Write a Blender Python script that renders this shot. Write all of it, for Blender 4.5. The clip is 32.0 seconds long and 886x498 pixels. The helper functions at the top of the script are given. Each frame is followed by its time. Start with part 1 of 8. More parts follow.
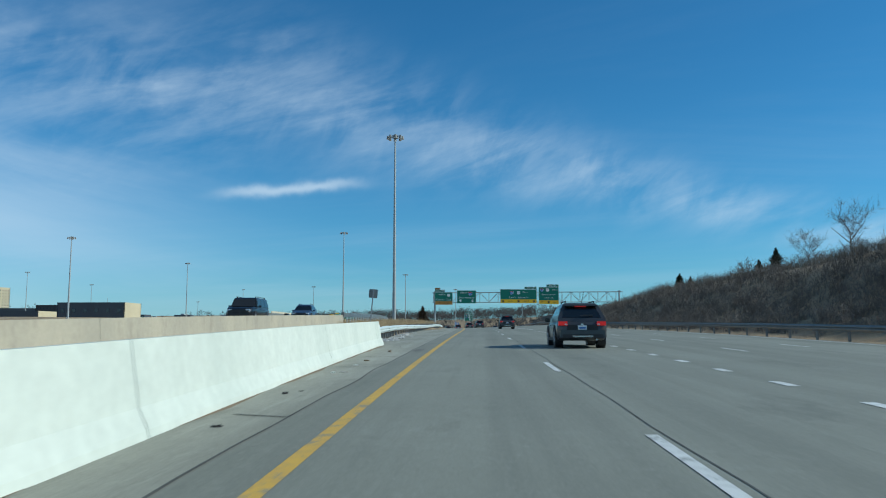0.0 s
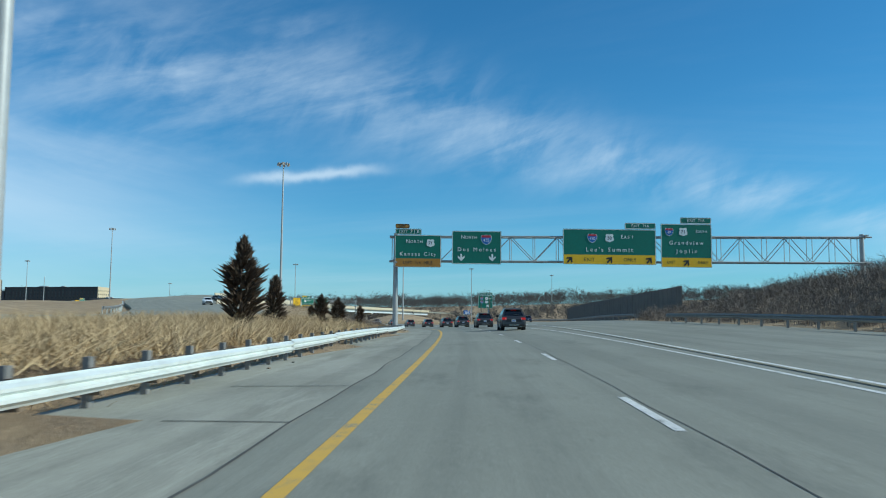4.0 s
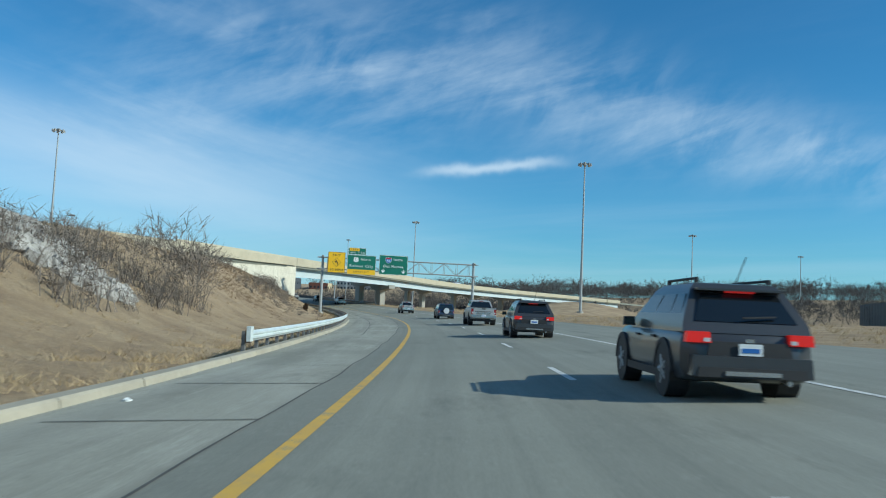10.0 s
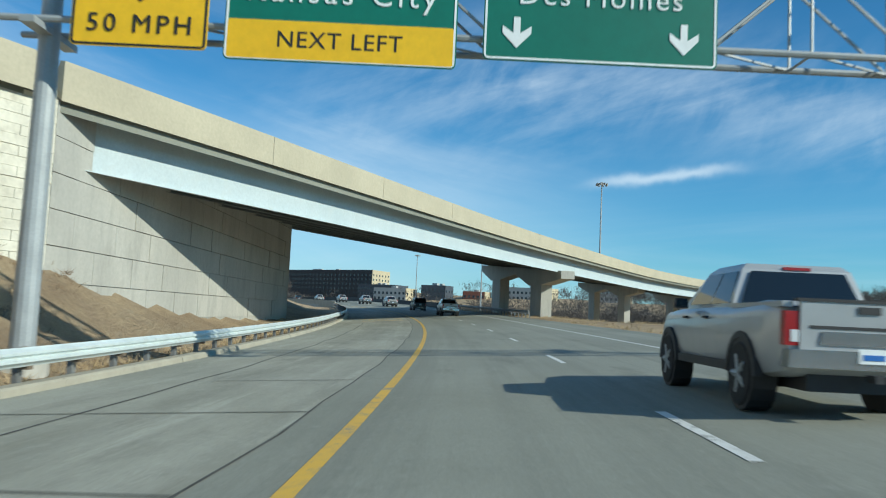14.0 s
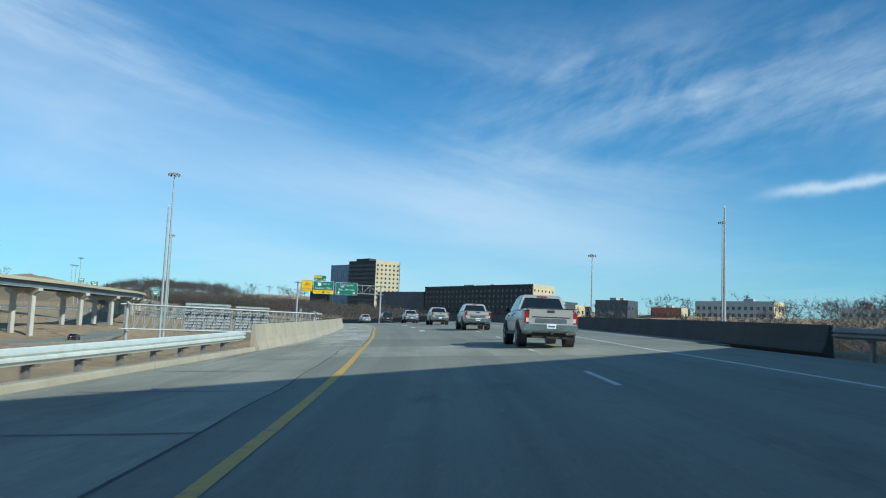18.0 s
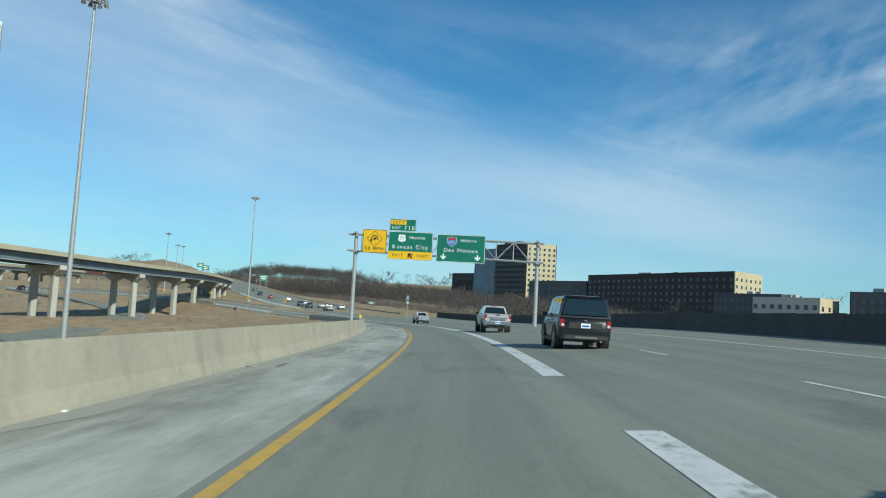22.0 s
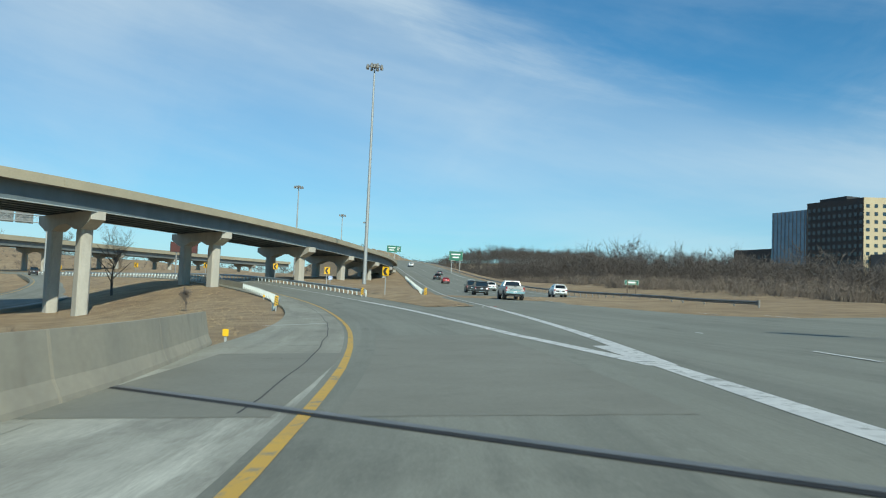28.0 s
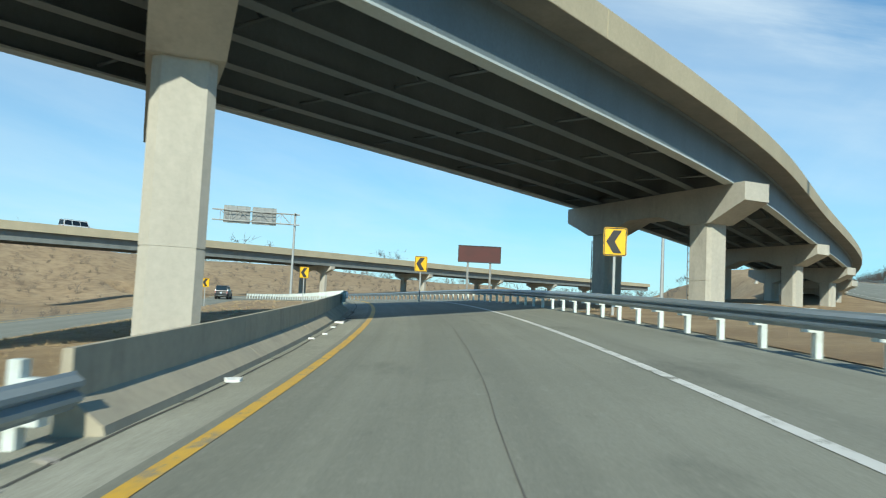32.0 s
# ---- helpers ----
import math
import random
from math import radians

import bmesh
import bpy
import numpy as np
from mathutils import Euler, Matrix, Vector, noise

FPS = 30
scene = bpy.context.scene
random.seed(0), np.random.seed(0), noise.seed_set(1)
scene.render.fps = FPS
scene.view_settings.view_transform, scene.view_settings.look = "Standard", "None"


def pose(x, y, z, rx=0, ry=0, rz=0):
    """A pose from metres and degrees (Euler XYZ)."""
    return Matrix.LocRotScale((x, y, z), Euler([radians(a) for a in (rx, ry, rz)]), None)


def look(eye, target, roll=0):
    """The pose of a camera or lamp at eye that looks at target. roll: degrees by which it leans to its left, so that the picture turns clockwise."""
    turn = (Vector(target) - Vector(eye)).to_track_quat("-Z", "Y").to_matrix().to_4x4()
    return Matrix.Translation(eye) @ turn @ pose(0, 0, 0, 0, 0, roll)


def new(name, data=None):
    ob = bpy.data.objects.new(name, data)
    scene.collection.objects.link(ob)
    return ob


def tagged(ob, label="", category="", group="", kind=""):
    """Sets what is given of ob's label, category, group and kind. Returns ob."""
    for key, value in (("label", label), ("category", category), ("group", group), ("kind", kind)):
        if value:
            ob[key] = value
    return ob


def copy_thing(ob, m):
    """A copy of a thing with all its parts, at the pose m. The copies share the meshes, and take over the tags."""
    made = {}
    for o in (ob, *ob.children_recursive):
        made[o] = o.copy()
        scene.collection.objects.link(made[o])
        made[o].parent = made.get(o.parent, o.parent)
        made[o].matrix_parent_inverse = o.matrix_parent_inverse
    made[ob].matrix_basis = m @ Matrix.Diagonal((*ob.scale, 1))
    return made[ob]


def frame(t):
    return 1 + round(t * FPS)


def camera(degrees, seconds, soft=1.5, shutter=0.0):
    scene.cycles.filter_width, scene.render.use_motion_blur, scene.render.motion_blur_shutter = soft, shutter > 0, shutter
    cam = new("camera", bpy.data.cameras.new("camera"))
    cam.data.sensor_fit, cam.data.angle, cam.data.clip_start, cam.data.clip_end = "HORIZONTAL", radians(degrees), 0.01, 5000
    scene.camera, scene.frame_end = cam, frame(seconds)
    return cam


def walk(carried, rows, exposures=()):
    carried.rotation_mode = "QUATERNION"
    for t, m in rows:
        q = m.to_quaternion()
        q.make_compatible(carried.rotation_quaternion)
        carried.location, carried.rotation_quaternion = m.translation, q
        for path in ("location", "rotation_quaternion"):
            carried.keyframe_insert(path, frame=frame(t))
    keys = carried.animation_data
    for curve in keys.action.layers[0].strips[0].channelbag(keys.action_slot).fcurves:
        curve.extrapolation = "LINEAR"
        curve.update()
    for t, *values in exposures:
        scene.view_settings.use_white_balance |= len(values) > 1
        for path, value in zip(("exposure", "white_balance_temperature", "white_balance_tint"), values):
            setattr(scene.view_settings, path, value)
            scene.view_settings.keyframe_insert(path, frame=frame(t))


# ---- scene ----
cam = camera(58.2, 32.0, 1.1, 0.12)
PATH = [
    (0, (0.000, 0.000, 0.000), (-0.258, 1.972, 0.214), 0.02),
    (0.5, (-1.351, 14.947, 0.393), (-1.606, 16.920, 0.604), -0.01),
    (1, (-2.679, 29.899, 0.745), (-2.935, 31.872, 0.950), -0.01),
    (1.5, (-3.978, 44.856, 1.058), (-4.232, 46.829, 1.260), -0.02),
    (2, (-5.262, 59.815, 1.335), (-5.514, 61.789, 1.530), -0.07),
    (2.5, (-6.579, 74.770, 1.584), (-6.833, 76.745, 1.774), -0.02),
    (3, (-7.981, 89.715, 1.809), (-8.264, 91.686, 1.996), 0.08),
    (3.5, (-9.486, 104.643, 2.015), (-9.782, 106.612, 2.198), 0.22),
    (4, (-11.087, 119.553, 2.198), (-11.396, 121.521, 2.378), 0.39),
    (4.5, (-12.807, 134.440, 2.357), (-13.105, 136.410, 2.535), 0.66),
    (5, (-14.697, 149.295, 2.485), (-15.023, 151.260, 2.667), 1.08),
    (5.5, (-16.782, 164.114, 2.572), (-17.140, 166.074, 2.749), 1.61),
    (6, (-19.054, 178.898, 2.607), (-19.438, 180.852, 2.782), 2.24),
    (6.5, (-21.534, 193.639, 2.589), (-21.945, 195.589, 2.756), 2.69),
    (7, (-24.276, 208.324, 2.524), (-24.727, 210.266, 2.682), 3.01),
    (7.5, (-27.321, 222.941, 2.424), (-27.817, 224.872, 2.575), 3.18),
    (8, (-30.689, 237.476, 2.305), (-31.223, 239.398, 2.457), 3.09),
    (8.5, (-34.399, 251.919, 2.182), (-34.978, 253.827, 2.336), 2.79),
    (9, (-38.480, 266.254, 2.066), (-39.109, 268.146, 2.220), 2.63),
    (9.5, (-42.958, 280.462, 1.970), (-43.638, 282.336, 2.122), 2.52),
    (10, (-47.838, 294.532, 1.899), (-48.573, 296.386, 2.049), 2.55),
    (10.5, (-53.095, 308.464, 1.856), (-53.880, 310.298, 2.003), 2.68),
    (11, (-58.686, 322.262, 1.838), (-59.513, 324.078, 1.986), 2.43),
    (11.5, (-64.584, 335.928, 1.834), (-65.451, 337.725, 1.986), 2.37),
    (12, (-70.786, 349.453, 1.837), (-71.693, 351.229, 1.990), 2.65),
    (12.5, (-77.301, 362.818, 1.840), (-78.251, 364.572, 1.995), 2.85),
    (13, (-84.139, 376.001, 1.845), (-85.133, 377.729, 2.004), 2.87),
    (13.5, (-91.306, 388.974, 1.862), (-92.344, 390.677, 2.016), 2.83),
    (14, (-98.798, 401.715, 1.904), (-99.907, 403.371, 2.069), 2.65),
    (14.5, (-106.575, 414.230, 1.984), (-107.721, 415.860, 2.157), 2.50),
    (15, (-114.594, 426.535, 2.106), (-115.773, 428.141, 2.289), 2.40),
    (15.5, (-122.855, 438.622, 2.272), (-124.046, 440.217, 2.464), 2.33),
    (16, (-131.402, 450.450, 2.477), (-132.632, 452.014, 2.675), 2.27),
    (16.5, (-140.275, 461.978, 2.712), (-141.549, 463.506, 2.915), 2.01),
    (17, (-149.478, 473.190, 2.963), (-150.799, 474.678, 3.168), 1.73),
    (17.5, (-159.022, 484.060, 3.222), (-160.396, 485.498, 3.427), 1.80),
    (18, (-168.937, 494.537, 3.487), (-170.362, 495.927, 3.687), 2.13),
    (18.5, (-179.210, 504.610, 3.755), (-180.677, 505.956, 3.949), 2.39),
    (19, (-189.775, 514.323, 4.022), (-191.280, 515.628, 4.205), 2.64),
    (19.5, (-200.559, 523.736, 4.277), (-202.098, 525.001, 4.457), 2.74),
    (20, (-211.499, 532.906, 4.506), (-213.070, 534.132, 4.684), 2.87),
    (20.5, (-222.562, 541.860, 4.704), (-224.158, 543.054, 4.868), 2.97),
    (21, (-233.739, 550.591, 4.866), (-235.359, 551.753, 5.021), 3.04),
    (21.5, (-245.037, 559.068, 4.997), (-246.681, 560.195, 5.157), 3.21),
    (22, (-256.463, 567.269, 5.097), (-258.127, 568.365, 5.263), 3.19),
    (22.5, (-267.995, 575.205, 5.165), (-269.678, 576.273, 5.326), 3.11),
    (23, (-279.615, 582.893, 5.193), (-281.320, 583.927, 5.348), 3.00),
    (23.5, (-291.324, 590.322, 5.176), (-293.053, 591.317, 5.322), 3.09),
    (24, (-303.121, 597.474, 5.116), (-304.872, 598.428, 5.267), 3.12),
    (24.5, (-315.004, 604.320, 5.022), (-316.775, 605.236, 5.170), 3.00),
    (25, (-326.970, 610.823, 4.909), (-328.763, 611.698, 5.054), 2.94),
    (25.5, (-339.005, 616.966, 4.791), (-340.819, 617.795, 4.937), 2.90),
    (26, (-351.080, 622.768, 4.673), (-352.924, 623.528, 4.818), 2.77),
    (26.5, (-363.175, 628.242, 4.556), (-365.036, 628.960, 4.697), 2.63),
    (27, (-375.291, 633.358, 4.442), (-377.172, 634.024, 4.576), 2.54),
    (27.5, (-387.451, 638.037, 4.338), (-389.347, 638.661, 4.460), 2.51),
    (28, (-399.687, 642.159, 4.253), (-401.605, 642.712, 4.379), 2.45),
    (28.5, (-412.022, 645.595, 4.205), (-413.964, 646.057, 4.326), 2.15),
    (29, (-424.451, 648.289, 4.210), (-426.417, 648.633, 4.339), 2.01),
    (29.5, (-436.946, 650.269, 4.282), (-438.929, 650.498, 4.419), 1.86),
    (30, (-449.485, 651.580, 4.428), (-451.477, 651.702, 4.569), 2.02),
    (30.5, (-462.049, 652.231, 4.648), (-464.043, 652.248, 4.796), 2.50),
    (31, (-474.615, 652.219, 4.940), (-476.607, 652.128, 5.093), 2.70),
    (31.5, (-487.153, 651.545, 5.297), (-489.136, 651.334, 5.451), 2.73),
    (32, (-499.628, 650.201, 5.716), (-501.596, 649.881, 5.869), 2.76),
]
walk(cam, [(t, look(eye, target, roll)) for t, eye, target, roll in PATH],
     [(0, -0.27, 5800, 0), (5, -0.05, 5950, 0), (9, -0.1, 5950, 0), (12, -0.11, 6000, 0), (14.5, 0.05, 6150, 0), (16, 0.3, 6200, 0), (17.2, 0.22, 5950, 0), (18.5, -0.15, 6000, 0), (20, -0.13, 6230, -1),
      (24, -0.14, 6350, -1), (28, -0.11, 6500, -1), (31, -0.08, 6500, -1), (32, 0.15, 6550, -1)])
import collections

# ---- sky and sun ----
SUN_TO = Vector((0.863, 0.075, 0.500)).normalized()      # towards the sun
world = bpy.data.worlds.new("world")
scene.world = world
world.use_nodes = True
wn, wl = world.node_tree.nodes, world.node_tree.links
wn.clear()


def wnode(kind, **kw):
    n = wn.new(kind)
    for k, v in kw.items():
        if k == "op":
            n.operation = v
        elif k.startswith("i"):
            n.inputs[int(k[1:])].default_value = v
    return n


w_out, w_bg = wnode("ShaderNodeOutputWorld"), wnode("ShaderNodeBackground")
sky = wnode("ShaderNodeTexSky")
sky.sky_type, sky.sun_disc = "NISHITA", False
sky.sun_elevation = math.asin(SUN_TO.z)
sky.sun_rotation = math.atan2(SUN_TO.x, SUN_TO.y)
sky.altitude, sky.air_density, sky.dust_density, sky.ozone_density = 300, 1.0, 0.35, 2.5
tc = wnode("ShaderNodeTexCoord")
sep = wnode("ShaderNodeSeparateXYZ")
wl.new(tc.outputs["Generated"], sep.inputs[0])
# clouds live on a flat layer high above: x/z, y/z of the direction
zc = wnode("ShaderNodeMath", op="MAXIMUM", i1=0.02)
wl.new(sep.outputs[2], zc.inputs[0])
zo = wnode("ShaderNodeMath", op="ADD", i1=0.10)
wl.new(zc.outputs[0], zo.inputs[0])
px, py = wnode("ShaderNodeMath", op="DIVIDE"), wnode("ShaderNodeMath", op="DIVIDE")
wl.new(sep.outputs[0], px.inputs[0]), wl.new(zo.outputs[0], px.inputs[1])
wl.new(sep.outputs[1], py.inputs[0]), wl.new(zo.outputs[0], py.inputs[1])
comb = wnode("ShaderNodeCombineXYZ")
wl.new(px.outputs[0], comb.inputs[0]), wl.new(py.outputs[0], comb.inputs[1])


def cloud_layer(turn, sx, sy, scale, lo, hi, detail=9.0, rough=0.62, shift=(0, 0, 0)):
    mp = wnode("ShaderNodeMapping")
    mp.inputs["Rotation"].default_value = (0, 0, radians(turn))
    mp.inputs["Scale"].default_value = (sx, sy, 1)
    mp.inputs["Location"].default_value = shift
    wl.new(comb.outputs[0], mp.inputs[0])
    nt = wnode("ShaderNodeTexNoise")
    nt.inputs["Scale"].default_value, nt.inputs["Detail"].default_value = scale, detail
    nt.inputs["Roughness"].default_value, nt.inputs["Distortion"].default_value = rough, 0.6
    wl.new(mp.outputs[0], nt.inputs["Vector"])
    mr = wnode("ShaderNodeMapRange")
    mr.interpolation_type = "SMOOTHSTEP"
    mr.inputs[1].default_value, mr.inputs[2].default_value = lo, hi
    wl.new(nt.outputs["Fac"], mr.inputs[0])
    return mr.outputs[0]


def wmath(op, a, b):
    n = wnode("ShaderNodeMath", op=op)
    for k, v in ((0, a), (1, b)):
        if isinstance(v, (int, float)):
            n.inputs[k].default_value = v
        else:
            wl.new(v, n.inputs[k])
    return n.outputs[0]


def wramp(v, lo, hi, a=0.0, b=1.0):
    n = wnode("ShaderNodeMapRange")
    n.interpolation_type = "SMOOTHSTEP"
    for k, q in enumerate((lo, hi, a, b)):
        n.inputs[k + 1].default_value = q
    wl.new(v, n.inputs[0])
    return n.outputs[0]


# bearing (radians to the left of +y) and height of each direction
bearing = wmath("ARCTAN2", wmath("MULTIPLY", sep.outputs[0], -1.0), sep.outputs[1])
height = sep.outputs[2]


def sky_noise(kx, kz, slant, scale, detail, rough, distort, seed):
    c = wnode("ShaderNodeCombineXYZ")
    wl.new(wmath("MULTIPLY", bearing, kx), c.inputs[0])
    wl.new(wmath("ADD", wmath("MULTIPLY", height, kz), wmath("MULTIPLY", bearing, slant)), c.inputs[1])
    c.inputs[2].default_value = seed
    n = wnode("ShaderNodeTexNoise")
    for k, v in (("Scale", scale), ("Detail", detail), ("Roughness", rough), ("Distortion", distort)):
        n.inputs[k].default_value = v
    wl.new(c.outputs[0], n.inputs["Vector"])
    return n.outputs["Fac"]


def band(centre, width, lo, hi):
    """A soft belt of cloud round a height that changes with the bearing."""
    d = wmath("DIVIDE", wmath("SUBTRACT", height, centre), width)
    return wmath("MULTIPLY", wmath("POWER", 2.718, wmath("MULTIPLY", wmath("MULTIPLY", d, d), -1.0)), wramp(bearing, lo[0], lo[1]) if lo else wramp(bearing, hi[0], hi[1], 1.0, 0.0))


line_r = wmath("ADD", wmath("MULTIPLY", bearing, 0.262), 0.209)
line_l = wmath("ADD", wmath("MULTIPLY", bearing, -0.09), 0.326)
belt_a = band(wmath("MINIMUM", line_r, line_l), wramp(bearing, -0.35, 0.6, 0.030, 0.075), None, (0.5, 0.95))
belt_c = band(0.33, 0.05, (0.2, 0.8), None)
fine_b = wramp(sky_noise(2.4, 13.0, -2.6, 1.2, 7, 0.58, 0.2, 12.0), 0.34, 0.72)
fine = wramp(sky_noise(4.0, 15.0, 4.5, 1.2, 8, 0.60, 0.25, 3.0), 0.36, 0.72)
soft = wramp(sky_noise(1.5, 8.0, -1.5, 0.9, 5, 0.50, 0.1, 8.0), 0.26, 0.68)
ripple = wramp(sky_noise(13.0, 16.0, 10.0, 1.1, 5, 0.55, 0.4, 5.0), 0.36, 0.76)
body_a = wmath("MULTIPLY", belt_a, wmath("ADD", wmath("MULTIPLY", fine, 0.34), wmath("MULTIPLY", wmath("MULTIPLY", soft, ripple), 0.40)))
past = lambda b0, k: wmath("MULTIPLY", wmath("MAXIMUM", wmath("SUBTRACT", bearing, b0), 0.0), k)
rim = wmath("ADD", wmath("ADD", 0.190, past(0.35, 0.11)), wmath("ADD", past(0.855, 0.12), past(1.25, 0.30)))
depth = wmath("SUBTRACT", wmath("ADD", rim, wmath("MULTIPLY", wmath("SUBTRACT", fine_b, 0.5), 0.035)), height)
veil = wmath("MULTIPLY", wmath("MULTIPLY", wramp(depth, -0.03, 0.07), wramp(depth, 0.10, 0.26, 1.0, 0.62)), wramp(bearing, 0.25, 0.80))
body_b = wmath("MULTIPLY", veil, wmath("ADD", 0.27, wmath("ADD", wmath("MULTIPLY", soft, 0.26), wmath("MULTIPLY", fine_b, 0.14))))
body_c = wmath("MULTIPLY", belt_c, wmath("MULTIPLY", fine_b, 0.12))
high = wmath("MULTIPLY", cloud_layer(28, 0.30, 1.0, 0.62, 0.45, 0.75, shift=(3.1, 0.7, 0)), 0.10)
low = wmath("MULTIPLY", wmath("MULTIPLY", wramp(height, 0.17, 0.02, 0.0, 1.0), wramp(sky_noise(2.2, 26.0, 0.6, 1.0, 5, 0.55, 0.3, 1.0), 0.40, 0.72)), 0.14)
cover = wmath("ADD", wmath("ADD", body_a, body_b), wmath("ADD", wmath("ADD", body_c, high), low))
# one long thin streak of cloud at a fixed bearing
STREAK = ((-0.3882, 0.9062, 0.1677), (-0.2306, 0.9548, 0.1876))
sa, sb = Vector(STREAK[0]).normalized(), Vector(STREAK[1]).normalized()
mid, along = (sa + sb).normalized(), (sb - sa).normalized()
side = mid.cross(along).normalized()


def wdot(v):
    n = wnode("ShaderNodeVectorMath")
    n.operation = "DOT_PRODUCT"
    wl.new(tc.outputs["Generated"], n.inputs[0])
    n.inputs[1].default_value = v
    return n.outputs["Value"]


wob = wnode("ShaderNodeTexNoise")
wob.inputs["Scale"].default_value, wob.inputs["Detail"].default_value = 26, 6
wl.new(tc.outputs["Generated"], wob.inputs["Vector"])
wobv = wmath("MULTIPLY", wmath("SUBTRACT", wob.outputs["Fac"], 0.5), 0.018)
u2 = wmath("POWER", wmath("ABSOLUTE", wmath("DIVIDE", wdot(along), 0.082), 0.0), 4.0)
v2 = wmath("POWER", wmath("ABSOLUTE", wmath("DIVIDE", wmath("ADD", wdot(side), wobv), 0.0060), 0.0), 2.0)
streak = wmath("MULTIPLY", wmath("POWER", 2.718, wmath("MULTIPLY", wmath("ADD", u2, v2), -1.0)), wmath("GREATER_THAN", wdot(mid), 0.9))
cover = wmath("MINIMUM", wmath("ADD", cover, wmath("MULTIPLY", streak, 0.62)), 0.95)
# whitish haze towards the horizon
haze = wmath("MULTIPLY", wmath("POWER", 2.718, wmath("MULTIPLY", wmath("MAXIMUM", sep.outputs[2], 0.0), -12.0)), 0.40)
white = wnode("ShaderNodeRGB")
white.outputs[0].default_value = (6.6, 7.3, 8.2, 1)
hz = wnode("ShaderNodeRGB")
hz.outputs[0].default_value = (4.0, 5.4, 6.7, 1)
mx1 = wnode("ShaderNodeMix")
mx1.data_type = "RGBA"
deep = wnode("ShaderNodeMix")
deep.data_type, deep.blend_type = "RGBA", "MULTIPLY"
deep.inputs[0].default_value, deep.inputs[7].default_value = 1.0, (0.33, 0.79, 1.02, 1)
wl.new(sky.outputs[0], deep.inputs[6])
wl.new(haze, mx1.inputs[0]), wl.new(deep.outputs[2], mx1.inputs[6]), wl.new(hz.outputs[0], mx1.inputs[7])
mx2 = wnode("ShaderNodeMix")
mx2.data_type = "RGBA"
wl.new(cover, mx2.inputs[0]), wl.new(mx1.outputs[2], mx2.inputs[6]), wl.new(white.outputs[0], mx2.inputs[7])
wl.new(mx2.outputs[2], w_bg.inputs[0])
w_bg.inputs[1].default_value = 0.12
wl.new(w_bg.outputs[0], w_out.inputs[0])
sun = new("sun", bpy.data.lights.new("sun", "SUN"))
sun.data.energy, sun.data.angle, sun.data.color = 4.9, radians(0.53), (1.0, 0.95, 0.84)
sun.matrix_world = look(SUN_TO * 500, (0, 0, 0))

# ---- materials ----


class Mat:
    """A node material in the making, with short ways to noise, mixing and bump."""

    def __init__(self, name, rough=0.8, metal=0.0, spec=0.5):
        self.m = bpy.data.materials.new(name)
        self.m.use_nodes = True
        self.n, self.l = self.m.node_tree.nodes, self.m.node_tree.links
        self.b = self.n["Principled BSDF"]
        self.b.inputs["Roughness"].default_value, self.b.inputs["Metallic"].default_value = rough, metal
        self.b.inputs["Specular IOR Level"].default_value = spec
        self.tc = self.n.new("ShaderNodeTexCoord")
        self.geo = self.n.new("ShaderNodeNewGeometry")

    def noise(self, scale, detail=6, rough=0.6, stretch=(1, 1, 1), coords="pos", turn=0):
        mp = self.n.new("ShaderNodeMapping")
        mp.inputs["Scale"].default_value = stretch
        mp.inputs["Rotation"].default_value = (0, 0, radians(turn))
        self.l.new(self.geo.outputs["Position"] if coords == "pos" else self.tc.outputs[coords], mp.inputs[0])
        t = self.n.new("ShaderNodeTexNoise")
        t.inputs["Scale"].default_value, t.inputs["Detail"].default_value, t.inputs["Roughness"].default_value = scale, detail, rough
        self.l.new(mp.outputs[0], t.inputs["Vector"])
        return t.outputs["Fac"]

    def ramp(self, fac, lo, hi, a=0.0, b=1.0):
        r = self.n.new("ShaderNodeMapRange")
        for k, v in enumerate((lo, hi, a, b)):
            r.inputs[k + 1].default_value = v
        self.l.new(fac, r.inputs[0])
        return r.outputs[0]

    def mix(self, fac, a, b, mode="MIX"):
        x = self.n.new("ShaderNodeMix")
        x.data_type, x.blend_type = "RGBA", mode
        for k, v in ((0, fac), (6, a), (7, b)):
            if isinstance(v, (int, float)):
                x.inputs[k].default_value = v
            elif isinstance(v, tuple):
                x.inputs[k].default_value = (*v, 1)
            else:
                self.l.new(v, x.inputs[k])
        return x.outputs[2]

    def color(self, c):
        if isinstance(c, tuple):
            self.b.inputs["Base Color"].default_value = (*c, 1)
        else:
            self.l.new(c, self.b.inputs["Base Color"])
        return self

    def bump(self, fac, strength=0.3, dist=0.02):
        b = self.n.new("ShaderNodeBump")
        b.inputs["Strength"].default_value, b.inputs["Distance"].default_value = strength, dist
        self.l.new(fac, b.inputs["Height"])
        self.l.new(b.outputs[0], self.b.inputs["Normal"])
        return self

    def random(self):
        o = self.n.new("ShaderNodeObjectInfo")
        return o.outputs["Random"]


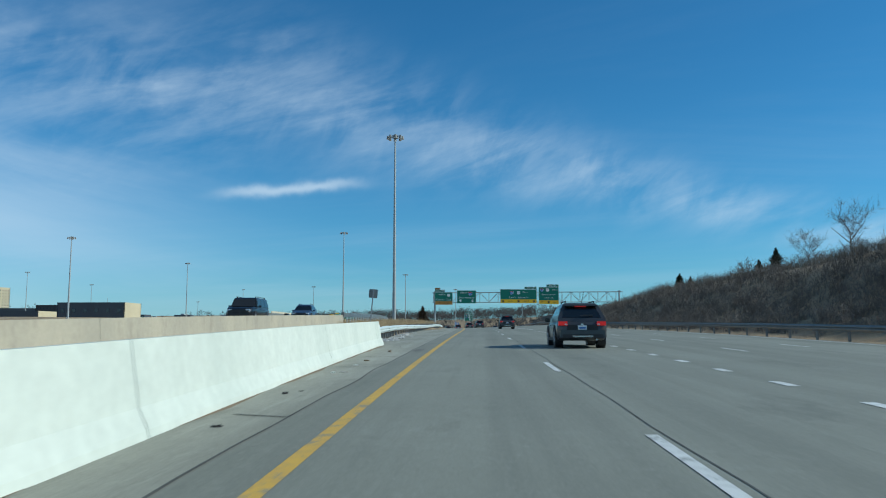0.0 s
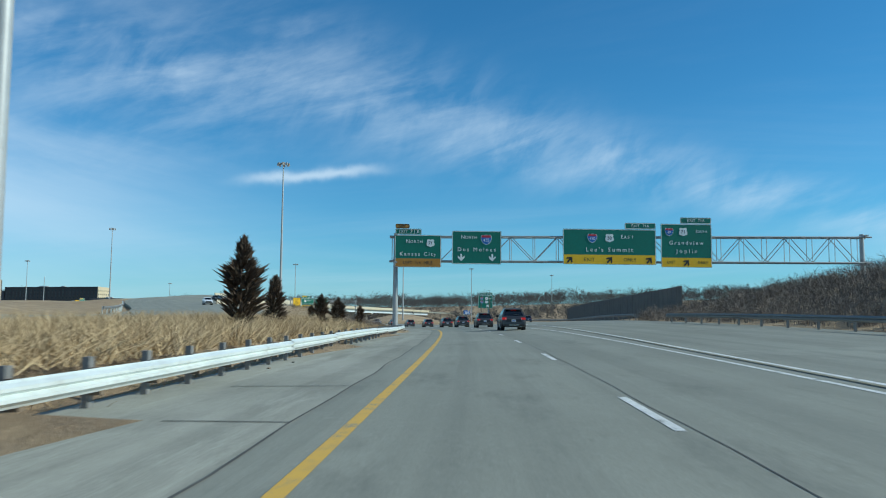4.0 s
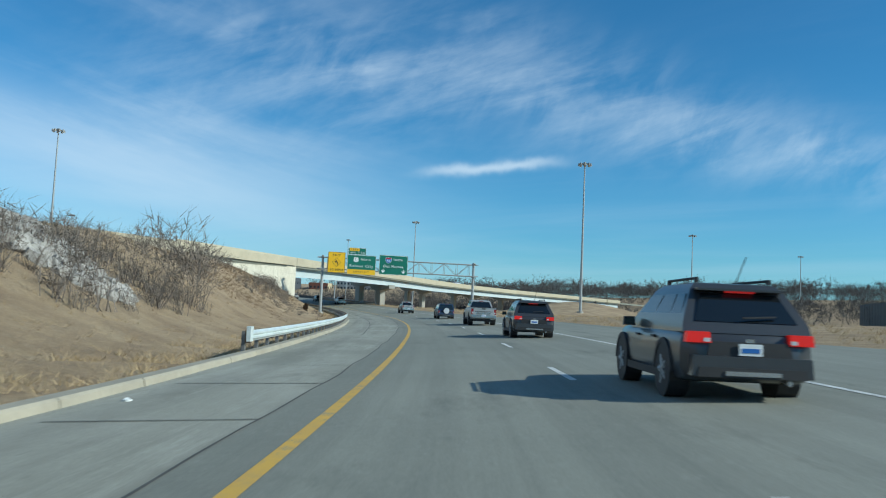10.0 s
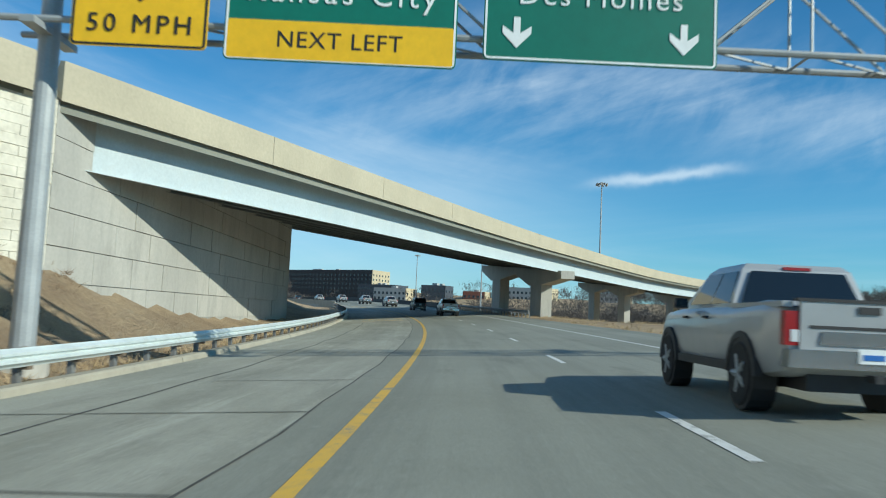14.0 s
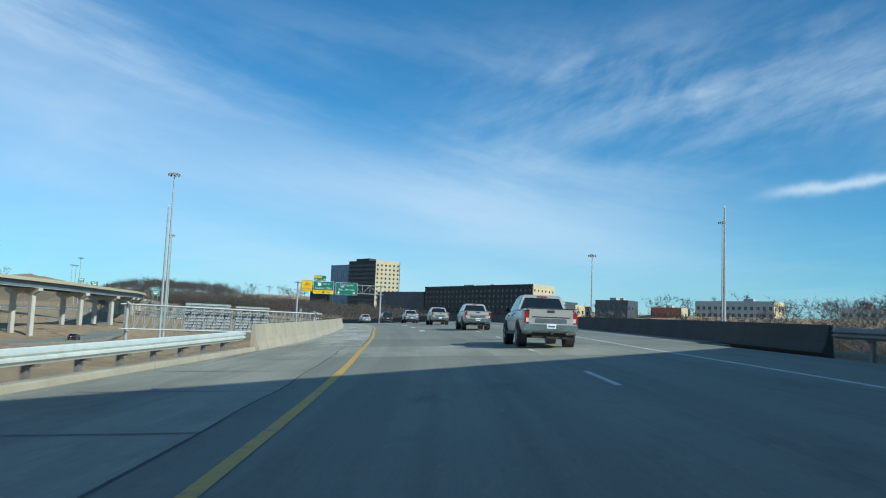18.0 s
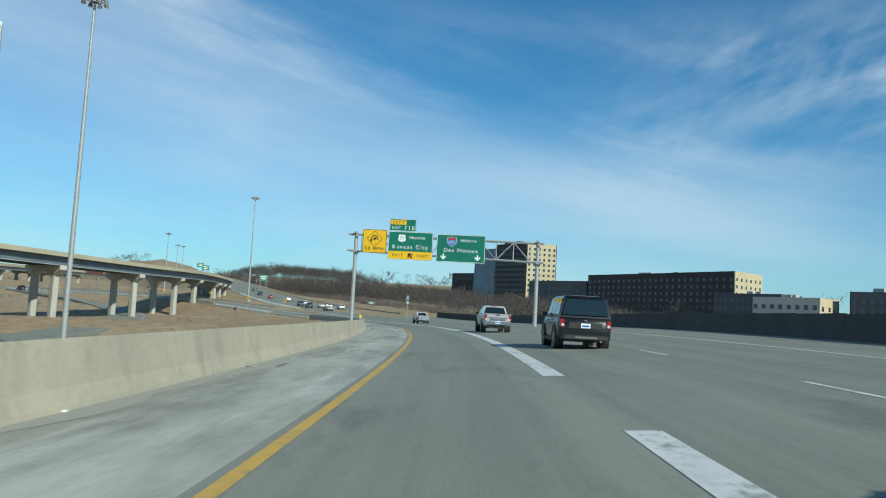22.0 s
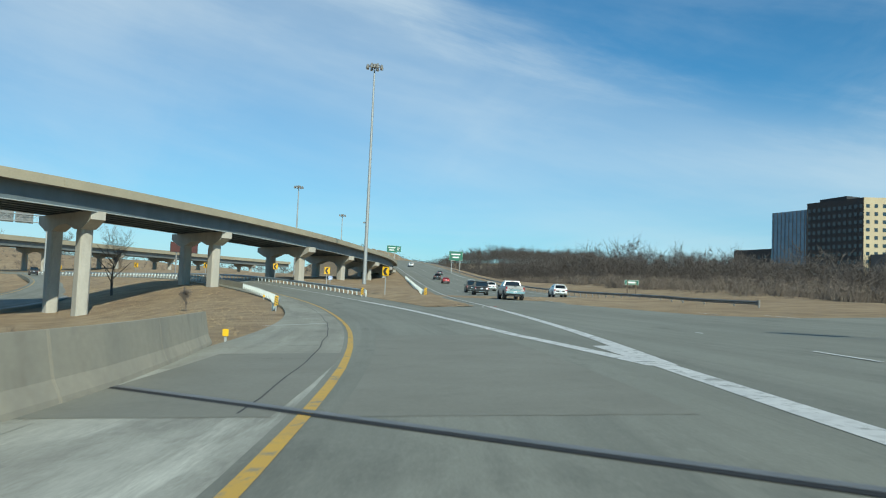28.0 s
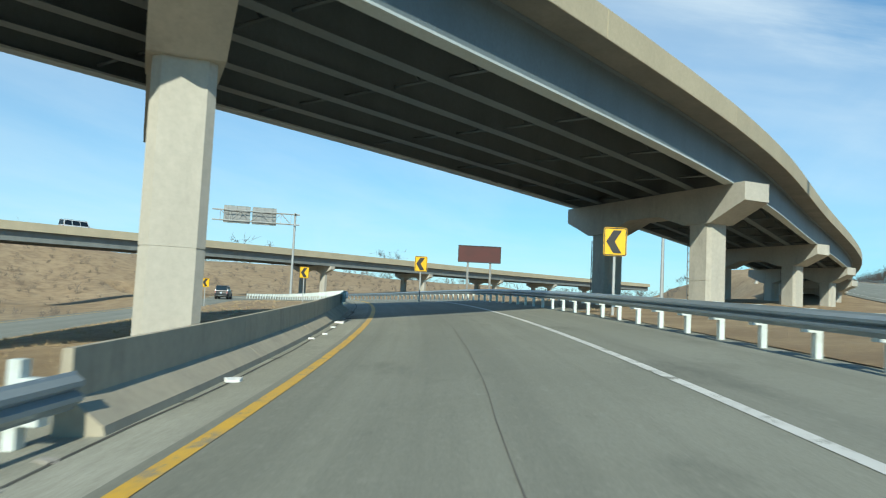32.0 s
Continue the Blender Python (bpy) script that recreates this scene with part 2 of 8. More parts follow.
def speckled(name, c1, c2, fine=30, coarse=0.7, rough=0.8, metal=0.0, bump=0.2, stretch=(1, 1, 1), spec=0.5, dirt=None, dist=0.01, coords="pos"):
    m = Mat(name, rough, metal, spec)
    c = m.mix(m.ramp(m.noise(coarse, 5, 0.6, stretch, coords), 0.35, 0.68), c1, c2)
    grain = m.noise(fine, 4, 0.7, (1, 1, 1), coords)
    c = m.mix(m.ramp(grain, 0.3, 0.7, 0.0, 0.28), c, tuple(0.45 * v for v in c1))
    if dirt:
        c = m.mix(m.ramp(m.noise(coarse * 3.1, 7, 0.7, stretch, coords), 0.52, 0.72, 0, 0.75), c, dirt)
    m.color(c).bump(grain, bump, dist)
    return m.m


M = {}
def pavement(name, c1, c2, dark, pale, streak=0.45, scuff=0.0):
    """Worn concrete: aggregate, long wheel-worn bands along the road (u across, v along), stains and pale scuffs."""
    m = Mat(name, 0.8, 0.0, 0.35)
    c = m.mix(m.ramp(m.noise(0.11, 6, 0.65), 0.36, 0.66), c1, c2)
    c = m.mix(m.ramp(m.noise(1.0, 5, 0.6, (0.85, 0.010, 1), "UV"), 0.44, 0.60, 0, streak), c, dark)
    c = m.mix(m.ramp(m.noise(1.0, 6, 0.7, (2.6, 0.045, 1), "UV"), 0.50, 0.70, 0, streak * 0.9), c, dark)
    c = m.mix(m.ramp(m.noise(1.0, 8, 0.72, (0.55, 0.16, 1), "UV"), 0.55, 0.68, 0, 0.6), c, tuple(0.78 * v for v in dark))
    if scuff:
        c = m.mix(m.ramp(m.noise(1.0, 9, 0.68, (0.55, 0.14, 1), "UV"), 0.42, 0.66, 0, scuff), c, pale)
        c = m.mix(m.ramp(m.noise(1.0, 9, 0.75, (1.3, 0.10, 1), "UV"), 0.54, 0.64, 0, scuff * 0.8), c, tuple(1.12 * v for v in pale))
    c = m.mix(m.ramp(m.noise(3.2, 8, 0.75), 0.58, 0.72, 0, 0.4), c, pale)
    c = m.mix(m.ramp(m.noise(0.9, 9, 0.8), 0.60, 0.70, 0, 0.45), c, tuple(0.80 * v for v in dark))
    grain = m.noise(38, 3, 0.7)
    c = m.mix(m.ramp(grain, 0.35, 0.70, 0.0, 0.40), c, tuple(0.50 * v for v in dark))
    c = m.mix(m.ramp(m.noise(14, 4, 0.75), 0.56, 0.70, 0.0, 0.32), c, pale)
    m.color(c).bump(grain, 0.35, 0.006)
    return m.m


M["concrete_road"] = pavement("concrete_road", (0.250, 0.254, 0.208), (0.305, 0.308, 0.255), (0.172, 0.176, 0.147), (0.38, 0.385, 0.33))
M["shoulder"] = pavement("shoulder", (0.290, 0.287, 0.230), (0.370, 0.364, 0.297), (0.195, 0.192, 0.153), (0.50, 0.495, 0.42), 0.5, 0.45)
M["deck_shoulder"] = pavement("deck_shoulder", (0.29, 0.287, 0.240), (0.37, 0.364, 0.31), (0.20, 0.197, 0.160), (0.64, 0.64, 0.55), 0.35, 0.85)
M["asphalt_patch"] = speckled("asphalt_patch", (0.225, 0.223, 0.182), (0.265, 0.262, 0.215), 14, 0.4, 0.85, dirt=(0.18, 0.178, 0.145))
M["stain"] = speckled("stain", (0.13, 0.125, 0.105), (0.17, 0.165, 0.14), 12, 1.5, 0.7)
M["seal"] = speckled("seal", (0.060, 0.059, 0.052), (0.11, 0.108, 0.095), 12, 1.0, 0.8)


def road_paint(name, c1, c2, bare):
    """Road paint, chipped and worn through to the concrete in places."""
    m = Mat(name, 0.6)
    c = m.mix(m.ramp(m.noise(0.8, 5, 0.6), 0.35, 0.68), c1, c2)
    c = m.mix(m.ramp(m.noise(5.0, 8, 0.72), 0.50, 0.60, 0, 0.9), c, tuple(0.75 * a + 0.25 * b for a, b in zip(c2, bare)))
    c = m.mix(m.ramp(m.noise(2.6, 9, 0.75), 0.555, 0.60, 0, 0.95), c, bare)
    m.color(c).bump(m.noise(22, 3), 0.2, 0.004)
    return m.m


M["white_paint"] = road_paint("white_paint", (0.72, 0.72, 0.68), (0.60, 0.60, 0.57), (0.25, 0.25, 0.215))
M["yellow_paint"] = road_paint("yellow_paint", (0.66, 0.40, 0.045), (0.58, 0.35, 0.06), (0.27, 0.24, 0.17))
M["barrier_white"] = speckled("barrier_white", (0.66, 0.69, 0.61), (0.56, 0.60, 0.53), 5, 0.35, 0.7, bump=0.1, stretch=(1, 1, 0.25))
M["barrier_tan"] = speckled("barrier_tan", (0.46, 0.41, 0.31), (0.36, 0.33, 0.26), 7, 0.5, 0.85, bump=0.15, stretch=(1, 1, 0.4), dirt=(0.25, 0.22, 0.17))
M["deck_tan"] = speckled("deck_tan", (0.52, 0.46, 0.33), (0.44, 0.39, 0.28), 7, 0.3, 0.85, bump=0.1)
M["pier_concrete"] = speckled("pier_concrete", (0.50, 0.48, 0.42), (0.40, 0.385, 0.34), 6, 0.4, 0.85, bump=0.12, stretch=(1, 1, 0.3), dirt=(0.30, 0.285, 0.25))
M["wall_stone"] = speckled("wall_stone", (0.72, 0.68, 0.56), (0.60, 0.56, 0.45), 5, 0.6, 0.85, bump=0.2, dirt=(0.38, 0.35, 0.27))
# right parapet: the shade on its road face is put into this near-black
M["parapet_shaded"] = speckled("parapet_shaded", (0.070, 0.068, 0.064), (0.050, 0.049, 0.047), 7, 0.5, 0.9, bump=0.15, stretch=(1, 1, 0.4), dirt=(0.036, 0.035, 0.033))
M["kerb"] = speckled("kerb", (0.42, 0.38, 0.29), (0.33, 0.30, 0.23), 9, 0.8, 0.9, bump=0.2)
M["girder_blue"] = speckled("girder_blue", (0.56, 0.625, 0.63), (0.49, 0.56, 0.57), 8, 0.4, 0.5, bump=0.05, dirt=(0.5, 0.54, 0.52))
# inner girders and slab underside: shade below the deck deepened by colour
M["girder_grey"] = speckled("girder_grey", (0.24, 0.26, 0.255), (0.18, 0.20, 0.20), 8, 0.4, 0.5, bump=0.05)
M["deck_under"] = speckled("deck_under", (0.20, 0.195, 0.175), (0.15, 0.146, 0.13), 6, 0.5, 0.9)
# flyover girders and deck underside carry their shade in these darker colours
M["girder_shaded"] = speckled("girder_shaded", (0.165, 0.205, 0.225), (0.125, 0.156, 0.17), 8, 0.4, 0.5, bump=0.05, stretch=(1, 1, 0.3))
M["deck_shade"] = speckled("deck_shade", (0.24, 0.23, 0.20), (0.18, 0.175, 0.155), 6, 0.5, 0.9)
M["galvanised"] = speckled("galvanised", (0.40, 0.42, 0.42), (0.33, 0.35, 0.35), 20, 1.5, 0.5, 0.2, bump=0.05)
M["galv_dull"] = speckled("galv_dull", (0.24, 0.24, 0.23), (0.18, 0.18, 0.17), 20, 1.5, 0.55, 0.2, bump=0.05)
M["rail_white"] = speckled("rail_white", (0.74, 0.80, 0.77), (0.62, 0.68, 0.66), 14, 0.8, 0.4, 0.15, bump=0.05, dirt=(0.45, 0.46, 0.42))
M["rail_blue"] = speckled("rail_blue", (0.36, 0.42, 0.45), (0.28, 0.33, 0.36), 14, 0.8, 0.4, 0.3, bump=0.05)
M["wood_post"] = speckled("wood_post", (0.20, 0.15, 0.10), (0.13, 0.10, 0.07), 20, 2.0, 0.9, stretch=(1, 1, 0.2))
M["sign_green"] = speckled("sign_green", (0.010, 0.170, 0.115), (0.012, 0.150, 0.100), 3, 0.3, 0.45, bump=0.0)
M["sign_yellow"] = speckled("sign_yellow", (0.88, 0.52, 0.012), (0.84, 0.48, 0.012), 3, 0.3, 0.45, bump=0.0)
M["sign_orange"] = speckled("sign_orange", (0.46, 0.22, 0.035), (0.40, 0.19, 0.03), 3, 0.5, 0.5, bump=0.0)
M["sign_white"] = speckled("sign_white", (0.86, 0.88, 0.86), (0.80, 0.82, 0.80), 3, 0.3, 0.45, bump=0.0)
M["sign_blue"] = speckled("sign_blue", (0.03, 0.16, 0.50), (0.03, 0.14, 0.44), 3, 0.3, 0.45, bump=0.0)
M["sign_red"] = speckled("sign_red", (0.50, 0.03, 0.05), (0.45, 0.03, 0.05), 3, 0.3, 0.45, bump=0.0)
M["sign_black"] = speckled("sign_black", (0.02, 0.02, 0.02), (0.03, 0.03, 0.03), 3, 0.3, 0.5, bump=0.0)
M["sign_back"] = speckled("sign_back", (0.28, 0.29, 0.29), (0.22, 0.23, 0.23), 8, 1.5, 0.5, 0.5, bump=0.0)
# office walls turned from the sun, their shade mixed into the colour
M["facade_shaded"] = speckled("facade_shaded", (0.047, 0.048, 0.052), (0.038, 0.039, 0.043), 3, 0.1, 0.8)
M["board_red"] = speckled("board_red", (0.085, 0.022, 0.020), (0.065, 0.02, 0.018), 3, 0.4, 0.7)
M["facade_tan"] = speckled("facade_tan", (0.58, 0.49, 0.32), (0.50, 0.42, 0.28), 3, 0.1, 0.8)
M["facade_white"] = speckled("facade_white", (0.52, 0.51, 0.48), (0.44, 0.43, 0.41), 3, 0.1, 0.8)
M["facade_dark"] = speckled("facade_dark", (0.075, 0.085, 0.10), (0.06, 0.07, 0.085), 3, 0.1, 0.6)
M["brick_red"] = speckled("brick_red", (0.30, 0.11, 0.07), (0.24, 0.09, 0.06), 3, 0.1, 0.8)


def glassy(name, c, rough=0.08):
    m = Mat(name, rough, 0.0, 0.7)
    m.color(m.mix(m.ramp(m.noise(0.3, 3), 0.3, 0.7), c, tuple(v * 0.7 for v in c)))
    return m.m


M["window_glass"] = glassy("window_glass", (0.03, 0.045, 0.06))
M["glass_blue"] = glassy("glass_blue", (0.13, 0.24, 0.36), 0.15)
M["car_glass"] = glassy("car_glass", (0.012, 0.015, 0.018), 0.05)


def grassy():
    m = Mat("dry_grass", 0.95, 0, 0.2)
    big, mid, fine = m.noise(0.035, 4), m.noise(0.4, 6, 0.7), m.noise(7.0, 5, 0.75)
    c = m.mix(m.ramp(big, 0.35, 0.65), (0.42, 0.310, 0.190), (0.50, 0.385, 0.245))
    c = m.mix(m.ramp(mid, 0.42, 0.62, 0, 0.75), c, (0.24, 0.170, 0.112))
    c = m.mix(m.ramp(m.noise(1.6, 7, 0.7), 0.50, 0.68, 0, 0.5), c, (0.56, 0.455, 0.31))
    c = m.mix(m.ramp(m.noise(0.09, 6, 0.7), 0.55, 0.7, 0, 0.7), c, (0.25, 0.18, 0.12))
    c = m.mix(m.ramp(fine, 0.3, 0.75, 0, 0.5), c, (0.16, 0.11, 0.06))
    m.color(c).bump(m.noise(3.0, 8, 0.75), 0.9, 0.20)
    return m.m


M["dry_grass"] = grassy()
M["dirt"] = speckled("dirt", (0.26, 0.19, 0.12), (0.20, 0.145, 0.09), 6, 0.6, 0.95, bump=0.5)
M["rock"] = speckled("rock", (0.44, 0.42, 0.38), (0.32, 0.30, 0.27), 6, 2.0, 0.9, bump=0.5, dist=0.05)
M["bark"] = speckled("bark", (0.17, 0.135, 0.11), (0.12, 0.095, 0.08), 12, 1.5, 0.95, stretch=(1, 1, 0.2))
M["twig"] = speckled("twig", (0.098, 0.086, 0.078), (0.070, 0.062, 0.057), 12, 0.3, 0.95)
M["twig_grey"] = speckled("twig_grey", (0.20, 0.168, 0.140), (0.145, 0.122, 0.102), 12, 0.3, 0.95)
M["twig_far"] = speckled("twig_far", (0.108, 0.099, 0.092), (0.080, 0.074, 0.070), 3, 0.05, 0.95)
M["straw"] = speckled("straw", (0.56, 0.43, 0.25), (0.42, 0.30, 0.16), 6, 0.5, 0.95)
M["dead_grass"] = speckled("dead_grass", (0.32, 0.22, 0.13), (0.21, 0.145, 0.09), 6, 0.5, 0.95)
M["cedar"] = speckled("cedar", (0.105, 0.070, 0.045), (0.065, 0.048, 0.030), 6, 1.2, 0.95)
M["conifer"] = speckled("conifer", (0.030, 0.045, 0.022), (0.020, 0.032, 0.016), 6, 1.2, 0.95)
M["wall_dark"] = speckled("wall_dark", (0.15, 0.14, 0.125), (0.11, 0.105, 0.095), 5, 0.3, 0.9)
M["rubber"] = speckled("rubber", (0.018, 0.018, 0.018), (0.028, 0.027, 0.026), 20, 3, 0.85, coords="Object")


def paint(name, c, metal=0.25, rough=0.32):
    m = Mat(name, rough, metal, 0.5)
    m.color(m.mix(m.ramp(m.noise(3, 4, 0.6, (1, 1, 1), "Object"), 0.35, 0.7, 0, 0.35), c, tuple(0.75 * v for v in c)))
    m.b.inputs["Coat Weight"].default_value, m.b.inputs["Coat Roughness"].default_value = 0.4, 0.08
    return m.m


for nm, c in {"paint_grey": (0.055, 0.058, 0.063), "paint_silver": (0.42, 0.425, 0.42), "paint_black": (0.012, 0.012, 0.014), "paint_white": (0.75, 0.76, 0.76),
              "paint_red": (0.35, 0.03, 0.03), "paint_blue": (0.04, 0.07, 0.13)}.items():
    M[nm] = paint(nm, c)
M["chrome"] = speckled("chrome", (0.65, 0.66, 0.66), (0.58, 0.58, 0.58), 20, 3, 0.18, 0.95, bump=0.0, coords="Object")

# ---- alignments ----


class Align:
    """A road's centreline: headings (degrees to the left of +y), levels and cross slopes at even stations, integrated from a start."""

    def __init__(self, s0, step, start, heading, level, bank):
        self.s0, self.ds = s0, 2.0
        n = int((len(heading) - 1) * step / self.ds) + 1
        self.s = s0 + self.ds * np.arange(n)
        nodes = s0 + step * np.arange(len(heading))
        self.h = np.radians(self.smooth(nodes, heading))
        self.z, self.b = self.smooth(nodes, level), np.radians(self.smooth(nodes, bank))
        dx, dy = -np.sin(self.h) * self.ds, np.cos(self.h) * self.ds
        i0 = int(round((start[0] - s0) / self.ds))
        x = np.concatenate(([0], np.cumsum((dx[1:] + dx[:-1]) / 2)))
        y = np.concatenate(([0], np.cumsum((dy[1:] + dy[:-1]) / 2)))
        self.x, self.y = x - x[i0] + start[1], y - y[i0] + start[2]

    def smooth(self, nodes, values):
        v = np.interp(self.s, nodes, values)
        k = 15
        for _ in range(2):
            v = np.convolve(np.concatenate((v[0] - (v[k:0:-1] - v[0]), v, v[-1] - (v[-2:-k - 2:-1] - v[-1]))), np.ones(2 * k + 1) / (2 * k + 1), "valid")
        return v

    def at(self, s, d=0.0, dz=0.0):
        """The place at station s, d metres to the left, dz above the road's surface."""
        f = lambda a: float(np.interp(s, self.s, a))
        h, b = f(self.h), f(self.b)
        return Vector((f(self.x) - math.cos(h) * d, f(self.y) - math.sin(h) * d, f(self.z) - math.tan(b) * d + dz))

    def heading(self, s):
        return float(np.interp(s, self.s, self.h))

    def place(self, s, d=0.0, dz=0.0, turn=0.0):
        return Matrix.Translation(self.at(s, d, dz)) @ Euler((0, 0, self.heading(s) + radians(turn))).to_matrix().to_4x4()


ROAD = Align(-120, 60, (0, 0.0, 0.0),
             [5.44, 6.0, 5.23, 4.63, 6.17, 8.89, 13.17, 20.45, 25.05, 31.73, 35.97, 46.01, 51.64, 55.01, 61.56, 65.67, 79.61, 95.76, 106.29, 119.4, 132.43],
             [-3.6, -3.21, -1.1, 0.16, 1.01, 1.54, 1.07, 0.55, 0.63, 0.54, 1.19, 2.37, 3.45, 4.06, 3.83, 3.22, 2.72, 3.77, 6.6, 6.18, 6.5],
             [0.0, 1.26, -0.25, 0.21, -0.09, 2.7, 3.63, 2.31, 2.95, 3.12, 2.03, 2.19, 3.26, 3.48, 3.27, 3.26, 2.16, 3.48, 3.56, 2.95, 3.0])
# the through road after the left exit, the roadway that crosses overhead, the exit flyover and the far overpass


class Curve(Align):
    """An alignment through given places (x, y, z), with a smooth curve between them."""

    def __init__(self, points):
        p = [Vector(q) for q in points]
        p = [2 * p[0] - p[1]] + p + [2 * p[-1] - p[-2]]
        out = []
        for k in range(1, len(p) - 2):
            for t in np.linspace(0, 1, 40, endpoint=False):
                a, b, c, d = p[k - 1:k + 3]
                out.append(0.5 * (2 * b + (c - a) * t + (2 * a - 5 * b + 4 * c - d) * t * t + (3 * b - a - 3 * c + d) * t ** 3))
        q = np.array([tuple(v) for v in out])
        run = np.concatenate(([0], np.cumsum(np.hypot(np.diff(q[:, 0]), np.diff(q[:, 1])))))
        self.s0, self.ds = 0.0, 2.0
        self.s = np.arange(0, run[-1], 2.0)
        self.x, self.y, self.z = (np.interp(self.s, run, q[:, k]) for k in range(3))
        self.h = np.unwrap(np.arctan2(-np.gradient(self.x), np.gradient(self.y)))
        self.b = np.zeros(len(self.s))

    def nearest(self, x, y):
        return float(self.s[np.argmin((self.x - x) ** 2 + (self.y - y) ** 2)])


def lerp(nodes):
    xs, ys = zip(*nodes)
    return lambda s: float(np.interp(s, xs, ys))


def beside(s, d, up):
    """A place beside the road, up metres above its surface."""
    p = ROAD.at(s, d)
    return (p.x, p.y, p.z + up)


OVER = Curve([beside(-118, 19.5, 0.2), beside(-50, 19.5, 0.4), beside(20, 19.5, 0.6), beside(90, 21.5, 1.0), beside(160, 26, 1.8), beside(225, 31, 3.6),
              (-115.0, 318, 6.9), (-125.2, 365.5, 8.8), (-135.2, 414.3, 10.1), (-148.2, 479.5, 11.05), (-152.2, 545, 10.8), (-142, 610, 10.0), (-118, 675, 9.0), (-85, 735, 7.6)])
FLY = Curve([(-330, 435, 12.3), (-352, 485, 12.4), (-382, 535, 12.5), (-415, 571, 12.6), (-443, 594.4, 12.7), (-469.2, 613.3, 13.0), (-489.0, 626.0, 13.45), (-514.5, 638.9, 14.0),
             (-539.2, 652.0, 14.1), (-565.1, 662.5, 14.5), (-618.4, 683.2, 14.9), (-675, 698, 15.4), (-735, 708.5, 18.0), (-800, 717, 21.8), (-870, 725, 26.0)])
FAR = Curve([(-520, 470, 14.2), (-580, 520, 15.5), (-640, 556, 16.6), (-705, 586, 17.9), (-770, 614, 19.2), (-840, 645, 20.8), (-920, 690, 22.5)])
MAIN = Curve([beside(735, -2.6, 0), beside(770, -3.0, 0), beside(800, -3.6, 0), beside(825, -4.6, 0), beside(849, -7.5, 0), beside(872, -10.75, 0), (-475.2, 665.2, 4.4), (-514.1, 674.7, 5.2),
              (-553.0, 683.6, 6.4), (-592.2, 692.0, 8.1), (-631.4, 699.7, 10.3), (-670.8, 706.9, 12.9), (-730.0, 716.6, 17.4), (-789.4, 725.0, 21.6), (-868.8, 734.2, 26.4),
              (-948.4, 742.2, 30.5), (-1040, 750, 33.5)])
MAIN_0 = MAIN.nearest(*ROAD.at(849, -7.5)[:2])
MAIN.b = np.radians(np.interp(MAIN.s, [MAIN_0 - 40, MAIN_0 + 40, MAIN_0 + 300], [3.0, 1.2, 0.8]))
OVER_0 = OVER.nearest(-135.5, 414.3)
OVER.b = np.radians(np.interp(OVER.s, [OVER_0 - 130, OVER_0 - 20, OVER_0 + 110, OVER_0 + 220], [0, -7, -7, -3]))
OVER_HALF = lerp([(OVER_0 - 190, 9.7), (OVER_0 - 60, 11.5), (OVER_0 + 400, 11.5)])

# ---- mesh helpers ----


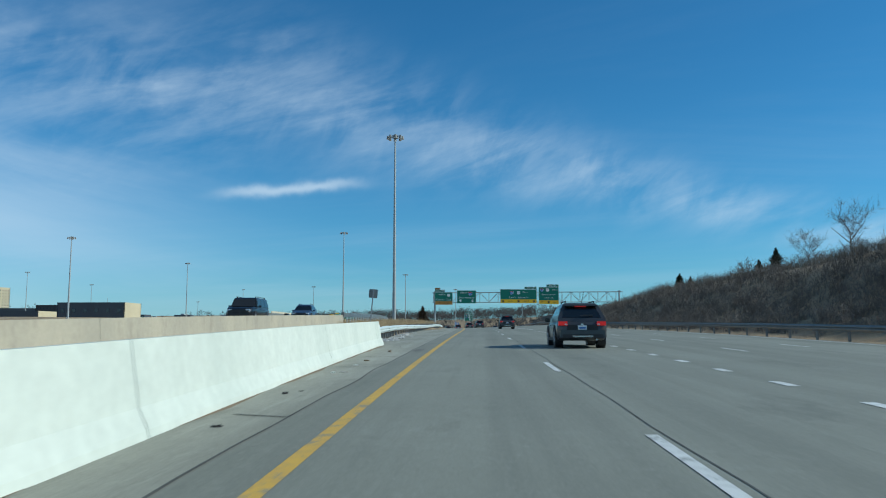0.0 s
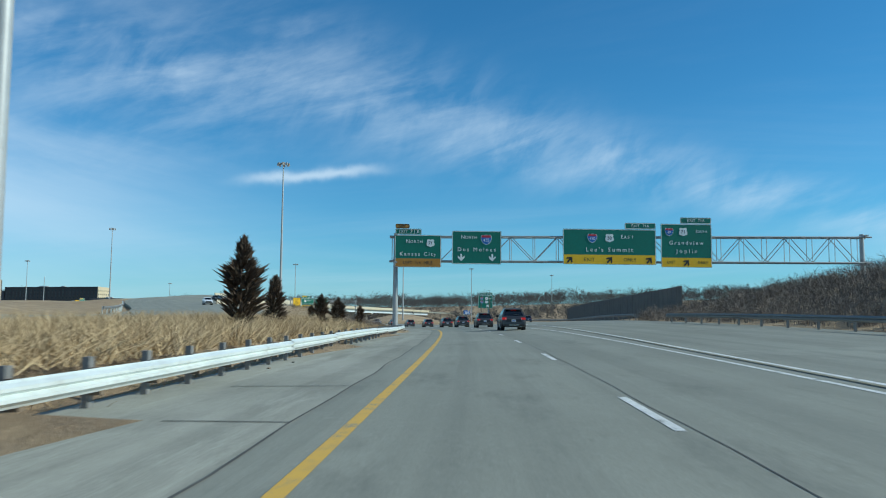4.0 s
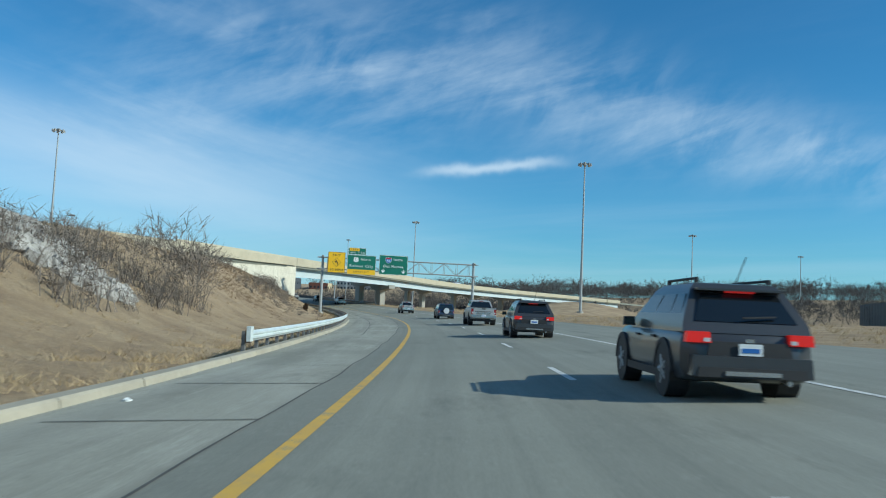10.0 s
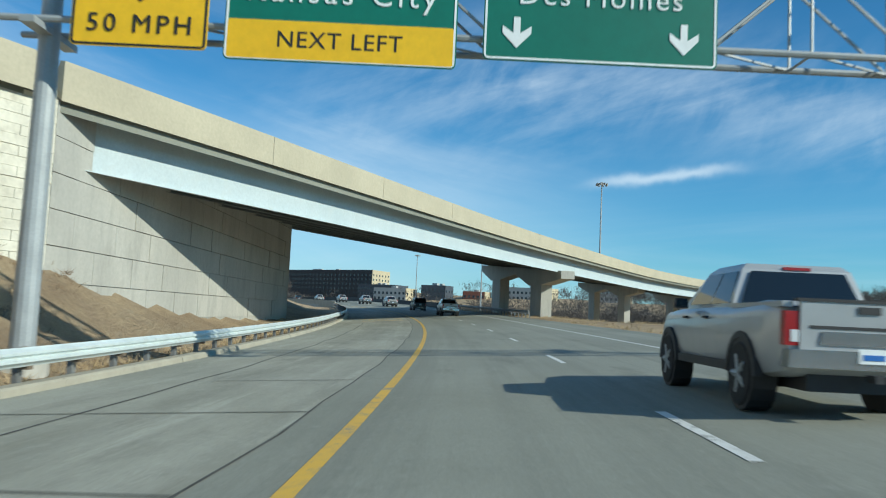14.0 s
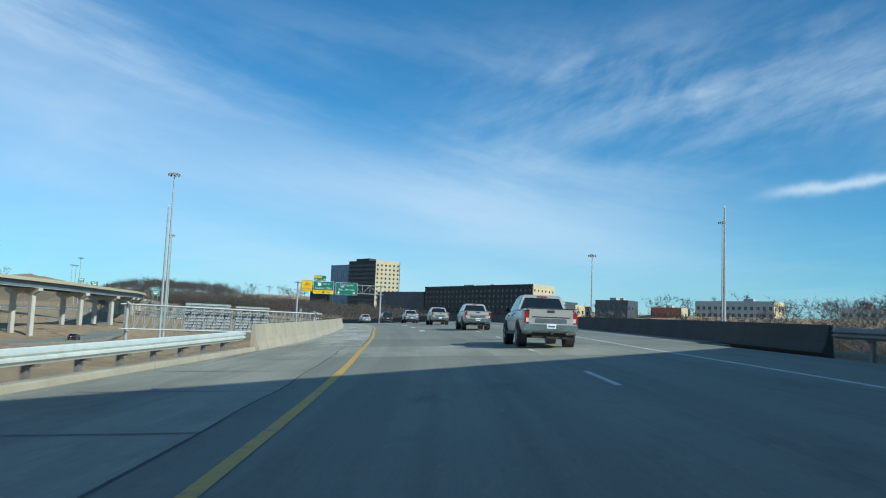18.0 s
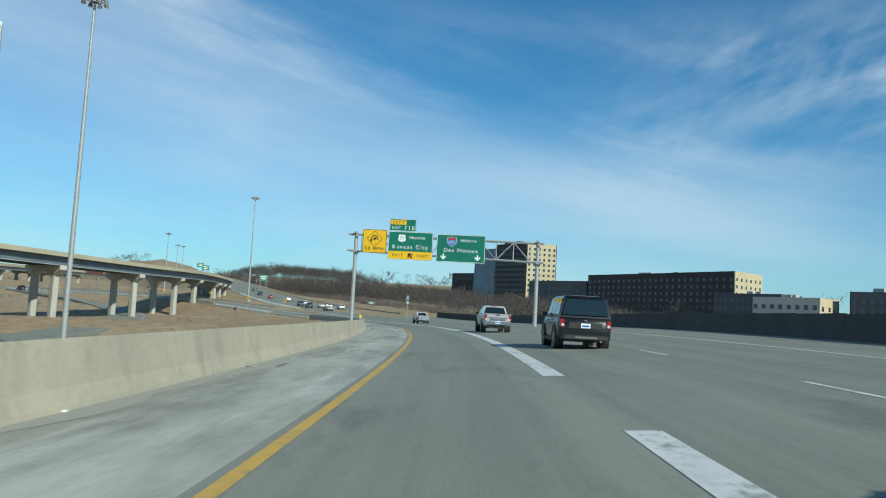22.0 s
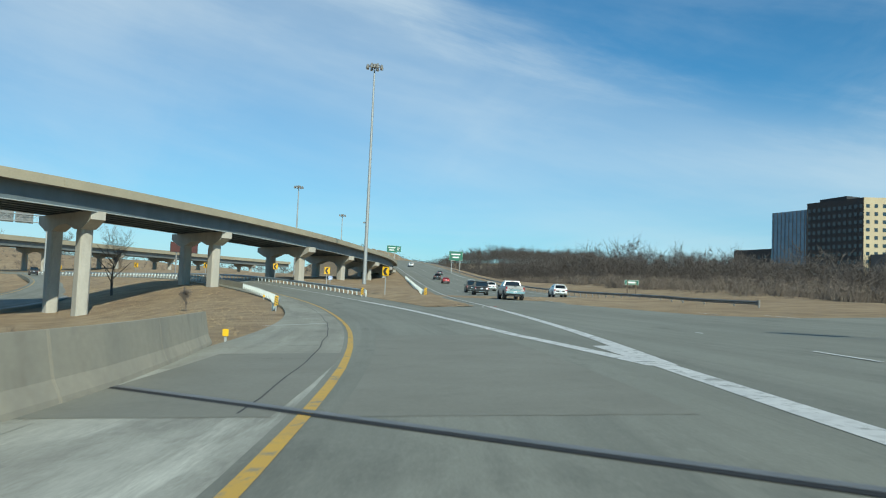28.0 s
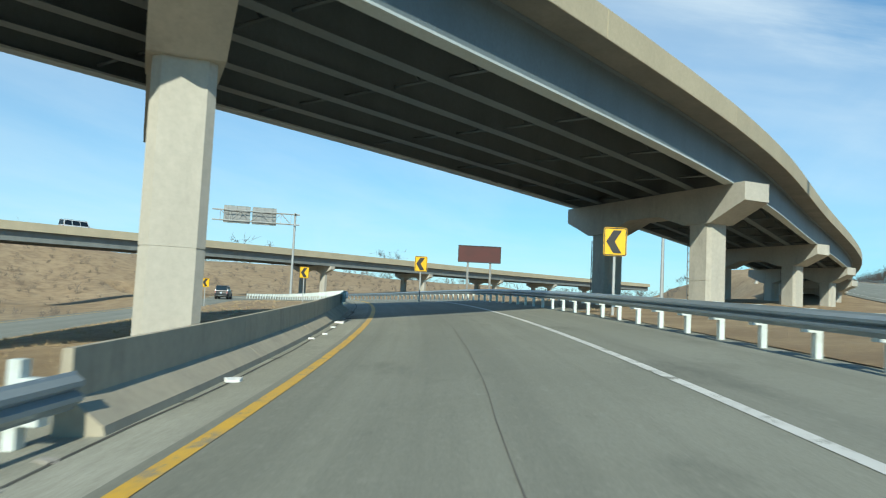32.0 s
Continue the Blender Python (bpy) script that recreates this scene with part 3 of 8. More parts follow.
class Geo:
    """Vertices and faces gathered for one mesh."""

    def __init__(self):
        self.v, self.f = [], []

    def add(self, verts, faces):
        k = len(self.v)
        self.v += [tuple(p) for p in verts]
        self.f += [tuple(i + k for i in q) for q in faces]
        return self

    def box(self, c, size, m=None, taper=1.0):
        x, y, z = (0.5 * a for a in size)
        vs = [Vector((sx * x * (taper if sz > 0 else 1), sy * y * (taper if sz > 0 else 1), sz * z)) + Vector(c) for sz in (-1, 1) for sy in (-1, 1) for sx in (-1, 1)]
        vs = [m @ v for v in vs] if m else vs
        return self.add(vs, [(0, 2, 3, 1), (4, 5, 7, 6), (0, 1, 5, 4), (2, 6, 7, 3), (0, 4, 6, 2), (1, 3, 7, 5)])

    def rod(self, a, b, ra, rb=None, n=6):
        """A tapered round bar from a to b."""
        rb = ra if rb is None else rb
        a, b = Vector(a), Vector(b)
        q = (b - a).to_track_quat("Z", "Y").to_matrix()
        ring = [(math.cos(2 * math.pi * k / n), math.sin(2 * math.pi * k / n)) for k in range(n)]
        vs = [a + q @ Vector((c * ra, s * ra, 0)) for c, s in ring] + [b + q @ Vector((c * rb, s * rb, 0)) for c, s in ring]
        fs = [(k, (k + 1) % n, n + (k + 1) % n, n + k) for k in range(n)] + [tuple(range(n - 1, -1, -1)), tuple(range(n, 2 * n))]
        return self.add(vs, fs)

    def sweep(self, line, s0, s1, profile, step=4.0, offset=None, closed=True, caps=True):
        """A profile of (d, z) carried along an alignment; offset(s) gives a shift to the left."""
        n = max(2, int(math.ceil((s1 - s0) / step)) + 1)
        rows = []
        for s in np.linspace(s0, s1, n):
            o = offset(s) if offset else 0.0
            rows.append([line.at(s, d + o, z) for d, z in profile])
        k = len(profile)
        vs = [p for r in rows for p in r]
        fs = []
        for i in range(n - 1):
            for j in range(k if closed else k - 1):
                a, b = i * k + j, i * k + (j + 1) % k
                fs.append((a, b, b + k, a + k))
        if caps and closed:
            fs += [tuple(range(k - 1, -1, -1)), tuple(range((n - 1) * k, n * k))]
        return self.add(vs, fs)

    def prism(self, outline, z0, z1, m=None):
        n = len(outline)
        vs = [Vector((x, y, z)) for z in (z0, z1) for x, y in outline]
        vs = [m @ v for v in vs] if m else vs
        return self.add(vs, [tuple(range(n - 1, -1, -1)), tuple(range(n, 2 * n))] + [(k, (k + 1) % n, n + (k + 1) % n, n + k) for k in range(n)])

    def mesh(self, name, mat, smooth=False, fix=True):
        me = bpy.data.meshes.new(name)
        me.from_pydata(self.v, [], self.f)
        if fix:
            bm = bmesh.new()
            bm.from_mesh(me)
            bmesh.ops.recalc_face_normals(bm, faces=bm.faces)
            bm.to_mesh(me)
            bm.free()
        me.materials.append(mat if not isinstance(mat, str) else M[mat])
        if smooth:
            me.polygons.foreach_set("use_smooth", [True] * len(me.polygons))
            me.set_sharp_from_angle(angle=radians(smooth if smooth is not True else 50))
        return me


def put(name, geo, mat, parent=None, label="", smooth=False, fix=True, **tags):
    ob = new(name, geo.mesh(name, mat, smooth, fix) if isinstance(geo, Geo) else geo)
    if parent:
        ob.parent = parent
    return tagged(ob, label, **tags)


def base(name, m, label, category, group=""):
    ob = new(name)
    ob.matrix_world = m
    return tagged(ob, label, category, group)


# ---- ground ----
# along the road: where the verge begins to the left, the crest behind it and its height, and the same to the right
L_TOE = lerp([(-120, 7), (40, 7), (120, 6.5), (300, 6.8), (345, 8.5), (380, 9.5), (440, 10.5), (540, 11.5), (565, 8), (830, 6), (870, 6.0), (1100, 8)])
L_TOP = lerp([(-120, 12), (60, 14), (140, 13), (200, 18), (300, 24), (360, 25), (385, 28), (407, 26), (427, 20), (445, 14.5), (480, 30), (540, 26), (565, 12), (600, 30), (820, 30), (870, 26), (1100, 30)])
L_UP = lerp([(-120, 0.6), (60, 0.8), (140, 1.3), (200, 2.6), (300, 5.0), (350, 6.2), (385, 7.3), (407, 7.5), (427, 5.3), (445, 3.3), (458, 4.2), (480, 6.5), (530, 7.0), (560, 0.5), (600, -6.5), (790, -5.5), (830, -2.0), (880, -3.0), (1100, -3)])
R_TOE = lerp([(-120, 20.5), (60, 20.5), (180, 20.5), (230, 24), (270, 30), (320, 36), (400, 24), (440, 17), (560, 14), (600, 14), (700, 15), (760, 18), (830, 26), (900, 60), (1100, 60)])
R_TOP = lerp([(-120, 40), (60, 42), (150, 40), (230, 46), (300, 70), (400, 60), (560, 45), (1100, 90)])
R_UP = lerp([(-120, 8.0), (60, 8.5), (150, 7.0), (210, 4.2), (260, 2.0), (330, 0.3), (420, -0.3), (500, -3), (600, -7), (760, -6), (850, -2.5), (950, 0), (1100, 2)])


def spread(lo, hi, step, far, grow=1.22):
    """Even steps between lo and hi, growing steps out to far on both sides."""
    mid, out, d, x = list(np.arange(lo, hi + step, step)), [], step, 0.0
    while x < far:
        d *= grow
        x += d
        out.append(x)
    return np.array([lo - o for o in reversed(out)] + mid + [mid[-1] + o for o in out])


def smoothstep(t):
    t = np.clip(t, 0, 1)
    return t * t * (3 - 2 * t)


def side_of(line, X, Y, every=3):
    """Nearest station, offset to the left and index for many places."""
    sx, sy, sh, ss = line.x[::every], line.y[::every], line.h[::every], line.s[::every]
    best = np.full(X.shape, 1e18)
    idx = np.zeros(X.shape, int)
    for k in range(len(sx)):
        d2 = (X - sx[k]) ** 2 + (Y - sy[k]) ** 2
        m = d2 < best
        best[m], idx[m] = d2[m], k
    dx, dy = X - sx[idx], Y - sy[idx]
    d = -np.cos(sh[idx]) * dx - np.sin(sh[idx]) * dy
    t = -np.sin(sh[idx]) * dx + np.cos(sh[idx]) * dy
    return ss[idx] + np.clip(t, -6, 6), d, np.sqrt(best)


def hum(X, Y, scale, seed):
    """Cheap rolling noise from a few sines."""
    r = np.random.RandomState(seed)
    out = np.zeros(X.shape)
    for k in range(7):
        a, f, p = r.uniform(0, 6.28), r.uniform(0.5, 1.9) / scale, r.uniform(0, 6.28)
        out += np.sin((X * math.cos(a) + Y * math.sin(a)) * f * 6.28 + p) / 7
    return out


def terrain(X, Y):
    X, Y = np.asarray(X, float), np.asarray(Y, float)
    s, d, dist = side_of(ROAD, X, Y)
    f = lambda g: np.vectorize(g)(s)
    zr, br = np.interp(s, ROAD.s, ROAD.z), np.tan(np.interp(s, ROAD.s, ROAD.b))
    lt, lp, lu, rt, rp, ru = (f(g) for g in (L_TOE, L_TOP, L_UP, R_TOE, R_TOP, R_UP))
    dd = np.clip(d, -rt, lt)
    on = zr - br * dd - 0.16
    left = smoothstep((d - lt) / np.maximum(lp - lt, 1))
    right = smoothstep((-d - rt) / np.maximum(rp - rt, 1))
    z = on + lu * left + ru * right
    under = smoothstep((s - 566) / 26) * smoothstep((818 - s) / 22)
    z = z - under * 5.5 * (1 - smoothstep((np.abs(d) - 40) / 60)) * np.where((d < lt) & (d > -rt), 1.0, np.where(d > 0, 0.0, 0.35))
    bump = hum(X, Y, 46, 3) * 0.35 + hum(X, Y, 15, 8) * 0.12
    z += bump * smoothstep((dist - 12) / 25)
    # far away: rolling hills
    far = smoothstep((dist - 120) / 500)
    hills = 9 + 10 * hum(X, Y, 900, 5) + smoothstep((dist - 700) / 1500) * 22
    z = z * (1 - far) + hills * far
    # the lower road that leads off to the left under the flyover
    for line, w, sink in ((OVER, 13.0, 0.45), (MAIN, 15.5, 0.14)):
        so, do, _ = side_of(line, X, Y)
        zo = np.interp(so, line.s, line.z) - np.tan(np.interp(so, line.s, line.b)) * do - sink
        keep = smoothstep((np.abs(do) - w) / 16)
        act = smoothstep((OVER_0 - 30 - so) / 50)
        if line is MAIN:
            act = smoothstep((so - MAIN_0 - 35) / 35)
            keep = smoothstep((np.abs(do + 9) - w) / 20)
        z = np.where(act > 0, z * (1 - act * (1 - keep)) + zo * act * (1 - keep), z)
    # higher ground to the west
    z += 11.0 * smoothstep((dist - 260) / 260) * smoothstep((-560 - X) / 160)
    # wooded rise to the north
    z += 13.0 * smoothstep((Y - 640) / 210) * smoothstep((dist - 130) / 120) * smoothstep((X + 520) / 120)
    # the mound beyond the exit ramp
    z += 5.9 * np.exp(-(((X + 90) / 20) ** 2 + ((Y - 498) / 30) ** 2))
    # wooded ridge beside the crest of the through road
    z += 17.0 * smoothstep((-740 - X) / 150) * smoothstep((Y - 762) / 70)
    # the low hill at the outside of the ramp's curve
    z += 6.3 * np.exp(-(((X + 640) / 13) ** 2 + ((Y - 631) / 17) ** 2))
    # the ridge beyond the far overpass
    so, do, _ = side_of(FAR, X, Y)
    z = np.maximum(z, z + (21.5 + 2.0 * hum(X, Y, 70, 12) - z) * smoothstep((do - 26) / 85) * smoothstep((-500 - X) / 70) * smoothstep((X + 1250) / 200))
    # keep clear under the carriageway itself
    lim = np.where((d < lt) & (d > -rt) & (dist < lt + rt + 4), on, 1e9)
    return np.minimum(z, lim)


gx, gy = spread(-700, 70, 3.2, 4200), spread(-130, 740, 3.2, 4200)
GX, GY = np.meshgrid(gx, gy)
GZ = terrain(GX, GY)
nx, ny = len(gx), len(gy)
ii = (np.arange(ny - 1)[:, None] * nx + np.arange(nx - 1)[None]).ravel()
gme = bpy.data.meshes.new("ground")
gme.from_pydata(np.stack([GX.ravel(), GY.ravel(), GZ.ravel()], 1).tolist(), [], np.stack([ii, ii + 1, ii + nx + 1, ii + nx], 1).tolist())
gme.polygons.foreach_set("use_smooth", [True] * len(gme.polygons))
gme.materials.append(M["dry_grass"])
tagged(new("ground", gme), "dry straw-coloured winter grass slopes beside the highway", "ground", kind="structure")


def land(x, y):
    """The ground's level at one place."""
    return float(terrain(np.array([x]), np.array([y]))[0])


# ---- carriageways ----
def ribbon(name, line, s0, s1, left, right, mat, label, category="road", dz=0.0, step=3.0, thick=0.0, kind="structure"):
    g = Geo()
    n = max(2, int((s1 - s0) / step) + 1)
    skirt = category in ("road", "road shoulder")
    cols = 5 if skirt else 2
    uvs = []
    for s in np.linspace(s0, s1, n):
        a, b = (f(s) if callable(f) else f for f in (left, right))
        row = [line.at(s, a + (b - a) * k / (cols - 1), dz) for k in range(cols)]
        if skirt:
            row = [row[0] - Vector((0, 0, 0.7))] + row + [row[-1] - Vector((0, 0, 0.7))]
        g.v += [tuple(p) for p in row]
        ds = [a + (b - a) * k / (cols - 1) for k in range(cols)]
        uvs += [(d, s) for d in ([a] + ds + [b] if skirt else ds)]
    cols += 2 if skirt else 0
    for i in range(n - 1):
        for k in range(cols - 1):
            q = i * cols + k
            g.f.append((q, q + cols, q + cols + 1, q + 1))
    ob = put(name, g, mat, label=label, category=category, kind=kind, fix=False)
    uv = ob.data.uv_layers.new(name="along")
    idx = np.empty(len(ob.data.loops), np.int32)
    ob.data.loops.foreach_get("vertex_index", idx)
    uv.data.foreach_set("uv", np.array(uvs, np.float32)[idx].ravel())
    return ob


Y_LINE = lerp([(q, v - 0.07) for q, v in [(-120, 1.6), (0, 1.6), (60, 1.5), (90, 1.42), (200, 1.52), (240, 1.68), (300, 1.58), (330, 1.55), (360, 1.35), (390, 1.18), (420, 1.28),
               (480, 1.45), (535, 1.6), (563, 2.45), (592, 2.6), (620, 2.06), (650, 1.72), (730, 1.55), (760, 1.6), (785, 1.3), (811, 1.22), (825, 1.53), (836, 1.85), (852, 2.18), (862, 2.25), (877, 2.12), (893, 1.96), (917, 2.0), (1000, 2.0)]])
LANE_1 = lerp([(-120, -1.8), (60, -1.8), (95, -2.1), (300, -2.2), (400, -2.42), (480, -2.4), (540, -2.9), (563, -3.4), (572, -3.8), (605, -5.0), (632, -5.5), (660, -6.1), (700, -6.7), (720, -7.0), (760, -7.9)])
R_EDGE = lerp([(-120, -17.0), (100, -17.2), (170, -17.2), (230, -21), (262, -25), (330, -13), (400, -11.5), (440, -10.6), (563, -10.4), (640, -11.0), (700, -15), (760, -19), (830, -26)])
ribbon("road", ROAD, -120, 566, lambda s: Y_LINE(s) + 0.72, R_EDGE, "concrete_road", "worn grey concrete highway lanes with tyre-darkened tracks", dz=0.0)
KERB = lerp([(200, 4.7), (263, 4.95), (308, 5.0), (335, 5.6), (370, 6.2), (430, 6.7), (480, 7.6), (535, 7.6), (566, 5.8)])
L_EDGE = lerp([(-120, 3.5), (36, 3.9), (60, 5.3), (140, 4.9), (206, 4.75), (263, 4.95), (308, 5.0), (335, 5.6), (370, 6.2), (430, 6.7), (480, 7.6), (535, 7.6), (566, 5.8)])
R_PAR = lerp([(556, -11.4), (584, -12.1), (616, -13.4), (649, -14.9), (680, -17.2), (714, -20.8), (776, -24.0), (850, -32)])
ribbon("left_shoulder", ROAD, -120, 566, lambda s: L_EDGE(s) + 0.6, lambda s: Y_LINE(s) + 0.72, "shoulder", "pale concrete road shoulder with dark joints", "road shoulder")
ribbon("bridge_road", ROAD, 566, 850, lambda s: Y_LINE(s) + 0.2, R_PAR, "concrete_road", "grey concrete bridge deck lanes with pale scuffs")
ribbon("ramp_road", ROAD, 850, 1075, lambda s: Y_LINE(s) + 0.2, lerp([(850, -19), (870, -18.5), (885, -16), (890, -6.4), (1090, -6.2)]), "concrete_road", "grey concrete exit ramp curving left")
ribbon("bridge_shoulder", ROAD, 566, 826, lambda s: 5.6, lambda s: Y_LINE(s) + 0.2, "deck_shoulder", "pale dusty concrete shoulder on the bridge", "road shoulder")
ribbon("ramp_shoulder", ROAD, 826, 1075, lerp([(826, 5.6), (850, 5.2), (900, 4.4), (1090, 4.2)]), lambda s: Y_LINE(s) + 0.2, "shoulder", "concrete ramp shoulder with an oil-dark joint", "road shoulder")
ribbon("main_road", MAIN, MAIN_0 - 22, MAIN_0 + 610, lerp([(MAIN_0, -0.3), (MAIN_0 + 36, 1.6), (MAIN_0 + 60, 2.2)]), lerp([(MAIN_0 - 22, -22), (MAIN_0 + 40, -20.5), (MAIN_0 + 300, -20)]), "concrete_road", "grey concrete through lanes running on to the horizon", dz=-0.025)
ribbon("over_road", OVER, 2, len(OVER.s) * 2 - 6, OVER_HALF, lambda s: -OVER_HALF(s), "concrete_road", "pale concrete roadway that climbs to the overpass", dz=0.0)
EXIT = Curve([beside(120, -13.2, 0.03), beside(170, -13.4, 0.03), beside(215, -15.5, 0.03), beside(255, -20.5, 0.0), beside(300, -30, -0.2), beside(350, -45, -0.6), beside(410, -68, -1.4), beside(480, -100, -3), beside(560, -150, -5)])
e_s, e_d, _ = side_of(ROAD, EXIT.x, EXIT.y, 1)
e_b = np.interp(e_s, ROAD.s, ROAD.b)
e_k = smoothstep((e_s - 225) / 70)
EXIT.z = EXIT.smooth(EXIT.s, (np.interp(e_s, ROAD.s, ROAD.z) - np.tan(e_b) * e_d + 0.01) * (1 - e_k) + (terrain(EXIT.x, EXIT.y) + 0.12) * e_k)
EXIT.b = e_b * (1 - e_k)
ribbon("exit_road", EXIT, 24, 470, 5.2, -6.0, "concrete_road", "concrete exit roadway bending away to the right", dz=0.02)


def stripe(line, s0, s1, d, w, mat, label, name="lane_line", dz=0.006, step=3.0):
    half = 0.5 * w
    f = d if callable(d) else (lambda s: d)
    return ribbon(name, line, s0, s1, lambda s: f(s) + half, lambda s: f(s) - half, mat, label, "lane marking", dz, step)


def dashes(line, s0, s1, d, length, period, w, mat, label, dz=0.006):
    g = Geo()
    f = d if callable(d) else (lambda s: d)
    s = s0
    while s < s1:
        a = [line.at(q, f(q) + o, dz) for q in (s, s + length) for o in (0.5 * w, -0.5 * w)]
        g.add(a, [(0, 2, 3, 1)])
        s += period
    return put("lane_line", g, mat, label=label, category="lane marking", kind="structure", fix=False)


stripe(ROAD, -120, 1060, Y_LINE, 0.16, "yellow_paint", "solid yellow left edge line, worn in places", "edge_line")
dashes(ROAD, 190.3 - 12.35 * 25, 755, LANE_1, 3.3, 12.35, 0.13, "white_paint", "worn broken white lane line")
dashes(ROAD, -119, 74, -5.45, 0.95, 3.5, 0.22, "white_paint", "short dotted white line before the exit lanes")
EDGE_R = lerp([(84, -6.0), (200, -6.15), (240, -6.4), (350, -6.2), (400, -6.6), (474, -6.65), (511, -7.0), (563, -7.3), (609, -9), (640, -10.1), (700, -12.7), (757, -14), (800, -17)])
stripe(ROAD, 84, 800, EDGE_R, 0.15, "white_paint", "solid white right edge line", "edge_line")
stripe(ROAD, 120, 262, lerp([(120, -6.4), (147, -6.75), (170, -7.4), (215, -9.6), (262, -15.5)]), 0.15, "white_paint", "solid white line splitting off to the exit", "edge_line", 0.045)
dashes(ROAD, -119, 120, -9.15, 3.0, 12.2, 0.13, "white_paint", "broken white line between the exit lanes")
dashes(ROAD, -115, 120, -12.8, 3.0, 12.2, 0.13, "white_paint", "broken white line between the exit lanes")
stripe(ROAD, -120, 120, -16.5, 0.15, "white_paint", "solid white right edge line by the guardrail", "edge_line")
SPLIT = lerp([(120, -6.4), (147, -6.75), (170, -7.4), (215, -9.6), (262, -15.5)])
for s in (200, 215.5, 231, 251):
    a, b = ROAD.at(s, -6.4, 0.03), ROAD.at(s - 2.6, SPLIT(s - 2.6), 0.03)
    w = (b - a).normalized()
    o = Vector((-w.y, w.x, 0)) * 0.20
    put("gore_stripe", Geo().add([a + o, a - o, b - o, b + o], [(0, 1, 2, 3)]), "white_paint", label="slanted white stripe in the paved gore", category="lane marking", kind="structure", fix=False)
dashes(ROAD, 590.0, 652, lerp([(590, -0.9), (604, -1.1), (618, -1.3), (630, -1.47), (645, -1.75)]), 3.6, 13.9, 0.36, "white_paint", "wide broken white line of the exit-only lane")
dashes(ROAD, 653.2, 654, -1.95, 3.9, 12, 0.40, "white_paint", "last short piece of the wide white line")
GORE = lerp([(652, -1.8), (682, -2.15), (700, -2.3), (735, -2.6), (770, -3.0), (800, -3.6), (819, -4.2), (832, -5.0)])
stripe(ROAD, 664.3, 832, GORE, 0.44, "white_paint", "wide solid white gore line, chipped along one edge", "edge_line")
RAMP_R = lerp([(826, -4.5), (838, -3.75), (853, -3.5), (866, -3.45), (879, -3.2), (892, -3.0), (917, -2.75), (1060, -2.7)])
stripe(ROAD, 826, 884, RAMP_R, 0.40, "white_paint", "wide solid white right edge line of the ramp", "edge_line")
stripe(ROAD, 884, 1060, RAMP_R, 0.15, "white_paint", "solid white right edge line of the ramp", "edge_line")
stripe(ROAD, 826, 870, lerp([(826, -4.7), (849, -7.5), (863, -9.4), (870, -10.5)]), 0.40, "white_paint", "wide white line past the gore", "edge_line", 0.01)
for d in (-4.4, -8.8, -13.1):
    dashes(MAIN, MAIN_0 - 60 if d > -5 else MAIN_0 + 10, MAIN_0 + 560, d, 3.2, 12.2, 0.13, "white_paint", "broken white lane line on the through road", dz=0.012)
stripe(MAIN, MAIN_0 + 20, MAIN_0 + 560, 0.0, 0.2, "white_paint", "solid white edge line of the through road", "edge_line", dz=0.012)
stripe(MAIN, MAIN_0 - 48, MAIN_0 + 560, lerp([(MAIN_0 - 50, -13.2), (MAIN_0, -15.6), (MAIN_0 + 60, -17.4)]), 0.18, "white_paint", "solid white edge line on the through road", "edge_line", dz=0.012)
# joints between lane and shoulder and along the ramp's middle
rs = random.Random(4)
wav = lambda f, a, k: (lambda s: f(s) + a * math.sin(s * 0.9 + k) * math.sin(s * 0.23 + k))
stripe(ROAD, -120, 566, wav(lambda s: Y_LINE(s) + 0.72, 0.05, 1), 0.035, "seal", "dark sealed joint between lane and shoulder", "joint", 0.005, 1.5)
stripe(ROAD, 340, 480, wav(lambda s: L_EDGE(s) - 1.9, 0.06, 2), 0.05, "seal", "dark crack along the shoulder", "joint", 0.005, 1.5)
stripe(ROAD, -120, 180, wav(lambda s: LANE_1(s) - 0.16, 0.03, 3), 0.016, "seal", "dark joint beside the lane line", "joint", 0.005, 1.5)
stripe(ROAD, 820, 1060, wav(lambda s: Y_LINE(s) + 0.8, 0.04, 1), 0.035, "seal", "dark joint between ramp lane and shoulder", "joint", 0.005, 1.5)
stripe(ROAD, 880, 1060, wav(lambda s: -0.42, 0.02, 1), 0.014, "stain", "thin crack along the ramp lane", "joint", 0.005, 1.5)
g = Geo()
s = -110.0
while s < 1050:
    if not 560 < s < 822:
        a, b = Y_LINE(s) + 0.725, (L_EDGE(s) if s < 560 else 4.0) - 0.2
        b = a + (b - a) * rs.uniform(0.5, 1.0)
        q = s + rs.uniform(-0.3, 0.3)
        g.add([ROAD.at(s, a, 0.006), ROAD.at(s + 0.05, a, 0.006), ROAD.at(q + 0.05, b, 0.006), ROAD.at(q, b, 0.006)], [(0, 1, 2, 3)])
    s += rs.choice((4.6, 4.6, 9.2))
put("shoulder_joint", g, "seal", label="dark cross joints in the shoulder slabs", category="joint", kind="structure", fix=False)
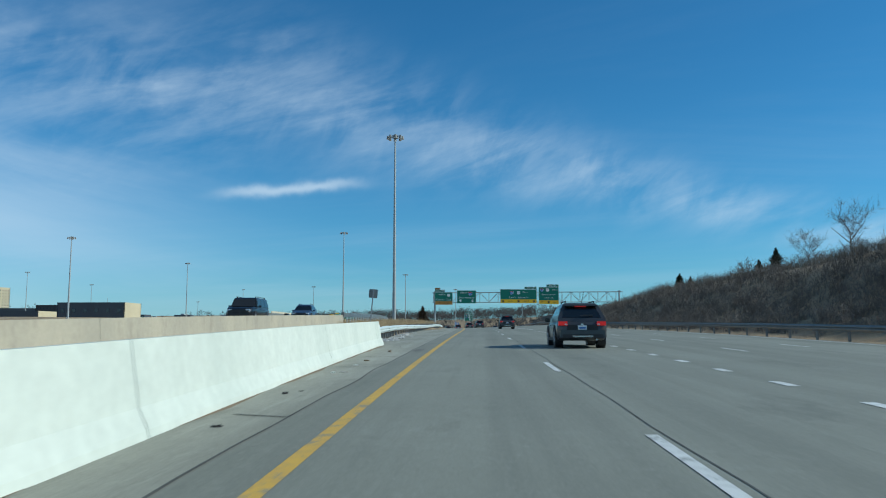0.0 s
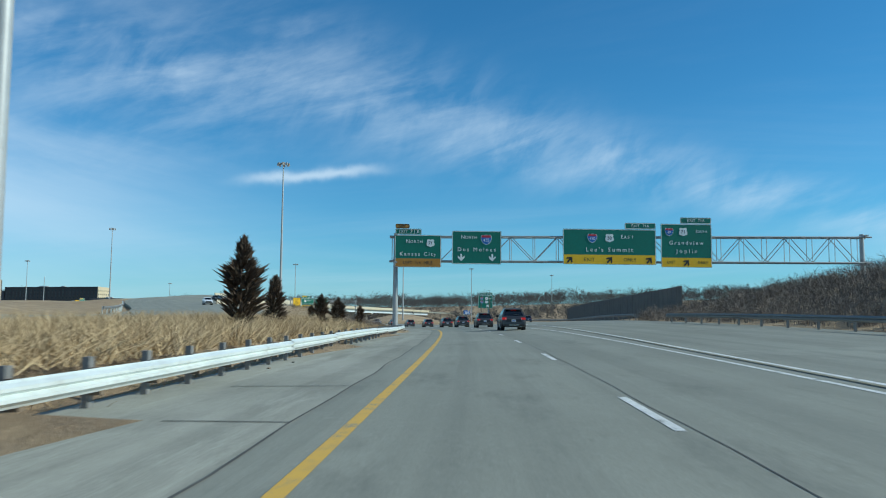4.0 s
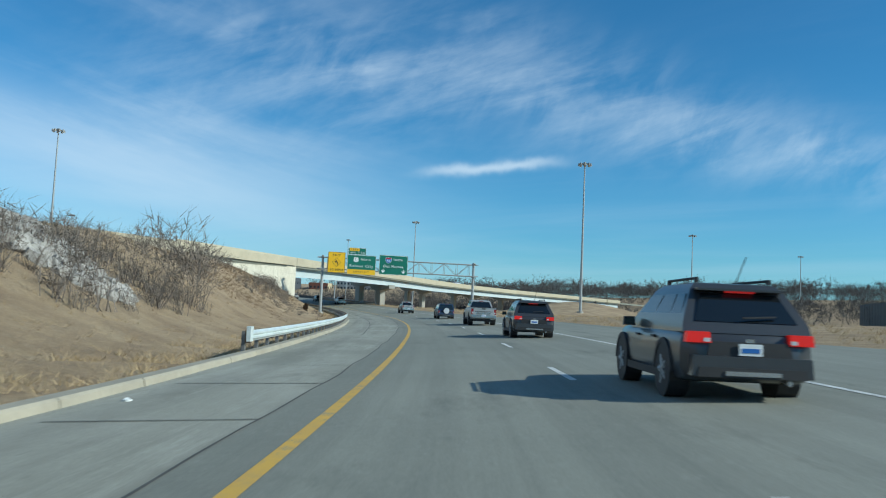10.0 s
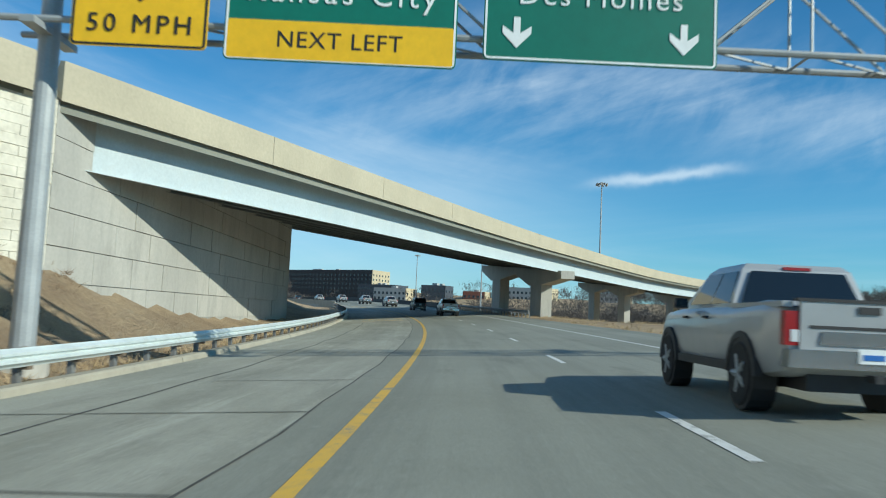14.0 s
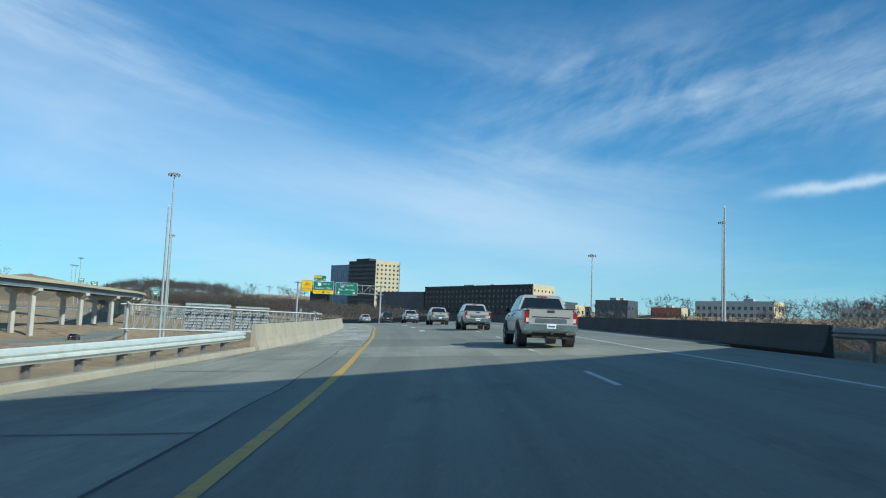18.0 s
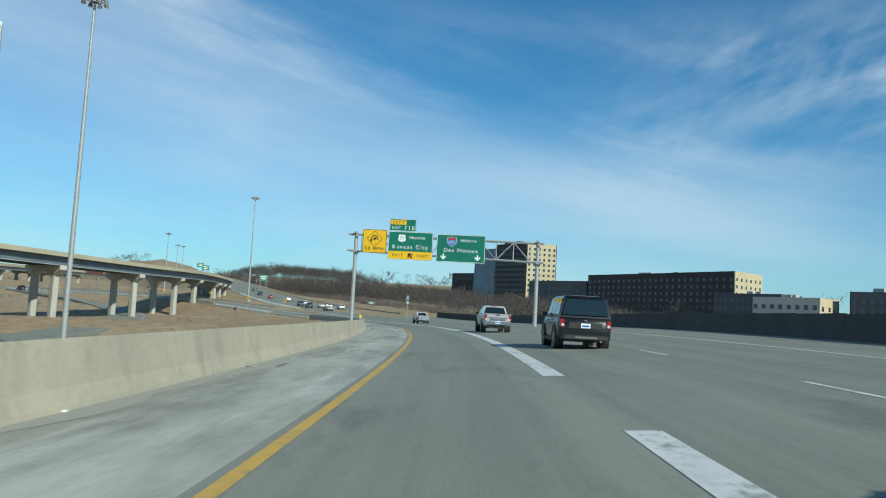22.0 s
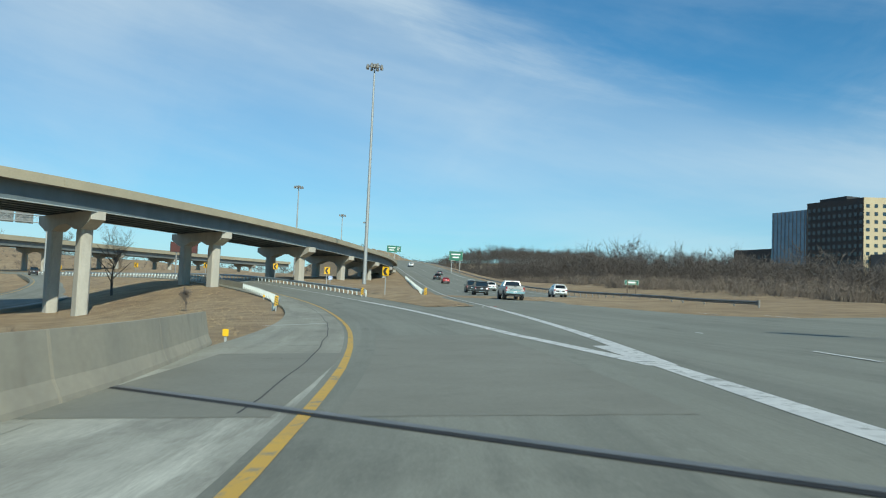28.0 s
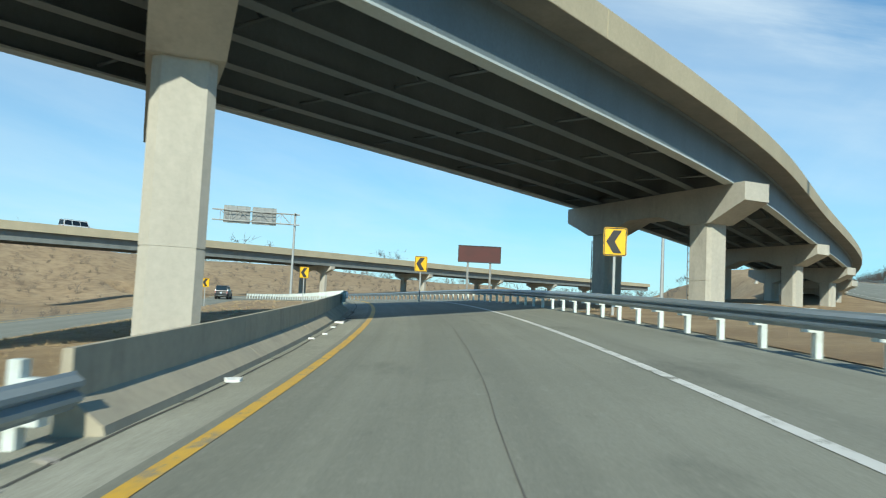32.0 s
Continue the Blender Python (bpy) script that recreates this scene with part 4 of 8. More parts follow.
# bridge joints, pale scuffs and patches
for s, w, m, skew in ((248.8, 0.05, "seal", 0.02), (565.5, 0.08, "seal", 0.1), (572.1, 0.12, "rubber", 0.16), (572.23, 0.05, "galv_dull", 0.16), (818.6, 0.20, "rubber", 0.9), (818.82, 0.22, "galv_dull", 0.9), (700.0, 0.06, "stain", 0.3), (632.0, 0.05, "stain", 0.2)):
    a = [ROAD.at(s + q + skew * d, d, 0.008) for q in (0, w) for d in (5.0, 2.0, -2.0, -6.0, -11.3)]
    g = Geo().add(a, [(k, k + 1, k + 6, k + 5) for k in range(4)])
    put("bridge_joint", g, m, label="steel and rubber expansion joint across the deck", category="bridge joint", kind="structure", fix=False)
for s0, s1, d0, d1, m in ((819.7, 838, 1.0, -3.0, "asphalt_patch"), (558, 565.4, 4.9, -6.5, "shoulder"), (819.7, 830, 4.6, 1.7, "asphalt_patch")):
    ribbon("pavement_patch", ROAD, s0, s1, d0, d1, m, "patched strip of pavement beside the deck joint", "road patch", 0.004)

# bare earth heaped in the gore between ramp and through road
g = Geo()
re_ = random.Random(12)
vs, nu, ns = [], 9, 37
for i in range(ns):
    s = 870 + 2.0 * i
    a = ROAD.at(s, -5.7)
    q = ROAD.at(s, -12)
    b = MAIN.at(MAIN.nearest(q.x, q.y), 1.0)
    if (b - a).dot(ROAD.at(s, -6.7) - a) < 0.5:
        b = ROAD.at(s, -6.2)
    for j in range(nu):
        u = j / (nu - 1)
        c = a.lerp(b, u)
        vs.append((c.x, c.y, c.z + 0.02 + math.sin(math.pi * u) * (0.42 * min(1, i / 9) + re_.uniform(-0.06, 0.08))))
g.add(vs, [(i * nu + j, i * nu + j + 1, (i + 1) * nu + j + 1, (i + 1) * nu + j) for i in range(ns - 1) for j in range(nu - 1)])
put("gore_ground", g, "dry_grass", label="heap of tan earth and dead grass in the gore", category="ground", kind="structure", fix=False)

# ---- barriers, kerbs and guardrails ----
def barrier(name, line, s0, s1, d, h, mat, label, side=1, category="barrier", base_w=0.22, top_w=0.10, seg=6.0, upright=False):
    """A concrete barrier with sloped faces, cast in lengths with narrow joints; d is its road face."""
    f = d if callable(d) else (lambda s: d)
    tall = h if callable(h) else (lambda s: h)
    root = tagged(new(name), label, category, kind="structure")
    s, k = s0, 0
    while s < s1 - 0.5:
        e = min(s + seg, s1)
        t = tall((s + e) / 2)
        prof = [(0, 0.0), (0.02 * side, 0.08), (base_w * (0.55 if not upright else 1.0) * side, 0.30), ((base_w + 0.01) * side, t), ((base_w + top_w) * side, t), ((base_w + top_w + 0.06) * side, -0.3)]
        put("segment", Geo().sweep(line, s, e - 0.02, prof, 2.0, f), mat, root)
        s = e
    return root


barrier("white_barrier", ROAD, -112, 33.5, lerp([(-120, 3.2), (6, 3.2), (33, 3.85)]), 0.98, "barrier_white", "white-painted concrete barrier beside the shoulder", seg=12)
barrier("tan_barrier", OVER, OVER.nearest(*ROAD.at(-100)[:2]), OVER.nearest(*ROAD.at(62)[:2]), -9.6, 0.55, "barrier_tan", "weathered tan concrete median barrier", side=-1, seg=12)
L_PAR = lerp([(563, 5.9), (572, 5.5), (600, 5.25), (629, 5.05), (685, 4.75), (751, 5.1), (790, 4.9), (812, 4.1), (823, 4.6), (834, 5.6)])
barrier("left_parapet", ROAD, 563, 834, L_PAR, 0.92, "barrier_tan", "tan concrete bridge parapet with stains and chips")
barrier("right_parapet", ROAD, 558, 848, R_PAR, lerp([(560, 0.82), (625, 0.82), (650, 1.06), (680, 1.17), (715, 1.38), (850, 1.38)]), "parapet_shaded", "weathered concrete bridge parapet, painted dark as its face in shade", side=-1)
barrier("ramp_parapet", ROAD, 918.5, 946, lerp([(918, 2.8), (946, 3.0)]), 0.72, "barrier_tan", "low concrete wall protecting the flyover pier", base_w=0.3, upright=True)
# the deck below the bridge lanes
put("bridge_slab", Geo().sweep(ROAD, 566, 822, [(5.7, -0.04), (5.7, -1.5), (-11.9, -1.5), (-11.9, -0.04)], 4.0), "pier_concrete", label="concrete bridge slab and girders", category="bridge", kind="structure")
for s in (566, 822):
    put("bridge_abutment", Geo().sweep(ROAD, s - 0.6, s + 0.6, [(6.2, -0.06), (6.2, -8), (-13, -8), (-13, -0.06)], 4.0), "pier_concrete", label="concrete bridge abutment", category="abutment", kind="structure")

root = tagged(new("kerb"), "tan concrete kerb along the shoulder, chipped and stained", "kerb", kind="structure")
s = 206.0
rk = random.Random(2)
while s < 562:
    ln = 3.05
    j = rk.uniform(-0.015, 0.015)
    put("kerb_stone", Geo().sweep(ROAD, s, s + ln - 0.02, [(0.0 + j, -0.05), (0.03 + j, 0.10), (0.07 + j, 0.14), (0.42, 0.13), (0.42, -0.1)], 3.1, KERB), "kerb", root)
    s += ln


def w_profile(x0, z0, h=0.31, deep=0.083, side=1):
    """The folded section of a W-beam, road face first."""
    pts = [(0.0, 0.0), (0.02, 0.03), (deep, 0.075), (deep, 0.115), (0.02, 0.155), (deep, 0.195), (deep, 0.235), (0.02, 0.28), (0.0, 0.31)]
    front = [(x0 + side * (deep - a), z0 + b) for a, b in pts]
    back = [(x0 + side * (deep - a + 0.006), z0 + b) for a, b in reversed(pts)]
    return front + back


def guardrail(line, s0, s1, d, label, mat="rail_white", post="galv_dull", side=1, spacing=1.905, height=0.76, ends=True, bow=None, wood=False, dz=-0.03):
    """W-beam rail in lengths, with posts and spacer blocks as parts."""
    f = d if callable(d) else (lambda s: d)
    root = tagged(new("guardrail"), label, "guardrail", kind="structure")
    s = s0
    lift = bow or (lambda q: 0.0)
    while s < s1 - 1:
        e = min(s + 7.62, s1)
        prof = w_profile(0.0, height - 0.31 + lift(0.5 * (s + e)), side=side)
        put("beam", Geo().sweep(line, s, e + 0.15, prof, 1.95, f), mat, root)
        s = e
    pm = Geo().box((0, 0, -0.1), (0.10, 0.15, 1.62)).mesh("post", post)
    bmesh_block = Geo().box((0, 0, 0), (0.17, 0.15, 0.36)).mesh("block", "wood_post" if wood else post)
    s = s0 + 0.4
    while s < s1:
        for nm, me, off, z in (("post", pm, 0.30, 0.0), ("block", bmesh_block, 0.165, height - 0.155 + lift(s))):
            ob = new(nm, me)
            ob.parent = root
            ob.matrix_world = line.place(s, f(s) + side * off, z + dz)
        s += spacing
    if ends:
        q = line.place(s0, f(s0) + side * 0.05, height - 0.155)
        put("end_terminal", Geo().box((0, 0, 0), (0.12, 0.35, 0.42), q), mat, root)
    return root


guardrail(ROAD, 35, 209, lerp([(35, 4.25), (50, 5.0), (84, 5.15), (140, 4.85), (209, 4.95)]), "pale galvanised steel guardrail on steel posts beside dry grass", wood=True, bow=lambda s: 0.04 * math.sin(s * 0.13) - 0.18 * min(1, max(0, (s - 38) / 25)))
guardrail(ROAD, 322, 562, lambda s: KERB(s) + 0.22, "pale galvanised steel guardrail behind the kerb", wood=True, bow=lambda s: -0.06)
guardrail(ROAD, 870, 918.3, lerp([(870, 5.4), (880, 4.55), (897, 3.95), (914, 3.2), (919, 2.95)]), "blue-grey steel guardrail on white posts by the ramp", "rail_blue", "rail_white", bow=lambda s: -0.22)
guardrail(ROAD, 893, 1050, lerp([(893, -5.4), (930, -5.2), (1050, -5.2)]), "blue-grey steel guardrail on white posts along the outer curve", "rail_blue", "rail_white", side=-1)
guardrail(ROAD, 945, 1050, lerp([(945, 3.1), (1050, 4.0)]), "blue-grey steel guardrail on white posts along the inner curve", "rail_blue", "rail_white")
guardrail(ROAD, -112, 190, lerp([(-120, -18.2), (190, -18.4)]), "dull steel guardrail in front of the brushy hillside", "galv_dull", side=-1, spacing=3.81)
guardrail(EXIT, 95, 300, -6.6, "dull steel guardrail beside the exit roadway", "galv_dull", side=-1, spacing=3.81)
guardrail(OVER, OVER.nearest(*ROAD.at(63)[:2]), OVER.nearest(*ROAD.at(135)[:2]), -9.9, "steel guardrail on tall white posts beside the climbing roadway", "galv_dull", "rail_white", side=-1)
guardrail(OVER, OVER.nearest(*ROAD.at(225)[:2]), OVER.nearest(*ROAD.at(300)[:2]), 10.9, "steel guardrail on the far edge of the climbing roadway", "galv_dull", "rail_white", side=1, spacing=3.81)
guardrail(ROAD, 500, 557, lerp([(500, -10.8), (557, -11.3)]), "dark steel guardrail in front of the bridge pier", "galv_dull", side=-1)
guardrail(MAIN, MAIN_0 + 41, MAIN_0 + 190, lerp([(MAIN_0 + 41, 2.8), (MAIN_0 + 190, 2.2)]), "steel guardrail on white posts between ramp and through road", "rail_blue", "rail_white", side=1)
guardrail(MAIN, MAIN_0 + 20, MAIN_0 + 420, -20.6, "dull steel guardrail at the woods' edge", "galv_dull", side=-1, spacing=3.81)

# ---- overpass of the climbing roadway ----
def girder(line, s0, s1, d, z, h, w=0.42, t=0.03):
    """An I-shaped plate girder."""
    return Geo().sweep(line, s0, s1, [(d - w / 2, z), (d + w / 2, z), (d + w / 2, z - t), (d + t, z - t), (d + t, z - h + t), (d + w / 2, z - h + t), (d + w / 2, z - h), (d - w / 2, z - h),
                                      (d - w / 2, z - h + t), (d - t, z - h + t), (d - t, z - t), (d - w / 2, z - t)], 4.0)


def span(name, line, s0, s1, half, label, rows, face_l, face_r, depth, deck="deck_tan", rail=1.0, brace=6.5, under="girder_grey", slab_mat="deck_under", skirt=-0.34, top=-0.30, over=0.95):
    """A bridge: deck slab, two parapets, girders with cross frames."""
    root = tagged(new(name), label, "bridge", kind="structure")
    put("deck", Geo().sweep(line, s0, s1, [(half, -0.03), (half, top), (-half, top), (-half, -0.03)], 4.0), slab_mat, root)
    for sgn in (1, -1):
        o = sgn * half
        s = s0
        while s < s1 - 1:
            e = min(s + 12.0, s1)
            put("parapet", Geo().sweep(line, s, e - 0.03, [(o + 0.06 * sgn, skirt), (o + 0.06 * sgn, rail), (o - 0.16 * sgn, rail), (o - 0.36 * sgn, 0.25), (o - 0.40 * sgn, -0.02)], 3.0), deck, root)
            s = e
    ds = np.linspace(half - over, -half + over, rows)
    for k, d in enumerate(ds):
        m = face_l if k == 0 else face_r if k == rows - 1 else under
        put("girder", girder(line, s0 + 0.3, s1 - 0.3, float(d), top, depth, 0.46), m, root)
    s = s0 + 3
    while s < s1 - 2:
        fr = Geo()
        for a, b in zip(ds[:-1], ds[1:]):
            za, zb = top - 0.15, top - depth + 0.25
            fr.rod(line.at(s, a, za), line.at(s, b, za), 0.05, n=4).rod(line.at(s, a, zb), line.at(s, b, zb), 0.05, n=4)
            mid = line.at(s, 0.5 * (a + b), zb)
            fr.rod(line.at(s, a, za), mid, 0.04, n=4).rod(line.at(s, b, za), mid, 0.04, n=4)
        put("cross_frame", fr, under, root)
        s += brace
    return root


OV_END = OVER_0 + 268
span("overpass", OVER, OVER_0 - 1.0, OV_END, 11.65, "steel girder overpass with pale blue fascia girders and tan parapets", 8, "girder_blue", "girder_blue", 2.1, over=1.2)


def skew_pier(line, s, turn, z_mid, half, cols, label, wide=1.7, cap_h=1.75, thick=1.5, slope=-0.069, slide=0.0):
    """A pier on a skew: haunched cap beams in two lengths over stout columns."""
    c = line.at(s)
    ang = radians(turn)
    c = c + Vector((math.cos(ang), math.sin(ang), 0)) * slide
    m = Matrix.Translation((c.x, c.y, 0)) @ Euler((0, 0, ang)).to_matrix().to_4x4()
    root = tagged(new("pier"), label, "bridge pier", group="bridge piers", kind="structure")
    n = len(cols)
    edges = np.linspace(-half, half, n + 1)
    for k, x in enumerate(cols):
        a, b = float(edges[k]) + 0.02, float(edges[k + 1]) - 0.02
        z_top = z_mid + slope * x
        pts = [(a, z_top + slope * (a - x)), (b, z_top + slope * (b - x)), (b, z_top - cap_h * 0.45 + slope * (b - x)), (x + wide * 0.62, z_top - cap_h), (x - wide * 0.62, z_top - cap_h), (a, z_top - cap_h * 0.45 + slope * (a - x))]
        vs = [m @ Vector((px_, sy * thick / 2, pz)) for sy in (-1, 1) for px_, pz in pts]
        q = len(pts)
        put("cap", Geo().add(vs, [tuple(range(q)), tuple(range(2 * q - 1, q - 1, -1))] + [(i, q + i, q + (i + 1) % q, (i + 1) % q) for i in range(q)]), "pier_concrete", root)
        w = m @ Vector((x, 0, 0))
        gz = land(w.x, w.y) - 1.0
        put("column", Geo().box((x, 0, 0.5 * (gz + z_top - cap_h)), (wide, thick * 0.86, z_top - cap_h - gz), m), "pier_concrete", root)
    return root


ov_z = lambda s: float(np.interp(s, OVER.s, OVER.z)) - 0.30 - 2.1
P_A = OVER.nearest(-149.6, 497.6)
skew_pier(OVER, P_A, -44, ov_z(P_A), 17.3, (-9.3, 8.4), "concrete bridge pier with two haunched caps on stout columns", 4.0, 2.0, 1.6, slide=1.3)
for ds_, sk in ((122, -40), (160, -32), (198, -24), (236, -16)):
    skew_pier(OVER, OVER_0 + ds_, sk, ov_z(OVER_0 + ds_), 11.0, (-5.5, 5.5), "concrete bridge pier of the long overpass", 2.2, 1.6, 1.3)

# abutment under the near end and the wing wall behind it, in courses of split-faced block
def wall_run(name, pts, z0, z1, thick, mat, label, course=0.62, block=2.4, gap=0.015):
    """A straight block wall from pts[0] to pts[1]; levels run from z0 to z1 at the two ends."""
    a, b = Vector((*pts[0], 0)), Vector((*pts[1], 0))
    ln = (b - a).length
    u = (b - a) / ln
    nrm = Vector((u.y, -u.x, 0))
    root = tagged(new(name), label, "retaining wall", kind="structure")
    back = Geo()
    tops = lambda x: z1[0] + (z1[1] - z1[0]) * x / ln
    lows = lambda x: z0[0] + (z0[1] - z0[0]) * x / ln
    vs = [a + u * x - nrm * o + Vector((0, 0, z)) for o in (0.06, thick) for x, z in ((0, lows(0)), (ln, lows(ln)), (ln, tops(ln)), (0, tops(0)))]
    back.add(vs, [(0, 1, 2, 3), (7, 6, 5, 4), (0, 4, 5, 1), (1, 5, 6, 2), (2, 6, 7, 3), (3, 7, 4, 0)])
    put("core", back, mat, root)
    r = random.Random(7)
    row = 0
    zmin, zmax = min(z0), max(z1)
    z = zmin
    made = 0
    while z < zmax and made < 300:
        x = -(row % 2) * block / 2
        while x < ln:
            xa, xb = max(x + gap, 0), min(x + block - gap, ln)
            if xb - xa > 0.2:
                top = min(z + course - 2 * gap, tops(0.5 * (xa + xb)))
                if top > z + 0.12 and z > lows(0.5 * (xa + xb)) - 0.7:
                    j = r.uniform(-0.02, 0.02)
                    vs = [a + u * xx + nrm * (o + j) + Vector((0, 0, zz)) for o in (-0.05, 0.05) for xx, zz in ((xa, z), (xb, z), (xb, top), (xa, top))]
                    put("block", Geo().add(vs, [(0, 1, 2, 3), (7, 6, 5, 4), (0, 4, 5, 1), (1, 5, 6, 2), (2, 6, 7, 3), (3, 7, 4, 0)]), mat, root)
                    made += 1
            x += block
        z += course
        row += 1
    return root


fa = OVER.at(OVER_0 - 1.0, -11.5)
fb = OVER.at(OVER_0 - 62.0, -11.5)
wall_run("wing_wall", ((fb.x, fb.y), (fa.x, fa.y)), (5.2, 1.6), (fb.z - 0.32, fa.z - 0.32), 1.2, "wall_stone", "pale stained retaining wall of thin stone courses below the parapet", 0.33, 3.4, 0.006)
put("fill", Geo().sweep(OVER, OVER_0 - 75, OVER_0 - 1.2, [(10.6, -0.32), (10.6, -9.5), (-10.9, -9.5), (-10.9, -0.32)], 4.0), "dirt", label="earth fill held by the retaining wall", category="embankment", kind="structure")
h_ab = ROAD.heading(445)
fc = Vector((fa.x - math.sin(h_ab) * 40, fa.y + math.cos(h_ab) * 40, 0))
wall_run("abutment_wall", ((fa.x, fa.y), (fc.x, fc.y)), (0.0, 0.5), (fa.z - 0.34, fa.z + 0.3), 1.5, "pier_concrete", "shaded concrete abutment wall under the overpass", 1.2, 3.6)
s0p, s1p = OVER.nearest(*ROAD.at(352)[:2]), OVER_0 - 1.5
barrier("approach_parapet", OVER, s0p, s1p, lambda s: -OVER_HALF(s) + 0.02, 1.0, "deck_tan", "tan concrete parapet on the fill before the overpass", side=-1, seg=12)

# ---- flyover ----
fl_z = lambda s: float(np.interp(s, FLY.s, FLY.z)) - 1.91
span("flyover", FLY, 20, FLY.nearest(-715, 705), 6.6, "curved steel girder flyover with grey girders darkened as shade, and tan parapets", 6, "girder_shaded", "girder_shaded", 1.70, brace=6.0, under="girder_shaded", slab_mat="deck_shade", rail=0.72, skirt=-0.18, top=-0.17, over=1.30)
# pale strips imitate sun catching the lower flanges below the dark webs
for sgn in (1, -1):
    put("flange_line", Geo().sweep(FLY, 20, FLY.nearest(-690, 701), [(sgn * 5.56, -1.83), (sgn * 5.56, -1.90), (sgn * 5.06, -1.90), (sgn * 5.06, -1.83)], 4.0), "girder_blue", label="lower flange of the fascia girder, its sunlit edge coloured pale", category="bridge", kind="structure")


def t_pier(line, s, label, half=7.05, wide=1.5, z=None, spacing=4.0, turn=30.0, spot=None):
    c = Vector((*spot, 0)) if spot else line.at(s)
    m = Matrix.Translation((c.x, c.y, 0)) @ Euler((0, 0, radians(turn))).to_matrix().to_4x4()
    zt = z
    root = tagged(new("pier"), label, "bridge pier", group="flyover piers", kind="structure")
    pts = [(-half, zt), (half, zt), (half, zt - 0.85), (spacing + 0.9, zt - 1.75), (spacing - 0.9, zt - 1.75), (1.2, zt - 1.15), (-1.2, zt - 1.15), (-spacing + 0.9, zt - 1.75), (-spacing - 0.9, zt - 1.75), (-half, zt - 0.85)]
    q = len(pts)
    vs = [m @ Vector((a, sy * 0.75, b)) for sy in (-1, 1) for a, b in pts]
    put("cap", Geo().add(vs, [tuple(range(q)), tuple(range(2 * q - 1, q - 1, -1))] + [(i, q + i, q + (i + 1) % q, (i + 1) % q) for i in range(q)]), "pier_concrete", root)
    for x in (-spacing, spacing):
        w = m @ Vector((x, 0, 0))
        gz = land(w.x, w.y) - 1.0
        cg = Geo()
        n = wide / 2
        ch = 0.18
        out = [(x - n + ch, -0.62), (x + n - ch, -0.62), (x + n, -0.62 + ch), (x + n, 0.62 - ch), (x + n - ch, 0.62), (x - n + ch, 0.62), (x - n, 0.62 - ch), (x - n, -0.62 + ch)]
        mid = gz + 0.45 * (zt - 1.7 - gz)
        cg.prism(out, gz, mid - 0.02, m).prism(out, mid + 0.02, zt - 1.7, m).prism([(p_ * 0.99 + x * 0.01, q_ * 0.97) for p_, q_ in out], mid - 0.03, mid + 0.03, m)
        cl = put("column", cg, "pier_concrete", root)
        lad = Geo()
        for k in range(int((zt - 2.4 - gz) / 0.42)):
            lad.box((x - n - 0.05, -0.34, gz + 1.2 + 0.42 * k), (0.03, 0.34, 0.04), m)
        for yy in (-0.52, -0.16):
            lad.box((x - n - 0.05, yy, 0.5 * (gz + zt - 1.9)), (0.035, 0.035, zt - 2.2 - gz), m)
        put("ladder", lad, "galv_dull", cl)
    return root


for x, y in ((-366, 512), (-389, 543), (-411, 567), (-437, 590), (-466, 611), (-492.3, 627.3), (-517.9, 640.3), (-543.5, 654.5), (-575.2, 666.4), (-604, 677.5), (-632, 687), (-658, 693.5)):
    sp = FLY.nearest(x, y)
    t_pier(FLY, sp, "two-column concrete flyover pier, sunlit on one face", z=fl_z(sp), spot=(x, y) if -550 < x < -485 else None, turn=max(20.0, min(math.degrees(FLY.heading(sp)) - 32, 44)))

# ---- far overpass ----
fr_z = lambda s: float(np.interp(s, FAR.s, FAR.z)) - 0.30 - 1.9
span("far_overpass", FAR, 10, len(FAR.s) * 2 - 14, 7.0, "low steel girder overpass beyond the ramp", 5, "girder_grey", "girder_grey", 1.9, brace=14, rail=1.2)
for k in range(9):
    sp = 30 + k * 46
    if sp < len(FAR.s) * 2 - 30:
        t_pier(FAR, sp, "squat two-column pier of the far overpass", 6.6, 1.6, fr_z(sp), 3.6, math.degrees(FAR.heading(sp)))

# ---- writing ----
def text_shape(text, size, squash=1.0, spread_=1.12):
    """Corners and faces of raised writing in the built-in font, centred, in the x-z plane facing -y."""
    cu = bpy.data.curves.new("text", "FONT")
    cu.body, cu.size, cu.extrude, cu.align_x, cu.align_y = text, size, 0.008, "CENTER", "CENTER"
    cu.space_character, cu.resolution_u = spread_, 3
    tmp = new("tmp_text", cu)
    dg = bpy.context.evaluated_depsgraph_get()
    me = bpy.data.meshes.new_from_object(tmp.evaluated_get(dg))
    bpy.data.objects.remove(tmp)
    vs = [(v.co.x * squash, -v.co.z, v.co.y) for v in me.vertices]
    fs = [tuple(p.vertices) for p in me.polygons]
    bpy.data.meshes.remove(me)
    return vs, fs


